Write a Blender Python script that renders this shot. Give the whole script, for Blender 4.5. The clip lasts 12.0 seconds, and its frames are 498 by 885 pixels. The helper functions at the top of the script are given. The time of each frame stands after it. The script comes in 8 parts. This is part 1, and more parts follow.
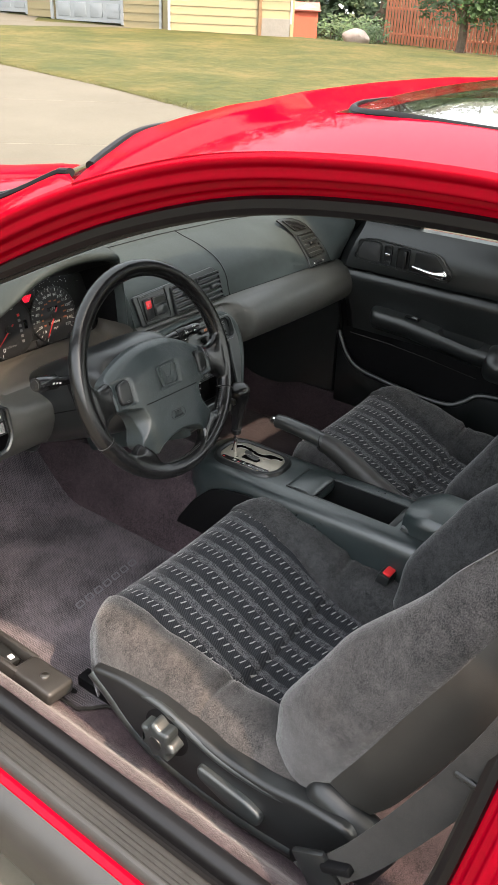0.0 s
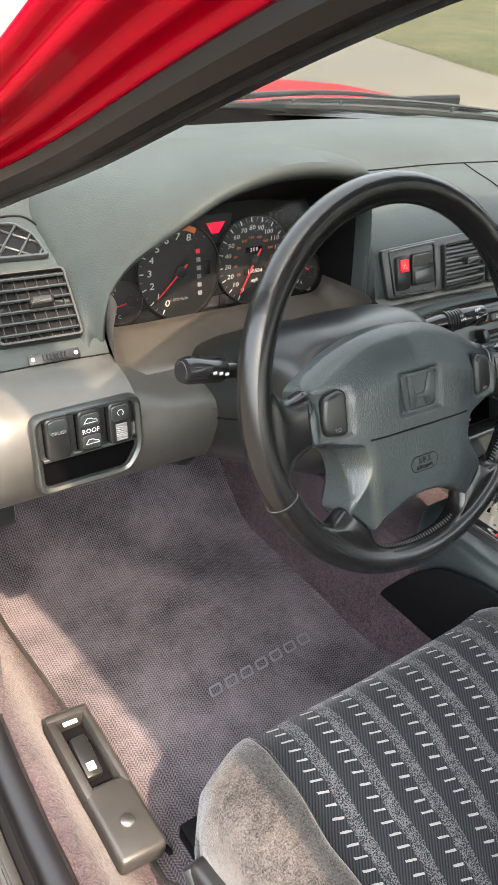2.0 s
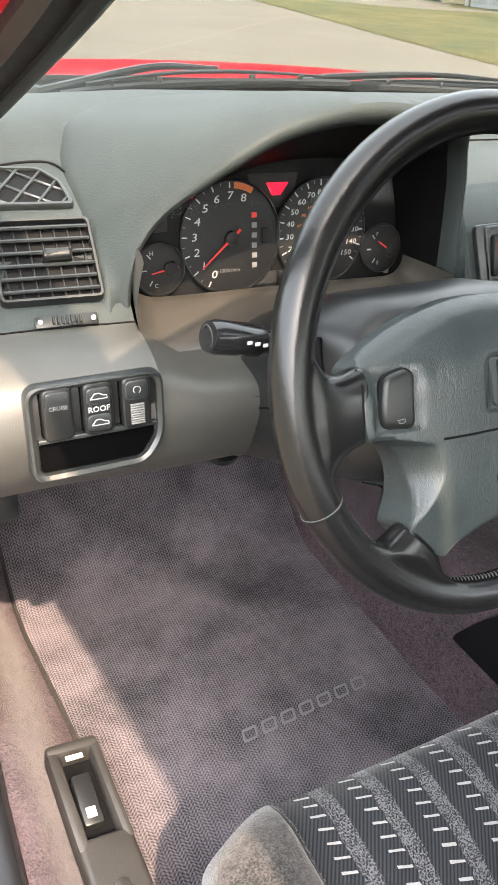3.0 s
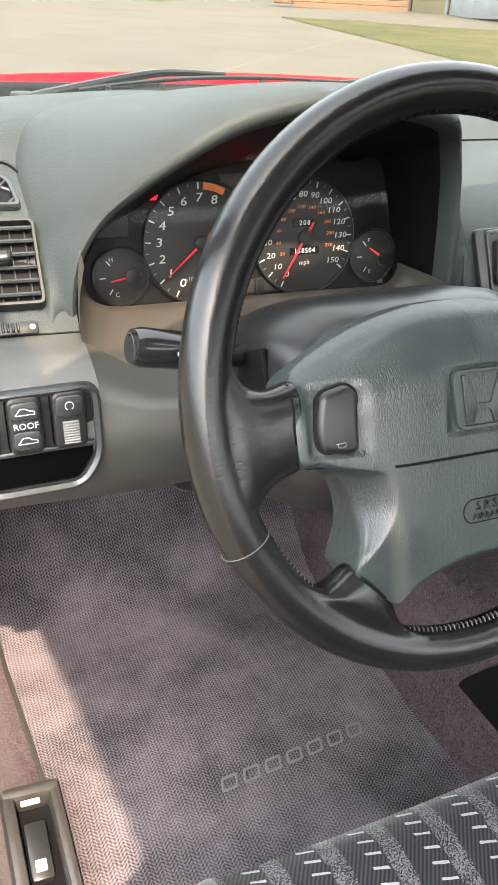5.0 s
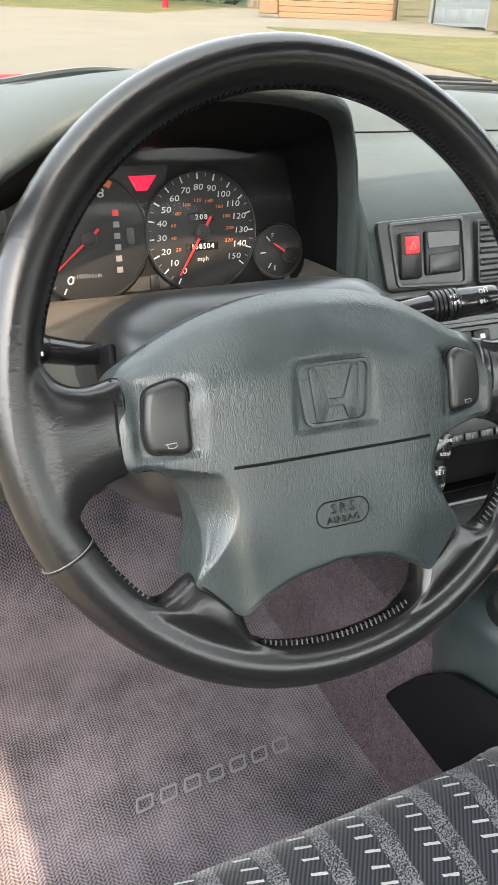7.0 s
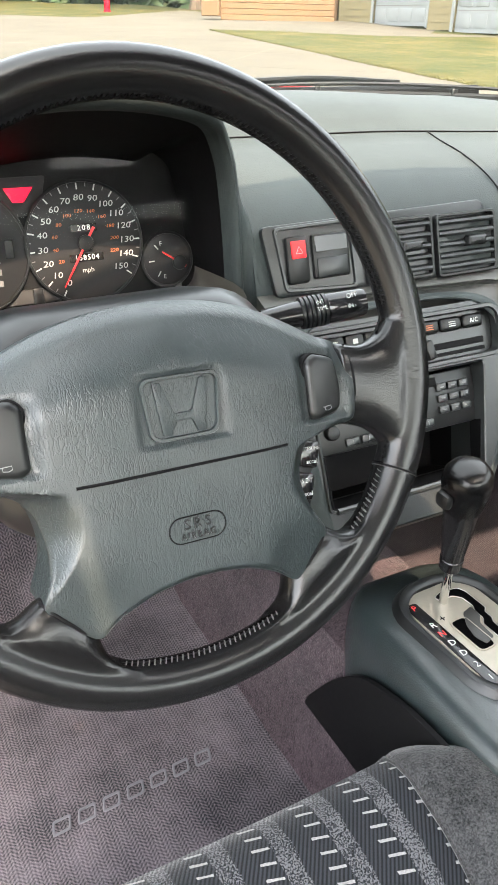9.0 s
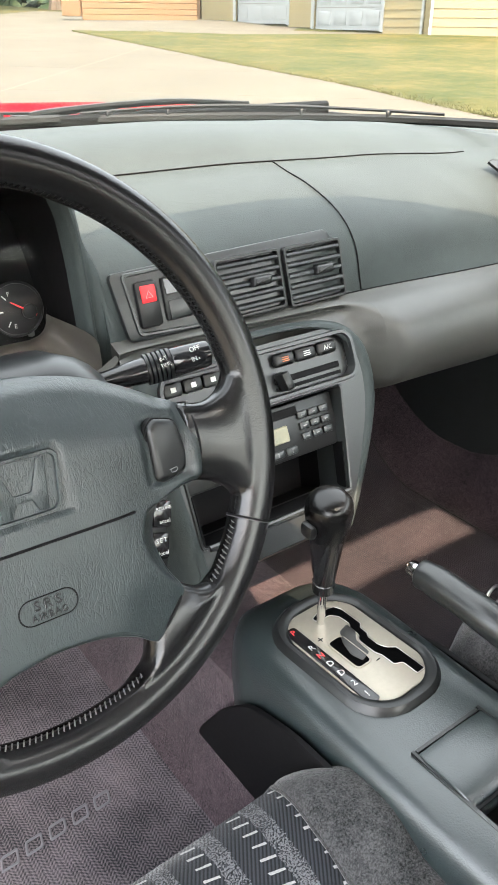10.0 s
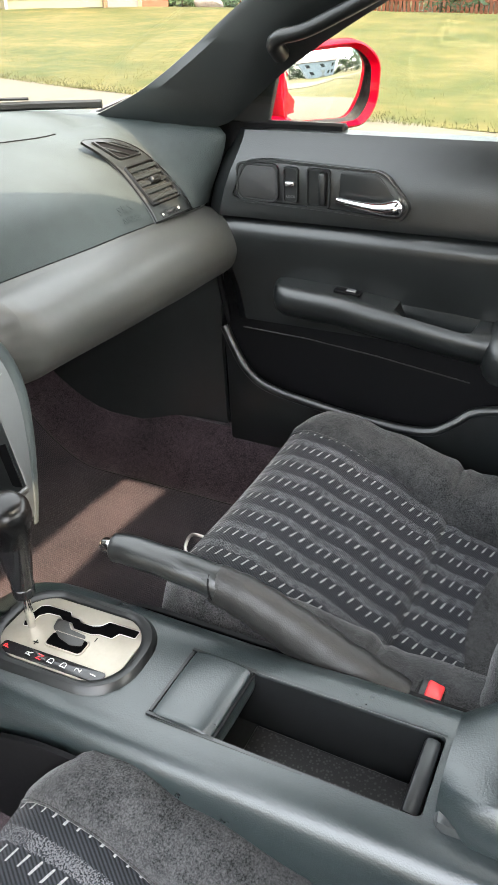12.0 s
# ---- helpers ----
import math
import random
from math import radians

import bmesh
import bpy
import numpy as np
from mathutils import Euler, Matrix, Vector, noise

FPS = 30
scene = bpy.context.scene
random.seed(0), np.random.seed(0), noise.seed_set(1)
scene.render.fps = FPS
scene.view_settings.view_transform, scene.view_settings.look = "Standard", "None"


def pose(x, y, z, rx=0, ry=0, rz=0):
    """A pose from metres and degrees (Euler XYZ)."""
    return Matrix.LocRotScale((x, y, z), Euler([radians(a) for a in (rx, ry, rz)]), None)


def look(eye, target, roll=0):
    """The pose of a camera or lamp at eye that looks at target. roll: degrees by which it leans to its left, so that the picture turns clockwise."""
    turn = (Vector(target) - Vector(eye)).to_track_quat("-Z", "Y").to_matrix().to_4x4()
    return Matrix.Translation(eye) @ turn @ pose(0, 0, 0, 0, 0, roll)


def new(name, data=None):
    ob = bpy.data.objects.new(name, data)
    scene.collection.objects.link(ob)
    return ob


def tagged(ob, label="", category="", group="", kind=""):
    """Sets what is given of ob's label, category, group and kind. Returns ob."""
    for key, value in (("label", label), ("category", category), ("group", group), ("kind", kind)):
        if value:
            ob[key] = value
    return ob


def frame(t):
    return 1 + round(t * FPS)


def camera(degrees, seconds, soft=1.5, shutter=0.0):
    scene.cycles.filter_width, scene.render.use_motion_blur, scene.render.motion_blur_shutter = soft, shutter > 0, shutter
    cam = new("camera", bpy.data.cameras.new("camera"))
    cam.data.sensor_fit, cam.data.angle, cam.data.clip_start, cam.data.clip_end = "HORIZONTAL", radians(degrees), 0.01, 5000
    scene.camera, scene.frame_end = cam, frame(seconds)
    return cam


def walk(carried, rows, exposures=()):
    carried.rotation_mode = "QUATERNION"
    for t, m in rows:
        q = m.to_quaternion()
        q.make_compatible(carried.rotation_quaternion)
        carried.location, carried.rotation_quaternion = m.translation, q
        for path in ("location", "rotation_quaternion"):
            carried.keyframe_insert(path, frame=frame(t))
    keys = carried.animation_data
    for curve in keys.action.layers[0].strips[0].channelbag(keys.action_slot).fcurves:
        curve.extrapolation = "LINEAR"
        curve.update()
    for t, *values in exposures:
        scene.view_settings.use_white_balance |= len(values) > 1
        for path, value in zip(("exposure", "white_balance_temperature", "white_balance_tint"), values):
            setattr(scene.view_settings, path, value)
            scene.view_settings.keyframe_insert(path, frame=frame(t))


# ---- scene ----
cam = camera(35.86, 12.0, soft=1.1)
PATH = [
    (0, -1.3008, -0.8209, 1.4484, 60.734, -2.391, -53.874),
    (0.5, -1.1060, -0.7961, 1.4053, 59.693, -3.933, -44.190),
    (1, -1.0096, -0.6915, 1.3573, 58.456, -4.786, -39.716),
    (1.5, -0.9479, -0.5199, 1.2973, 57.958, -4.349, -37.616),
    (2, -0.8882, -0.4160, 1.2194, 57.871, -4.076, -34.650),
    (2.5, -0.8209, -0.3759, 1.1578, 58.456, -4.028, -30.867),
    (2.7, -0.8045, -0.3608, 1.1379, 58.793, -3.993, -29.295),
    (4.3, -0.7063, -0.3216, 1.0889, 60.310, -2.961, -23.237),
    (4.5, -0.6964, -0.3226, 1.0878, 60.400, -2.831, -23.114),
    (5, -0.6763, -0.3235, 1.0864, 60.555, -2.630, -23.319),
    (5.5, -0.6544, -0.3269, 1.0825, 60.715, -2.480, -23.617),
    (6, -0.6270, -0.3322, 1.0745, 60.945, -2.386, -23.849),
    (6.5, -0.5985, -0.3346, 1.0694, 61.117, -2.246, -23.986),
    (8.5, -0.5318, -0.3467, 1.0691, 61.393, -1.494, -25.628),
    (9, -0.5115, -0.3555, 1.0741, 61.464, -1.309, -27.671),
    (9.5, -0.4923, -0.3661, 1.0942, 61.527, -1.032, -31.351),
    (10, -0.4747, -0.3625, 1.1153, 61.467, -0.577, -36.486),
    (10.5, -0.4700, -0.3587, 1.1232, 61.194, 0.031, -42.435),
    (11, -0.4716, -0.3589, 1.1272, 60.529, 0.526, -49.421),
    (11.5, -0.4680, -0.3693, 1.1326, 59.901, 1.090, -56.348),
    (12, -0.4683, -0.3969, 1.1300, 59.665, 1.497, -63.482),
]
walk(cam, [(t, pose(*row)) for t, *row in PATH], exposures=[(0.0, 2.05, 6500, 8), (0.5, 2.25, 6500, 8), (1.0, 2.47, 6500, 8), (1.5, 2.68, 6500, 8), (2.5, 2.89, 6500, 8), (6.5, 3.13, 6500, 8), (9.5, 3.30, 6500, 8), (11.0, 3.36, 6500, 8), (12.0, 3.50, 6500, 8)])

# ---- world, sun ----
GROUND = 0.06
SUN_WAY = Vector((-0.105, -0.775, 1.0)).normalized()   # towards the sun: behind the car, about 52 degrees up
world = bpy.data.worlds.new("sky")
scene.world = world
world.use_nodes = True
wn = world.node_tree
sky = wn.nodes.new("ShaderNodeTexSky")
sky.sky_type = 'NISHITA'
sky.sun_disc = False
sky.sun_elevation = math.asin(SUN_WAY.z)
sky.sun_rotation = math.atan2(SUN_WAY.x, SUN_WAY.y)
sky.dust_density = 6.0
sky.air_density = 1.0
sky.ozone_density = 1.0
haze = wn.nodes.new("ShaderNodeMix")          # a thin bright haze over the whole sky
haze.data_type = 'RGBA'
haze.blend_type = 'ADD'
haze.inputs[0].default_value = 1.0
haze.inputs[7].default_value = (5.0, 4.85, 4.5, 1.0)
wn.links.new(sky.outputs[0], haze.inputs[6])
wn.links.new(haze.outputs[2], wn.nodes["Background"].inputs[0])
wn.nodes["Background"].inputs[1].default_value = 0.15
sun_data = bpy.data.lights.new("sun", 'SUN')
sun_data.energy = 2.7
sun_data.angle = radians(0.8)
sun_data.color = (1.0, 0.73, 0.53)
sun = new("sun", sun_data)
sun.matrix_world = look(Vector((0, 0, 0)), -SUN_WAY)

# ---- materials ----
def mat_base(name, color, rough=0.5, metal=0.0, spec=0.5, coat=0.0, sheen=0.0):
    m = bpy.data.materials.new(name)
    m.use_nodes = True
    b = m.node_tree.nodes["Principled BSDF"]
    b.inputs["Base Color"].default_value = (*color, 1)
    b.inputs["Roughness"].default_value = rough
    b.inputs["Metallic"].default_value = metal
    b.inputs["Specular IOR Level"].default_value = spec
    b.inputs["Coat Weight"].default_value = coat
    b.inputs["Coat Roughness"].default_value = 0.04
    b.inputs["Sheen Weight"].default_value = sheen
    b.inputs["Sheen Roughness"].default_value = 0.4
    return m


def N(m, kind, **props):
    n = m.node_tree.nodes.new(kind)
    for k, v in props.items():
        if k in n.inputs:
            n.inputs[k].default_value = v
    return n


def L(m, a, b):
    m.node_tree.links.new(a, b)


def bsdf(m):
    return m.node_tree.nodes["Principled BSDF"]


def coords(m, which="Object", scale=(1, 1, 1), rot=(0, 0, 0)):
    c = m.node_tree.nodes.new("ShaderNodeTexCoord")
    mp = m.node_tree.nodes.new("ShaderNodeMapping")
    mp.inputs["Scale"].default_value = scale
    mp.inputs["Rotation"].default_value = rot
    L(m, c.outputs[which], mp.inputs["Vector"])
    return mp.outputs["Vector"]


def ramp(m, fac, stops):
    r = m.node_tree.nodes.new("ShaderNodeValToRGB")
    el = r.color_ramp.elements
    while len(el) < len(stops):
        el.new(0.5)
    for e, (p, c) in zip(el, stops):
        e.position, e.color = p, (*c, 1)
    L(m, fac, r.inputs["Fac"])
    return r.outputs["Color"]


def mathn(m, op, a, b=None, c=None):
    n = m.node_tree.nodes.new("ShaderNodeMath")
    n.operation = op
    for i, v in enumerate((a, b, c)):
        if v is None:
            continue
        if isinstance(v, (int, float)):
            n.inputs[i].default_value = v
        else:
            L(m, v, n.inputs[i])
    return n.outputs[0]


def mixc(m, fac, a, b):
    n = m.node_tree.nodes.new("ShaderNodeMix")
    n.data_type = 'RGBA'
    for sock, v in ((n.inputs[0], fac), (n.inputs[6], a), (n.inputs[7], b)):
        if isinstance(v, (int, float)):
            sock.default_value = v
        elif isinstance(v, tuple):
            sock.default_value = (*v, 1)
        else:
            L(m, v, sock)
    return n.outputs[2]


def bump(m, height, strength=0.3, distance=0.001, after=None):
    n = m.node_tree.nodes.new("ShaderNodeBump")
    n.inputs["Strength"].default_value = strength
    n.inputs["Distance"].default_value = distance
    L(m, height, n.inputs["Height"])
    if after is not None:
        L(m, after, n.inputs["Normal"])
    return n.outputs["Normal"]


def noise_tex(m, scale, detail=4.0, rough=0.55, vec=None, which="Object"):
    n = m.node_tree.nodes.new("ShaderNodeTexNoise")
    n.inputs["Scale"].default_value = scale
    n.inputs["Detail"].default_value = detail
    n.inputs["Roughness"].default_value = rough
    L(m, vec if vec is not None else coords(m, which), n.inputs["Vector"])
    return n.outputs["Fac"]


def voronoi(m, scale, vec=None, feature='F1', which="Object"):
    n = m.node_tree.nodes.new("ShaderNodeTexVoronoi")
    n.feature = feature
    n.inputs["Scale"].default_value = scale
    L(m, vec if vec is not None else coords(m, which), n.inputs["Vector"])
    return n.outputs["Distance"]


def grained(name, color, rough, cell=420.0, depth=0.35, spec=0.5, wear=0.25, distance=0.0006):
    """Moulded vinyl or leather: a fine cell grain, with soft patches of wear in the gloss."""
    m = mat_base(name, color, rough, spec=spec)
    vec = coords(m)
    g = voronoi(m, cell, vec, 'SMOOTH_F1')
    fine = noise_tex(m, 900, 3, vec=vec)
    h = mathn(m, 'ADD', g, mathn(m, 'MULTIPLY', fine, 0.4))
    L(m, bump(m, h, depth, distance), bsdf(m).inputs["Normal"])
    big = noise_tex(m, 9, 5, 0.6, vec)
    mid = noise_tex(m, 60, 4, 0.6, vec)
    mixed = mathn(m, 'ADD', mathn(m, 'MULTIPLY', big, 0.7), mathn(m, 'MULTIPLY', mid, 0.3))
    r = mathn(m, 'MULTIPLY_ADD', mixed, wear, rough - wear * 0.5)
    L(m, r, bsdf(m).inputs["Roughness"])
    dark = tuple(c * 0.82 for c in color)
    light = tuple(c * 1.18 for c in color)
    L(m, ramp(m, mixed, [(0.35, dark), (0.65, light)]), bsdf(m).inputs["Base Color"])
    return m


def plain(name, color, rough=0.4, metal=0.0, spec=0.5, wear=0.12, coat=0.0, emit=0.0):
    m = mat_base(name, color, rough, metal, spec, coat)
    n = noise_tex(m, 150, 5, 0.65)
    L(m, mathn(m, 'MULTIPLY_ADD', n, wear * 2, rough - wear), bsdf(m).inputs["Roughness"])
    L(m, ramp(m, n, [(0.3, tuple(c * 0.94 for c in color)), (0.7, tuple(min(1, c * 1.06) for c in color))]), bsdf(m).inputs["Base Color"])
    if emit:
        bsdf(m).inputs["Emission Color"].default_value = (*color, 1)
        bsdf(m).inputs["Emission Strength"].default_value = emit
    return m


def fabric(name, dark, light, scale=700.0, sheen=0.5, patch=14.0, bumpy=0.6):
    """Pile fabric: fine fuzz, with brushed patches."""
    m = mat_base(name, dark, 0.95, spec=0.15, sheen=sheen)
    vec = coords(m)
    fuzz = noise_tex(m, scale, 3, 0.7, vec)
    big = noise_tex(m, patch, 4, 0.6, vec)
    mid = noise_tex(m, 110, 5, 0.7, vec)
    f = mathn(m, 'ADD', mathn(m, 'ADD', mathn(m, 'MULTIPLY', fuzz, 0.52), mathn(m, 'MULTIPLY', mid, 0.24)), mathn(m, 'MULTIPLY', big, 0.24))
    L(m, ramp(m, f, [(0.40, dark), (0.61, light)]), bsdf(m).inputs["Base Color"])
    L(m, bump(m, fuzz, bumpy, 0.0015), bsdf(m).inputs["Normal"])
    return m


def glassy(name, tint=(1, 1, 1), ior=1.45):
    m = bpy.data.materials.new(name)
    m.use_nodes = True
    nt = m.node_tree
    nt.nodes.remove(nt.nodes["Principled BSDF"])
    tr = nt.nodes.new("ShaderNodeBsdfTransparent")
    tr.inputs[0].default_value = (*tint, 1)
    gl = nt.nodes.new("ShaderNodeBsdfGlossy")
    gl.inputs["Roughness"].default_value = 0.01
    lw = nt.nodes.new("ShaderNodeLayerWeight")
    lw.inputs[0].default_value = 0.5
    f0 = ((ior - 1) / (ior + 1)) ** 2
    grazing = mathn(m, 'POWER', lw.outputs["Facing"], 5.0)
    mx = nt.nodes.new("ShaderNodeMixShader")
    L(m, mathn(m, 'MULTIPLY_ADD', grazing, 1.0 - f0, f0), mx.inputs[0])
    L(m, tr.outputs[0], mx.inputs[1])
    L(m, gl.outputs[0], mx.inputs[2])
    L(m, mx.outputs[0], nt.nodes["Material Output"].inputs[0])
    return m


M_DASH = grained("dash_vinyl", (0.0290, 0.0365, 0.0365), 0.58, 620, 0.50, spec=0.22, wear=0.12, distance=0.0005)
M_BAND = grained("band_vinyl", (0.0400, 0.0405, 0.0370), 0.45, 900, 0.20, spec=0.50, wear=0.12, distance=0.0004)
M_DOOR = grained("door_vinyl", (0.0105, 0.0120, 0.0121), 0.32, 760, 0.22, spec=0.62, wear=0.12)
M_DASH_SMOOTH = grained("trim_vinyl", (0.0155, 0.0182, 0.0186), 0.32, 700, 0.20, spec=0.62, wear=0.14)
M_CONSOLE = grained("console_vinyl", (0.0165, 0.0225, 0.0234), 0.29, 620, 0.34, spec=0.72, wear=0.12, distance=0.0005)
M_BLACK = plain("black_plastic", (0.0095, 0.0102, 0.0105), 0.34, spec=0.40, wear=0.04)
M_GLOSSBLACK = plain("gloss_black_plastic", (0.012, 0.012, 0.013), 0.16, wear=0.05)
M_KNOB = grained("knob_leather", (0.0040, 0.0040, 0.0043), 0.27, 1500, 0.12, spec=0.32, wear=0.06, distance=0.0002)
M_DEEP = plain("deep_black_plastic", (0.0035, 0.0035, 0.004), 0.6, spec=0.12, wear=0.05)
M_LEATHER = grained("wheel_leather", (0.0065, 0.0065, 0.0068), 0.25, 700, 0.26, spec=0.46, wear=0.12, distance=0.0003)
M_HUB = grained("hub_vinyl", (0.0210, 0.0278, 0.0288), 0.36, 1300, 0.22, spec=0.55, wear=0.10, distance=0.0003)


def creases(m, scale, strength, distance, stretch=(1.0, 1.0, 1.0), sharp=14.0):
    """Leather creases: short winding grooves in two crossing sets over the fine grain, strong in some places and faint in others."""
    both = None
    for rot, k in (((0.0, 0.5, 0.5), 1.0), ((0.4, -0.3, -0.35), 1.35)):
        vec = coords(m, scale=stretch, rot=rot)
        n = noise_tex(m, scale * k, 2.0, 0.45, vec)
        g = mathn(m, 'MINIMUM', mathn(m, 'MULTIPLY', mathn(m, 'ABSOLUTE', mathn(m, 'SUBTRACT', n, 0.5)), sharp), 1.0)
        both = g if both is None else mathn(m, 'MULTIPLY', both, g)
    fade = noise_tex(m, 40, 3, 0.6)
    keep = mathn(m, 'MINIMUM', mathn(m, 'MAXIMUM', mathn(m, 'MULTIPLY_ADD', fade, 2.6, -0.75), 0.15), 1.0)
    g = mathn(m, 'MULTIPLY', mathn(m, 'SUBTRACT', both, 1.0), keep)
    old = bsdf(m).inputs["Normal"].links[0].from_socket
    L(m, bump(m, g, strength, distance, old), bsdf(m).inputs["Normal"])


creases(M_HUB, 300, 0.42, 0.0006, (1.0, 0.30, 0.30), 20.0)
creases(M_CONSOLE, 520, 0.16, 0.0003, (1.0, 0.6, 0.6))
M_VELOUR = fabric("grey_velour", (0.010, 0.0098, 0.0100), (0.066, 0.061, 0.060), 520, 0.30, 22)
M_VELOUR_DARK = fabric("charcoal_velour", (0.006, 0.0063, 0.0068), (0.062, 0.062, 0.064), 520, 0.24, 18)
M_CARPET = fabric("plum_carpet", (0.012, 0.0092, 0.0112), (0.082, 0.059, 0.068), 420, 0.2, 10, 0.9)
M_BACKSHELL = grained("seat_back_vinyl", (0.026, 0.024, 0.0215), 0.48, 700, 0.25, spec=0.4, wear=0.12)
M_RUBBER = plain("door_rubber", (0.0048, 0.0046, 0.0050), 0.34, spec=0.26)
M_DOTS = plain("dotted_rubber", (0.022, 0.022, 0.0225), 0.40, spec=0.5)
dots = voronoi(M_DOTS, 260, coords(M_DOTS), 'F1')
L(M_DOTS, bump(M_DOTS, mathn(M_DOTS, 'LESS_THAN', dots, 0.34), 0.9, 0.0012), bsdf(M_DOTS).inputs["Normal"])
L(M_DOTS, ramp(M_DOTS, dots, [(0.26, (0.045, 0.045, 0.045)), (0.40, (0.014, 0.014, 0.0145))]), bsdf(M_DOTS).inputs["Base Color"])
dots = M_DOTS.node_tree.nodes.new("ShaderNodeTexVoronoi")
dots.inputs["Scale"].default_value = 240
dots.inputs["Randomness"].default_value = 0.0
L(M_DOTS, coords(M_DOTS), dots.inputs["Vector"])
L(M_DOTS, bump(M_DOTS, mathn(M_DOTS, 'LESS_THAN', dots.outputs["Distance"], 0.34), 0.9, 0.0012), bsdf(M_DOTS).inputs["Normal"])
M_SATIN = grained("satin_bezel", (0.050, 0.046, 0.040), 0.30, 900, 0.10, spec=0.6, wear=0.10)
# near-black colour standing in for the shade inside recesses
M_RECESS_SHADE = mat_base("recess_shade", (0.0020, 0.0020, 0.0022), 1.0, spec=0.0)
M_SLEEVE = grained("brake_sleeve_vinyl", (0.0120, 0.0115, 0.0110), 0.46, 700, 0.3, spec=0.45, wear=0.10)
M_SCUFF = grained("scuff_plastic", (0.022, 0.0215, 0.0205), 0.42, 700, 0.2)
M_CHROME = plain("chrome", (0.80, 0.80, 0.80), 0.10, 1.0, wear=0.06)
M_STEEL = plain("worn_steel", (0.55, 0.53, 0.50), 0.32, 1.0)
M_GATE = plain("satin_gate_metal", (0.30, 0.275, 0.23), 0.46, 0.6, wear=0.1)
M_WHITE = plain("white_print", (0.50, 0.50, 0.48), 0.5)
M_PRINT = plain("soft_print", (0.17, 0.17, 0.17), 0.5)
M_ORANGE = plain("orange_print", (0.55, 0.14, 0.03), 0.5)
M_REDPRINT = plain("red_print", (0.70, 0.02, 0.025), 0.35, emit=0.0)
M_REDLAMP = plain("red_lens", (0.75, 0.01, 0.03), 0.25, emit=0.35)
M_DIAL = plain("dial_face", (0.009, 0.009, 0.0095), 0.55)
M_CLUSTER = plain("cluster_face", (0.008, 0.0082, 0.0085), 0.6, spec=0.2)
M_LCD = plain("radio_display", (0.20, 0.19, 0.12), 0.3)
M_BELT = fabric("belt_webbing", (0.016, 0.0155, 0.0145), (0.032, 0.030, 0.028), 900, 0.1, 30, 0.4)
M_NAMEBAR = plain("mat_name_thread", (0.105, 0.107, 0.122), 0.8)
M_STITCH = plain("grey_stitching", (0.09, 0.09, 0.09), 0.8)
M_LENS = glassy("instrument_lens", (0.96, 0.96, 0.96), 1.18)
M_GLASS = glassy("window_glass", (0.565, 0.58, 0.565), 1.42)
M_SIDEGLASS = glassy("side_glass", (0.74, 0.76, 0.74), 1.42)
M_ROOFGLASS = glassy("sunroof_glass", (0.74, 0.74, 0.72), 1.5)
M_MIRROR = plain("mirror_silver", (0.86, 0.87, 0.87), 0.02, 1.0, wear=0.01)
M_REARGLASS = glassy("rear_glass", (0.72, 0.76, 0.74), 1.45)
M_BLUEPRINT = plain("blue_print", (0.10, 0.22, 0.60), 0.5)
M_HEADLINER = fabric("headliner", (0.10, 0.10, 0.10), (0.15, 0.15, 0.15), 500, 0.2)

# tweeter grille: fine rows of holes
M_GRILLE = plain("grille_plastic", (0.020, 0.020, 0.020), 0.42, spec=0.4)
gv_ = voronoi(M_GRILLE, 900, coords(M_GRILLE), 'F1')
L(M_GRILLE, bump(M_GRILLE, gv_, 0.6, 0.0006), bsdf(M_GRILLE).inputs["Normal"])
L(M_GRILLE, ramp(M_GRILLE, gv_, [(0.25, (0.002, 0.002, 0.002)), (0.5, (0.028, 0.028, 0.028))]), bsdf(M_GRILLE).inputs["Base Color"])
# red paint with clear coat
M_PAINT = mat_base("red_paint", (0.25, 0.0003, 0.008), 0.42, spec=0.0, coat=0.22)
pn = noise_tex(M_PAINT, 3.0, 3)
L(M_PAINT, ramp(M_PAINT, pn, [(0.3, (0.235, 0.0003, 0.007)), (0.7, (0.265, 0.0003, 0.009))]), bsdf(M_PAINT).inputs["Base Color"])
L(M_PAINT, bump(M_PAINT, noise_tex(M_PAINT, 260, 2), 0.03, 0.0004), bsdf(M_PAINT).inputs["Normal"])


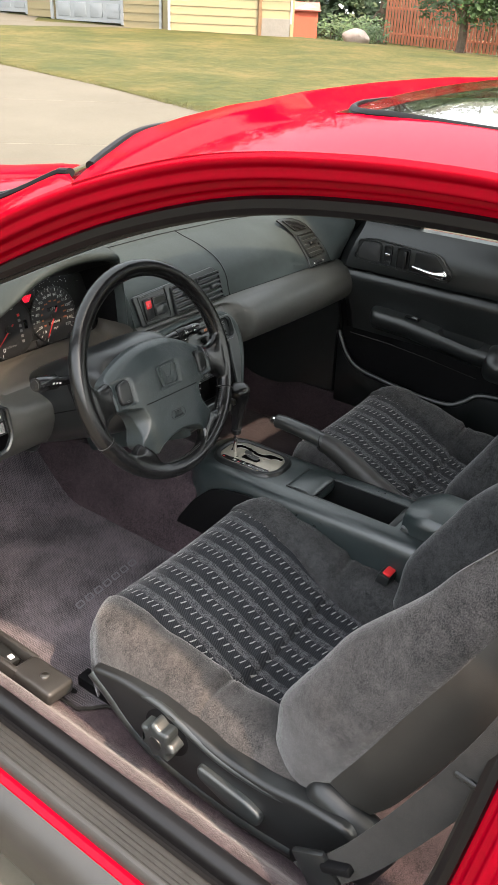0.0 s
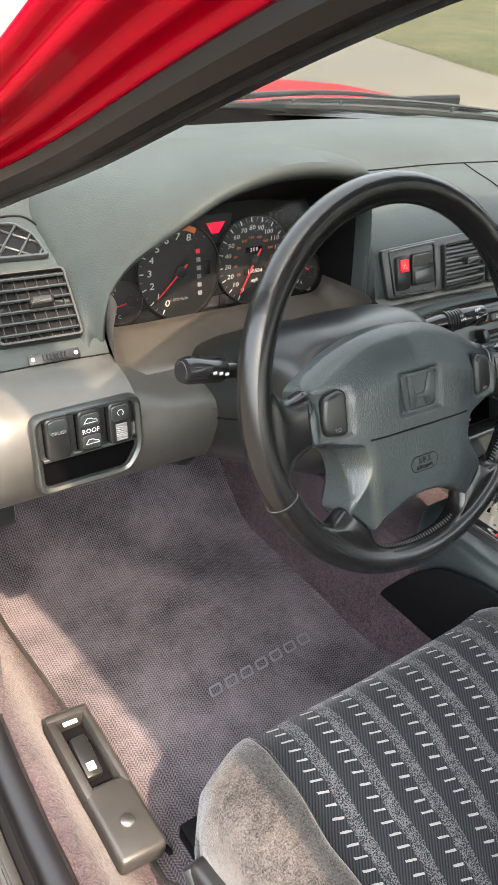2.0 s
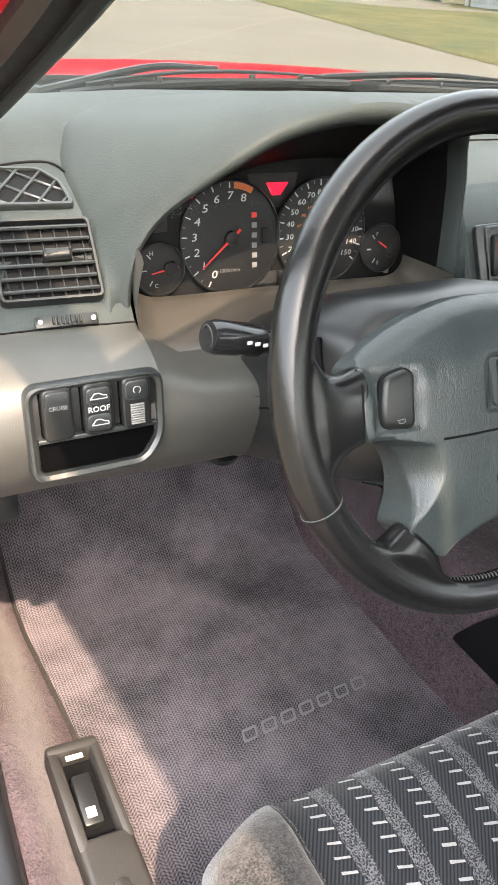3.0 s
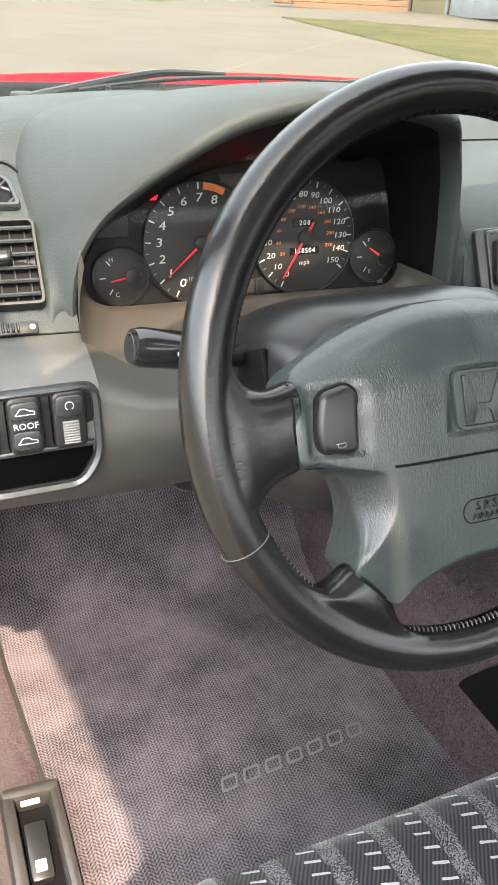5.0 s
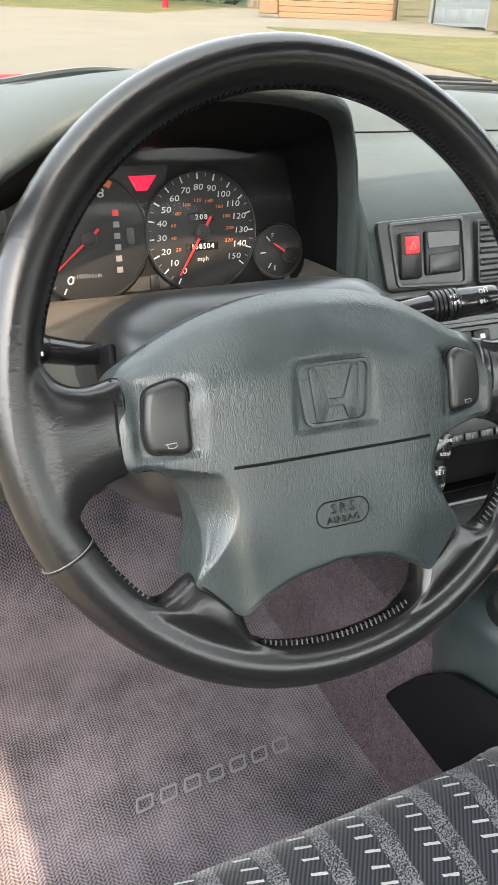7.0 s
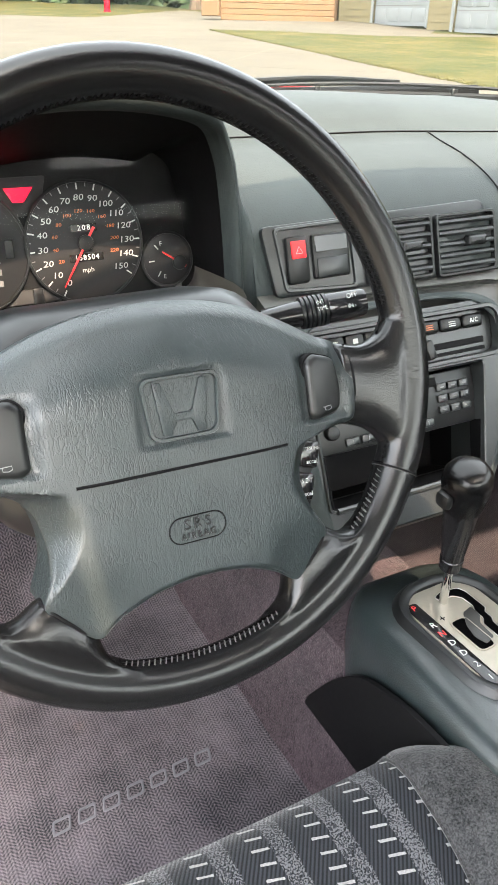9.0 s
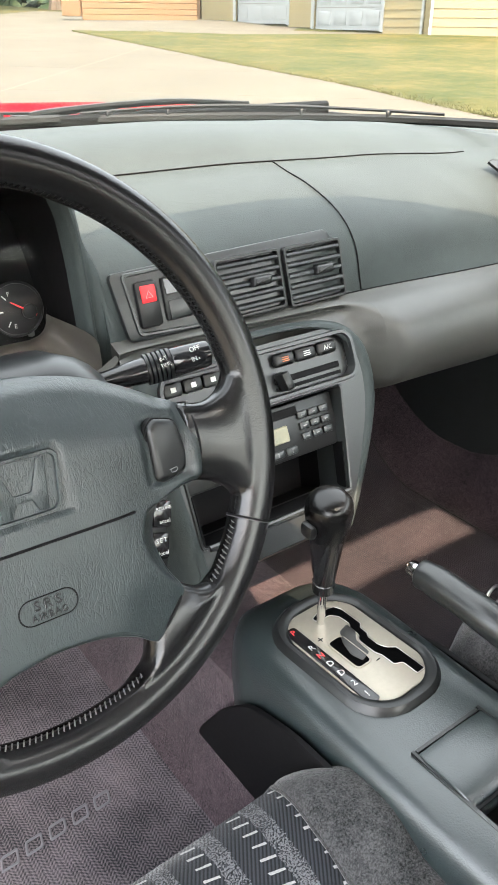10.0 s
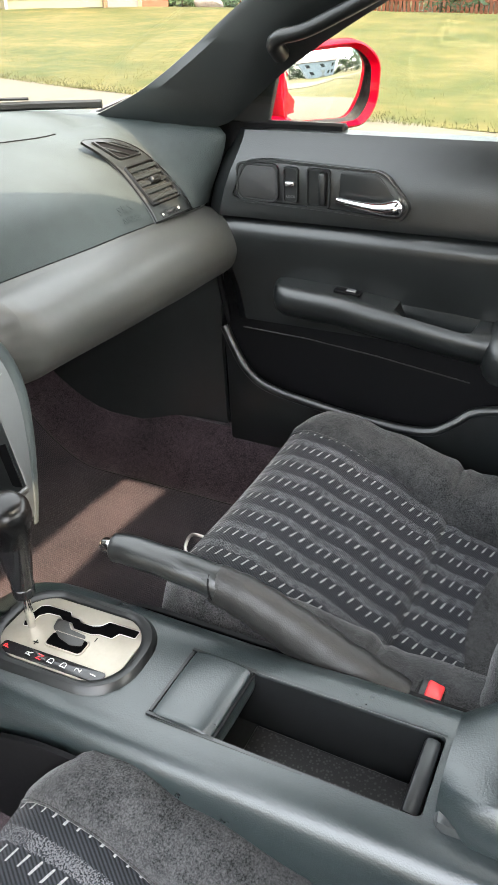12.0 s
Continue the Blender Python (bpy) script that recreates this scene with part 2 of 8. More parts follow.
def weave_mat(name, patch_tone):
    """Floor mat: fine diagonal loops in a herringbone, with dull dusty patches; their tone also carries a footwell's
    shade.
    """
    m = mat_base(name, (0.06, 0.058, 0.066), 0.95, spec=0.1, sheen=0.15)
    vec = coords(m)
    sep = m.node_tree.nodes.new("ShaderNodeSeparateXYZ")
    wob = noise_tex(m, 45, 2, 0.5, vec)
    L(m, vec, sep.inputs[0])
    x = mathn(m, 'ADD', sep.outputs[0], mathn(m, 'MULTIPLY', wob, 0.004))
    y = mathn(m, 'ADD', sep.outputs[1], mathn(m, 'MULTIPLY', wob, 0.003))
    zig = mathn(m, 'MULTIPLY', mathn(m, 'PINGPONG', x, 0.008), 0.9)
    wave = mathn(m, 'SINE', mathn(m, 'MULTIPLY', mathn(m, 'ADD', y, zig), 2 * math.pi / 0.0046))
    loops = mathn(m, 'SINE', mathn(m, 'MULTIPLY', x, 2 * math.pi / 0.0043))
    fz = noise_tex(m, 800, 3, 0.7, vec)
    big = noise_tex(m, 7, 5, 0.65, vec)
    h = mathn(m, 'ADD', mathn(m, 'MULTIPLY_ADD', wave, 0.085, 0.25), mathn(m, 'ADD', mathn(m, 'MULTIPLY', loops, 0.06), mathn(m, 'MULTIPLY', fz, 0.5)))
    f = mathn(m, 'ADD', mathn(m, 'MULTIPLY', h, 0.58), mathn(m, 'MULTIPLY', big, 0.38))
    L(m, ramp(m, f, [(0.38, (0.016, 0.016, 0.020)), (0.66, patch_tone)]), bsdf(m).inputs["Base Color"])
    L(m, bump(m, h, 0.8, 0.0018), bsdf(m).inputs["Normal"])
    return m


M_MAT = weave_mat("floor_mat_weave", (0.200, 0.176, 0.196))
# same weave, coloured darker for the shade of the passenger footwell
M_MAT_SHADED = weave_mat("shaded_mat_weave", (0.068, 0.054, 0.062))


def seat_cloth():
    """Woven seat cloth: black twill, fuzzy grey stripes and columns of slanted pale dashes, along the seat."""
    m = mat_base("patterned_seat_cloth", (0.02, 0.021, 0.024), 0.9, spec=0.15, sheen=0.25)
    uv = m.node_tree.nodes.new("ShaderNodeUVMap")
    uv.uv_map = "cloth"
    sep = m.node_tree.nodes.new("ShaderNodeSeparateXYZ")
    L(m, uv.outputs[0], sep.inputs[0])
    u, v = sep.outputs[0], sep.outputs[1]
    wob = noise_tex(m, 90, 3, 0.6, uv.outputs[0])
    uw = mathn(m, 'ADD', u, mathn(m, 'MULTIPLY_ADD', wob, 0.006, -0.003))
    pitch = 0.048
    a = mathn(m, 'FRACT', mathn(m, 'DIVIDE', uw, pitch))
    # dash column between 0.08 and 0.34 of the pitch, broken along v by slanted gaps
    col = mathn(m, 'MULTIPLY', mathn(m, 'GREATER_THAN', a, 0.07), mathn(m, 'LESS_THAN', a, 0.35))
    slant = mathn(m, 'ADD', mathn(m, 'DIVIDE', v, 0.0128), mathn(m, 'MULTIPLY', a, 1.0))
    dash = mathn(m, 'LESS_THAN', mathn(m, 'FRACT', slant), mathn(m, 'MULTIPLY_ADD', wob, 0.30, 0.03))
    dash = mathn(m, 'MULTIPLY', dash, col)
    fuzz = noise_tex(m, 900, 2, 0.7, uv.outputs[0])
    grey = mathn(m, 'MULTIPLY', mathn(m, 'GREATER_THAN', mathn(m, 'ADD', a, mathn(m, 'MULTIPLY', fuzz, 0.10)), 0.44), mathn(m, 'LESS_THAN', mathn(m, 'ADD', a, mathn(m, 'MULTIPLY', fuzz, 0.12)), 0.78))
    tuft = noise_tex(m, 620, 2, 0.6, uv.outputs[0])
    grey = mathn(m, 'MULTIPLY', grey, mathn(m, 'GREATER_THAN', mathn(m, 'ADD', tuft, mathn(m, 'MULTIPLY', wob, 0.35)), 0.68))
    tw = m.node_tree.nodes.new("ShaderNodeTexWave")
    tw.inputs["Scale"].default_value = 95
    tw.inputs["Distortion"].default_value = 0.6
    tw.inputs["Detail Scale"].default_value = 8
    mp = m.node_tree.nodes.new("ShaderNodeMapping")
    mp.inputs["Rotation"].default_value = (0, 0, 0.6)
    L(m, uv.outputs[0], mp.inputs[0])
    L(m, mp.outputs[0], tw.inputs["Vector"])
    base = mixc(m, tw.outputs["Fac"], (0.0050, 0.0056, 0.0068), (0.023, 0.025, 0.030))
    c = mixc(m, grey, base, (0.092, 0.093, 0.100))
    c = mixc(m, mathn(m, 'MULTIPLY', dash, mathn(m, 'MULTIPLY_ADD', fuzz, 1.2, 0.25)), c, (0.25, 0.25, 0.246))
    L(m, c, bsdf(m).inputs["Base Color"])
    h = mathn(m, 'ADD', mathn(m, 'MULTIPLY', tw.outputs["Fac"], 0.35), mathn(m, 'ADD', mathn(m, 'MULTIPLY', dash, 0.8), mathn(m, 'MULTIPLY', fuzz, 0.5)))
    L(m, bump(m, h, 0.6, 0.0012), bsdf(m).inputs["Normal"])
    return m


M_CLOTH = seat_cloth()


def ground_mat(name, stops, scale, fine, rough=0.9, bumpd=0.01, bs=0.5):
    m = mat_base(name, stops[0][1], rough, spec=0.2)
    vec = coords(m)
    a = noise_tex(m, scale, 6, 0.6, vec)
    b = noise_tex(m, fine, 4, 0.7, vec)
    f = mathn(m, 'ADD', mathn(m, 'MULTIPLY', a, 0.6), mathn(m, 'MULTIPLY', b, 0.4))
    L(m, ramp(m, f, stops), bsdf(m).inputs["Base Color"])
    L(m, bump(m, b, bs, bumpd), bsdf(m).inputs["Normal"])
    return m


M_CONCRETE = ground_mat("driveway_concrete", [(0.35, (0.066, 0.061, 0.047)), (0.65, (0.086, 0.080, 0.063))], 0.7, 40, bumpd=0.003)
M_JOINT = ground_mat("joint_sealant", [(0.3, (0.094, 0.088, 0.070)), (0.7, (0.112, 0.105, 0.086))], 3, 60)
M_LAWN = ground_mat("dry_lawn", [(0.38, (0.023, 0.031, 0.0045)), (0.50, (0.046, 0.045, 0.009)), (0.62, (0.080, 0.064, 0.020))], 0.9, 5, bumpd=0.03)
tuft = noise_tex(M_LAWN, 45, 4, 0.7)
lawn_in = bsdf(M_LAWN).inputs["Base Color"].links[0].from_socket
L(M_LAWN, mixc(M_LAWN, mathn(M_LAWN, 'MULTIPLY', mathn(M_LAWN, 'SUBTRACT', 0.60, tuft), 1.2), lawn_in, (0.016, 0.022, 0.004)), bsdf(M_LAWN).inputs["Base Color"])
M_GRASS = plain("grass_blades", (0.060, 0.060, 0.017), 0.8)
M_SIDING = plain("cream_siding", (0.20, 0.163, 0.083), 0.55)
M_SIDING_WHITE = plain("white_vinyl", (0.24, 0.25, 0.25), 0.5)
M_BLOCK = ground_mat("concrete_block", [(0.3, (0.13, 0.122, 0.108)), (0.7, (0.19, 0.18, 0.16))], 2, 30)
M_SHED = plain("shed_red", (0.36, 0.07, 0.035), 0.7)
M_SHEDROOF = plain("shed_roof", (0.33, 0.11, 0.09), 0.7)
M_FENCE = plain("stained_fence", (0.32, 0.11, 0.06), 0.8)
M_DECK = plain("deck_boards", (0.135, 0.078, 0.036), 0.75)
M_LEAF = plain("leaves", (0.042, 0.080, 0.016), 0.6)
M_LEAF_DARK = plain("dark_leaves", (0.030, 0.055, 0.018), 0.65)
M_BARK = ground_mat("bark", [(0.3, (0.06, 0.045, 0.03)), (0.7, (0.16, 0.12, 0.09))], 6, 40)
M_STONE = ground_mat("boulder_stone", [(0.3, (0.28, 0.22, 0.19)), (0.7, (0.45, 0.37, 0.32))], 4, 30)
M_GREYHOUSE = plain("grey_siding", (0.26, 0.30, 0.34), 0.6)
M_SHINGLE = ground_mat("roof_shingle", [(0.3, (0.10, 0.09, 0.085)), (0.7, (0.18, 0.16, 0.15))], 5, 40)
M_DARKPANE = plain("dark_pane", (0.03, 0.035, 0.04), 0.08, wear=0.02)


# ---- mesh helpers ----
def part(name, bm, material, parent=None, label="", smooth=True):
    """Links a bmesh as one mesh object under a thing or a part."""
    me = bpy.data.meshes.new(name)
    bmesh.ops.recalc_face_normals(bm, faces=bm.faces)
    bm.to_mesh(me)
    bm.free()
    me.materials.append(material)
    if smooth:
        me.polygons.foreach_set("use_smooth", [True] * len(me.polygons))
        me.set_sharp_from_angle(angle=radians(38))
    ob = new(name, me)
    if parent is not None:
        ob.parent = parent
    if label:
        tagged(ob, label)
    return ob


def thing(name, label, category, group="", kind="", at=(0, 0, 0)):
    ob = new(name)
    ob.empty_display_size = 0.05
    ob.location = at
    return tagged(ob, label, category, group, kind)


def V(*a):
    return Vector(a)


def loft(rows, closed=False, caps=False):
    """Skin over rows of points, all of one length. closed: each row is a ring."""
    bm = bmesh.new()
    vs = [[bm.verts.new(p) for p in r] for r in rows]
    n = len(rows[0])
    for a, b in zip(vs, vs[1:]):
        for i in range(n if closed else n - 1):
            j = (i + 1) % n
            try:
                bm.faces.new((a[i], a[j], b[j], b[i]))
            except ValueError:
                pass
    if caps:
        for r in (vs[0], vs[-1]):
            try:
                bm.faces.new(r)
            except ValueError:
                pass
    bmesh.ops.remove_doubles(bm, verts=bm.verts, dist=1e-6)
    return bm


def solid(bm, t, offset=-1):
    """Gives a sheet thickness along its normals."""
    bmesh.ops.recalc_face_normals(bm, faces=bm.faces)
    bmesh.ops.solidify(bm, geom=bm.faces[:], thickness=t * offset * -1)
    return bm


def spline(pts, n, closed=False):
    """Catmull-Rom through points of any size, n steps a span."""
    pts = [Vector(p) for p in pts]
    out = []
    k = len(pts)
    spans = k if closed else k - 1
    for i in range(spans):
        if closed:
            p0, p1, p2, p3 = pts[(i - 1) % k], pts[i], pts[(i + 1) % k], pts[(i + 2) % k]
        else:
            p1, p2 = pts[i], pts[i + 1]
            p0 = pts[i - 1] if i else p1 * 2 - p2
            p3 = pts[i + 2] if i + 2 < k else p2 * 2 - p1
        for s in range(n):
            t = s / n
            out.append(0.5 * ((2 * p1) + (p2 - p0) * t + (2 * p0 - 5 * p1 + 4 * p2 - p3) * t * t + (3 * p1 - p0 - 3 * p2 + p3) * t ** 3))
    if not closed:
        out.append(pts[-1])
    return out


def tube(pts, radius, seg=10, closed=False, flat=1.0, up=None):
    """A round or oval bar along points."""
    pts = [Vector(p) for p in pts]
    n = len(pts)
    rad = radius if isinstance(radius, (list, tuple)) else [radius] * n
    rows, nrm = [], None
    for i, p in enumerate(pts):
        a = pts[(i - 1) % n] if closed or i else p
        b = pts[(i + 1) % n] if closed or i < n - 1 else p
        t = (b - a).normalized()
        if up is not None:
            nrm = (Vector(up) - t * t.dot(Vector(up))).normalized()
        elif nrm is None:
            nrm = t.orthogonal().normalized()
        else:
            nrm = (nrm - t * t.dot(nrm)).normalized()
        bi = t.cross(nrm)
        rows.append([p + (nrm * math.cos(2 * math.pi * k / seg) * flat + bi * math.sin(2 * math.pi * k / seg)) * rad[i] for k in range(seg)])
    if closed:
        rows.append(rows[0])
    return loft(rows, closed=True, caps=not closed)


def rbox(size, r=0.003, seg=2, m=None):
    """A box with rounded edges."""
    bm = bmesh.new()
    bmesh.ops.create_cube(bm, size=1)
    bmesh.ops.scale(bm, vec=size, verts=bm.verts)
    if r > 0:
        bmesh.ops.bevel(bm, geom=bm.edges[:], offset=min(r, min(size) * 0.49), segments=seg, profile=0.5, affect='EDGES')
    if m is not None:
        bm.transform(m)
    return bm


def disc(r, depth, seg=28, bev=0.0, m=None, r2=None):
    bm = bmesh.new()
    bmesh.ops.create_cone(bm, cap_ends=True, segments=seg, radius1=r, radius2=r if r2 is None else r2, depth=depth)
    if bev:
        es = [e for e in bm.edges if abs(e.verts[0].co.z - e.verts[1].co.z) < 1e-6]
        bmesh.ops.bevel(bm, geom=es, offset=bev, segments=2, profile=0.5, affect='EDGES')
    if m is not None:
        bm.transform(m)
    return bm


def rounded(w, h, r, seg=5):
    """A rounded rectangle, centred, as 2D points, counter-clockwise."""
    r = min(r, w / 2 - 1e-5, h / 2 - 1e-5)
    out = []
    for cx, cy, a0 in ((w / 2 - r, h / 2 - r, 0), (-w / 2 + r, h / 2 - r, 90), (-w / 2 + r, -h / 2 + r, 180), (w / 2 - r, -h / 2 + r, 270)):
        for k in range(seg + 1):
            a = radians(a0 + 90 * k / seg)
            out.append((cx + r * math.cos(a), cy + r * math.sin(a)))
    return out


def soften(poly, r, seg=4):
    """Rounds the corners of a 2D polygon."""
    out = []
    n = len(poly)
    for i in range(n):
        p0, p, p1 = (Vector(poly[(i + k) % n]).to_2d() for k in (-1, 0, 1))
        a, b = (p0 - p), (p1 - p)
        d = min(r, a.length * 0.45, b.length * 0.45)
        s, e = p + a.normalized() * d, p + b.normalized() * d
        for k in range(seg + 1):
            t = k / seg
            out.append(tuple((1 - t) ** 2 * s + 2 * t * (1 - t) * p + t * t * e))
    return out


def plate(poly, depth, bev=0.0015, m=None, steps=2):
    """A 2D outline as a slab: back at 0, front at +z depth, with a rounded front edge."""
    bm = bmesh.new()
    cx = sum(p[0] for p in poly) / len(poly)
    cy = sum(p[1] for p in poly) / len(poly)

    def ring(z, inset):
        pts = []
        n = len(poly)
        for i in range(n):
            p0, p, p1 = (Vector(poly[(i + k) % n]).to_2d() for k in (-1, 0, 1))
            d0, d1 = (p - p0), (p1 - p)
            if d0.length < 1e-9:
                d0 = d1
            if d1.length < 1e-9:
                d1 = d0
            n0 = Vector((-d0.y, d0.x)).normalized()
            n1 = Vector((-d1.y, d1.x)).normalized()
            nn = n0 + n1
            nn = nn.normalized() if nn.length > 1e-9 else n0
            q = p + nn * inset
            pts.append(bm.verts.new((q.x, q.y, z)))
        return pts
    area = sum(poly[i][0] * poly[(i + 1) % len(poly)][1] - poly[(i + 1) % len(poly)][0] * poly[i][1] for i in range(len(poly)))
    sg = 1 if area > 0 else -1
    rings = [ring(0, 0)]
    for k in range(steps + 1):
        a = math.pi / 2 * k / steps
        rings.append(ring(depth - bev + bev * math.sin(a), sg * bev * (1 - math.cos(a))))
    for a, b in zip(rings, rings[1:]):
        for i in range(len(poly)):
            j = (i + 1) % len(poly)
            bm.faces.new((a[i], a[j], b[j], b[i]))
    bm.faces.new(rings[-1])
    bm.faces.new(list(reversed(rings[0])))
    if m is not None:
        bm.transform(m)
    return bm


def band(outer, inner, depth, bev=0.0012, m=None):
    """A frame between two 2D outlines of the same count, with rounded rims."""
    n = len(outer)

    def lerp(t, z):
        return [Vector((outer[i][0] * (1 - t) + inner[i][0] * t, outer[i][1] * (1 - t) + inner[i][1] * t, z)) for i in range(n)]
    bm = loft([lerp(0, 0), lerp(0, depth - bev), lerp(0.18, depth), lerp(0.82, depth), lerp(1, depth - bev), lerp(1, 0)], closed=True)
    if m is not None:
        bm.transform(m)
    return bm


def merge(*bms):
    out = bmesh.new()
    for b in bms:
        me = bpy.data.meshes.new("tmp")
        b.to_mesh(me)
        b.free()
        out.from_mesh(me)
        bpy.data.meshes.remove(me)
    return out


def text_bm(body, size, m, depth=0.0002, spacing=1.0, shear=0.0):
    """Letters as a mesh, centred on m's origin, facing m's +z."""
    cu = bpy.data.curves.new("letters", 'FONT')
    cu.body = body
    cu.size = size
    cu.align_x, cu.align_y = 'CENTER', 'CENTER'
    cu.extrude = depth
    cu.space_character = spacing
    cu.resolution_u = 2
    cu.shear = shear
    ob = bpy.data.objects.new("letters", cu)
    scene.collection.objects.link(ob)
    dg = bpy.context.evaluated_depsgraph_get()
    me = bpy.data.meshes.new_from_object(ob.evaluated_get(dg))
    bm = bmesh.new()
    bm.from_mesh(me)
    bm.transform(m)
    bpy.data.objects.remove(ob)
    bpy.data.curves.remove(cu)
    bpy.data.meshes.remove(me)
    return bm


def face_m(origin, normal, up=(0, 0, 1)):
    """A frame whose +z is the face's normal and whose +y is up along the face."""
    z = Vector(normal).normalized()
    x = Vector(up).cross(z).normalized()
    y = z.cross(x)
    m = Matrix((x, y, z)).transposed().to_4x4()
    m.translation = origin
    return m


def smoothstep(a, b, x):
    t = max(0.0, min(1.0, (x - a) / (b - a)))
    return t * t * (3 - 2 * t)


def interp(x, table):
    """Smooth value at x from a table of (x, value)."""
    if x <= table[0][0]:
        return table[0][1]
    for (a, u), (b, v) in zip(table, table[1:]):
        if x <= b:
            t = (x - a) / (b - a)
            t = t * t * (3 - 2 * t) * 0.6 + t * 0.4
            return u + (v - u) * t
    return table[-1][1]

# ---- car shell: floor, sills, roof, pillars, bonnet ----
car = thing("car", "bright red two-door coupe parked on the driveway, driver's door open", "car")

# upper edge of the driver's door opening, in the plane x = -0.62: (y, z)
EDGE = spline([(0.82, 0.86), (0.58, 0.925), (0.33, 1.010), (0.20, 1.062), (0.091, 1.108), (-0.039, 1.169), (-0.146, 1.216), (-0.239, 1.249),
               (-0.32, 1.271), (-0.392, 1.283), (-0.458, 1.289), (-0.53, 1.292), (-0.62, 1.290), (-0.72, 1.278), (-0.79, 1.255)], 4)
REAR = spline([(-0.79, 1.255), (-0.806, 1.18), (-0.785, 1.05), (-0.758, 0.92), (-0.745, 0.82), (-0.734, 0.70), (-0.718, 0.56), (-0.695, 0.46), (-0.655, 0.40)], 4)


def edge_x(y, z):
    """The opening leans out towards the sill."""
    return -0.618 - 0.100 * (min(0.35, max(-0.75, y)) + 0.42) * smoothstep(0.70, 1.0, z) - 0.115 * smoothstep(1.22, 0.55, z) * smoothstep(-0.3, -0.6, y)


def edge_frame(curve):
    out = []
    for i, p in enumerate(curve):
        a, b = curve[max(0, i - 1)], curve[min(len(curve) - 1, i + 1)]
        t = (b - a).normalized()
        n = Vector((t.y, -t.x))      # away from the opening
        out.append((p, n))
    return out


def opening_rows(curve, profile):
    rows = []
    for p, n in edge_frame(curve):
        x0 = edge_x(p.x, p.y)
        k = 1.0 - 0.40 * smoothstep(-0.10, 0.20, p.x)          # the channels close up along the front pillar
        rows.append([V(x0 + dx, p.x + n.x * dn * (k if dn > 0 else 1), p.y + n.y * dn * (k if dn > 0 else 1)) for dx, dn in profile])
    return rows


def mirror_x(bm):
    bm2 = bm.copy()
    bm2.transform(Matrix.Diagonal((-1, 1, 1, 1)))
    bmesh.ops.reverse_faces(bm2, faces=bm2.faces)
    return bm2


FLANGE = [(0.010, 0.002), (-0.004, 0.003), (-0.010, 0.007), (-0.014, 0.013), (-0.020, 0.015), (-0.027, 0.016), (-0.030, 0.019), (-0.033, 0.024),
          (-0.038, 0.0255), (-0.048, 0.0265), (-0.052, 0.029), (-0.053, 0.034), (-0.0535, 0.038), (-0.061, 0.042), (-0.064, 0.047), (-0.062, 0.053)]
FLANGE = [tuple(p) for p in spline([V(a, b, 0).to_2d() for a, b in FLANGE], 3)]
whole = [p for p in EDGE] + [p for p in REAR[1:]]
part("door_frame_flange", loft(opening_rows(whole, FLANGE)), M_PAINT, car, "red painted door frame with stepped channels")
SEAL = [(0.022, -0.006), (0.008, -0.013), (-0.006, -0.013), (-0.013, -0.006), (-0.013, 0.003), (-0.008, 0.0075), (0.004, 0.009), (0.018, 0.006)]
part("door_seal", loft(opening_rows(whole, SEAL), closed=True), M_RUBBER, car, "dark grey rubber door seal")
lip = [(0.030, -0.004), (0.024, -0.012), (0.016, -0.017), (0.008, -0.0165), (0.008, -0.010), (0.020, -0.002)]
part("seal_lip", loft(opening_rows(whole, lip), closed=True), M_BLACK, car, "black inner lip of the door seal")

# roof skin: a crowned panel between the flanges, its front edge bowed over the windscreen
OUTER = [r[0] for r in opening_rows(EDGE, [(-0.062, 0.053)])]


def edge_top(y):
    """Height of the outer flange at y."""
    for a, b in zip(OUTER, OUTER[1:]):
        if b.y <= y <= a.y:
            return a.z + (b.z - a.z) * (a.y - y) / (a.y - b.y)
    return OUTER[-1].z + (y - OUTER[-1].y) * 0.10 if y < OUTER[-1].y else OUTER[0].z


def crown(y):
    return interp(y, [(-1.20, 1.290), (-1.0, 1.332), (-0.72, 1.368), (-0.45, 1.379), (-0.2, 1.359), (-0.05, 1.328), (0.08, 1.285), (0.2, 1.240)])


def roof_half(y):
    """Half the roof's width: the rails draw in towards the rear."""
    return 0.68 + 0.100 * (min(0.35, max(-0.75, y)) + 0.42)


def roof_z(x, y):
    t = min(1.0, abs(x) / roof_half(y))
    e = edge_top(y)
    return e + (max(crown(y), e) - e) * (1 - t ** 3.0)


def header_y(x):
    return 0.08 - 0.235 * (x / 0.68) ** 2


SR = (-0.52, 0.52, -0.74, -0.370)      # sunroof x0 x1 y0 y1


def roof_grid(drop, shrink, mat_thick=None):
    bm = bmesh.new()
    us = sorted({round(-0.68 + 1.36 * k / 34, 4) for k in range(35)} | {SR[0], SR[1]})
    nv = 34
    cut = [k / nv for k in range(nv + 1)]
    grid = {}
    for x in us:
        h = header_y(x)
        ys_ = [h + (SR[3] - h) * k / 10 for k in range(11)] + [SR[3] + (SR[2] - SR[3]) * k / 12 for k in range(1, 13)] + [SR[2] + (-1.20 - SR[2]) * k / 10 for k in range(1, 11)]
        for j, y in enumerate(ys_):
            xw = x * (1 + (roof_half(y) / 0.68 - 1) * smoothstep(0.57, 0.68, abs(x)))
            grid[x, j] = bm.verts.new((xw * shrink, y, roof_z(xw, y) - drop))
    for xa, xb in zip(us, us[1:]):
        for j in range(32):
            if SR[0] <= xa and xb <= SR[1] and 10 <= j < 22:
                continue
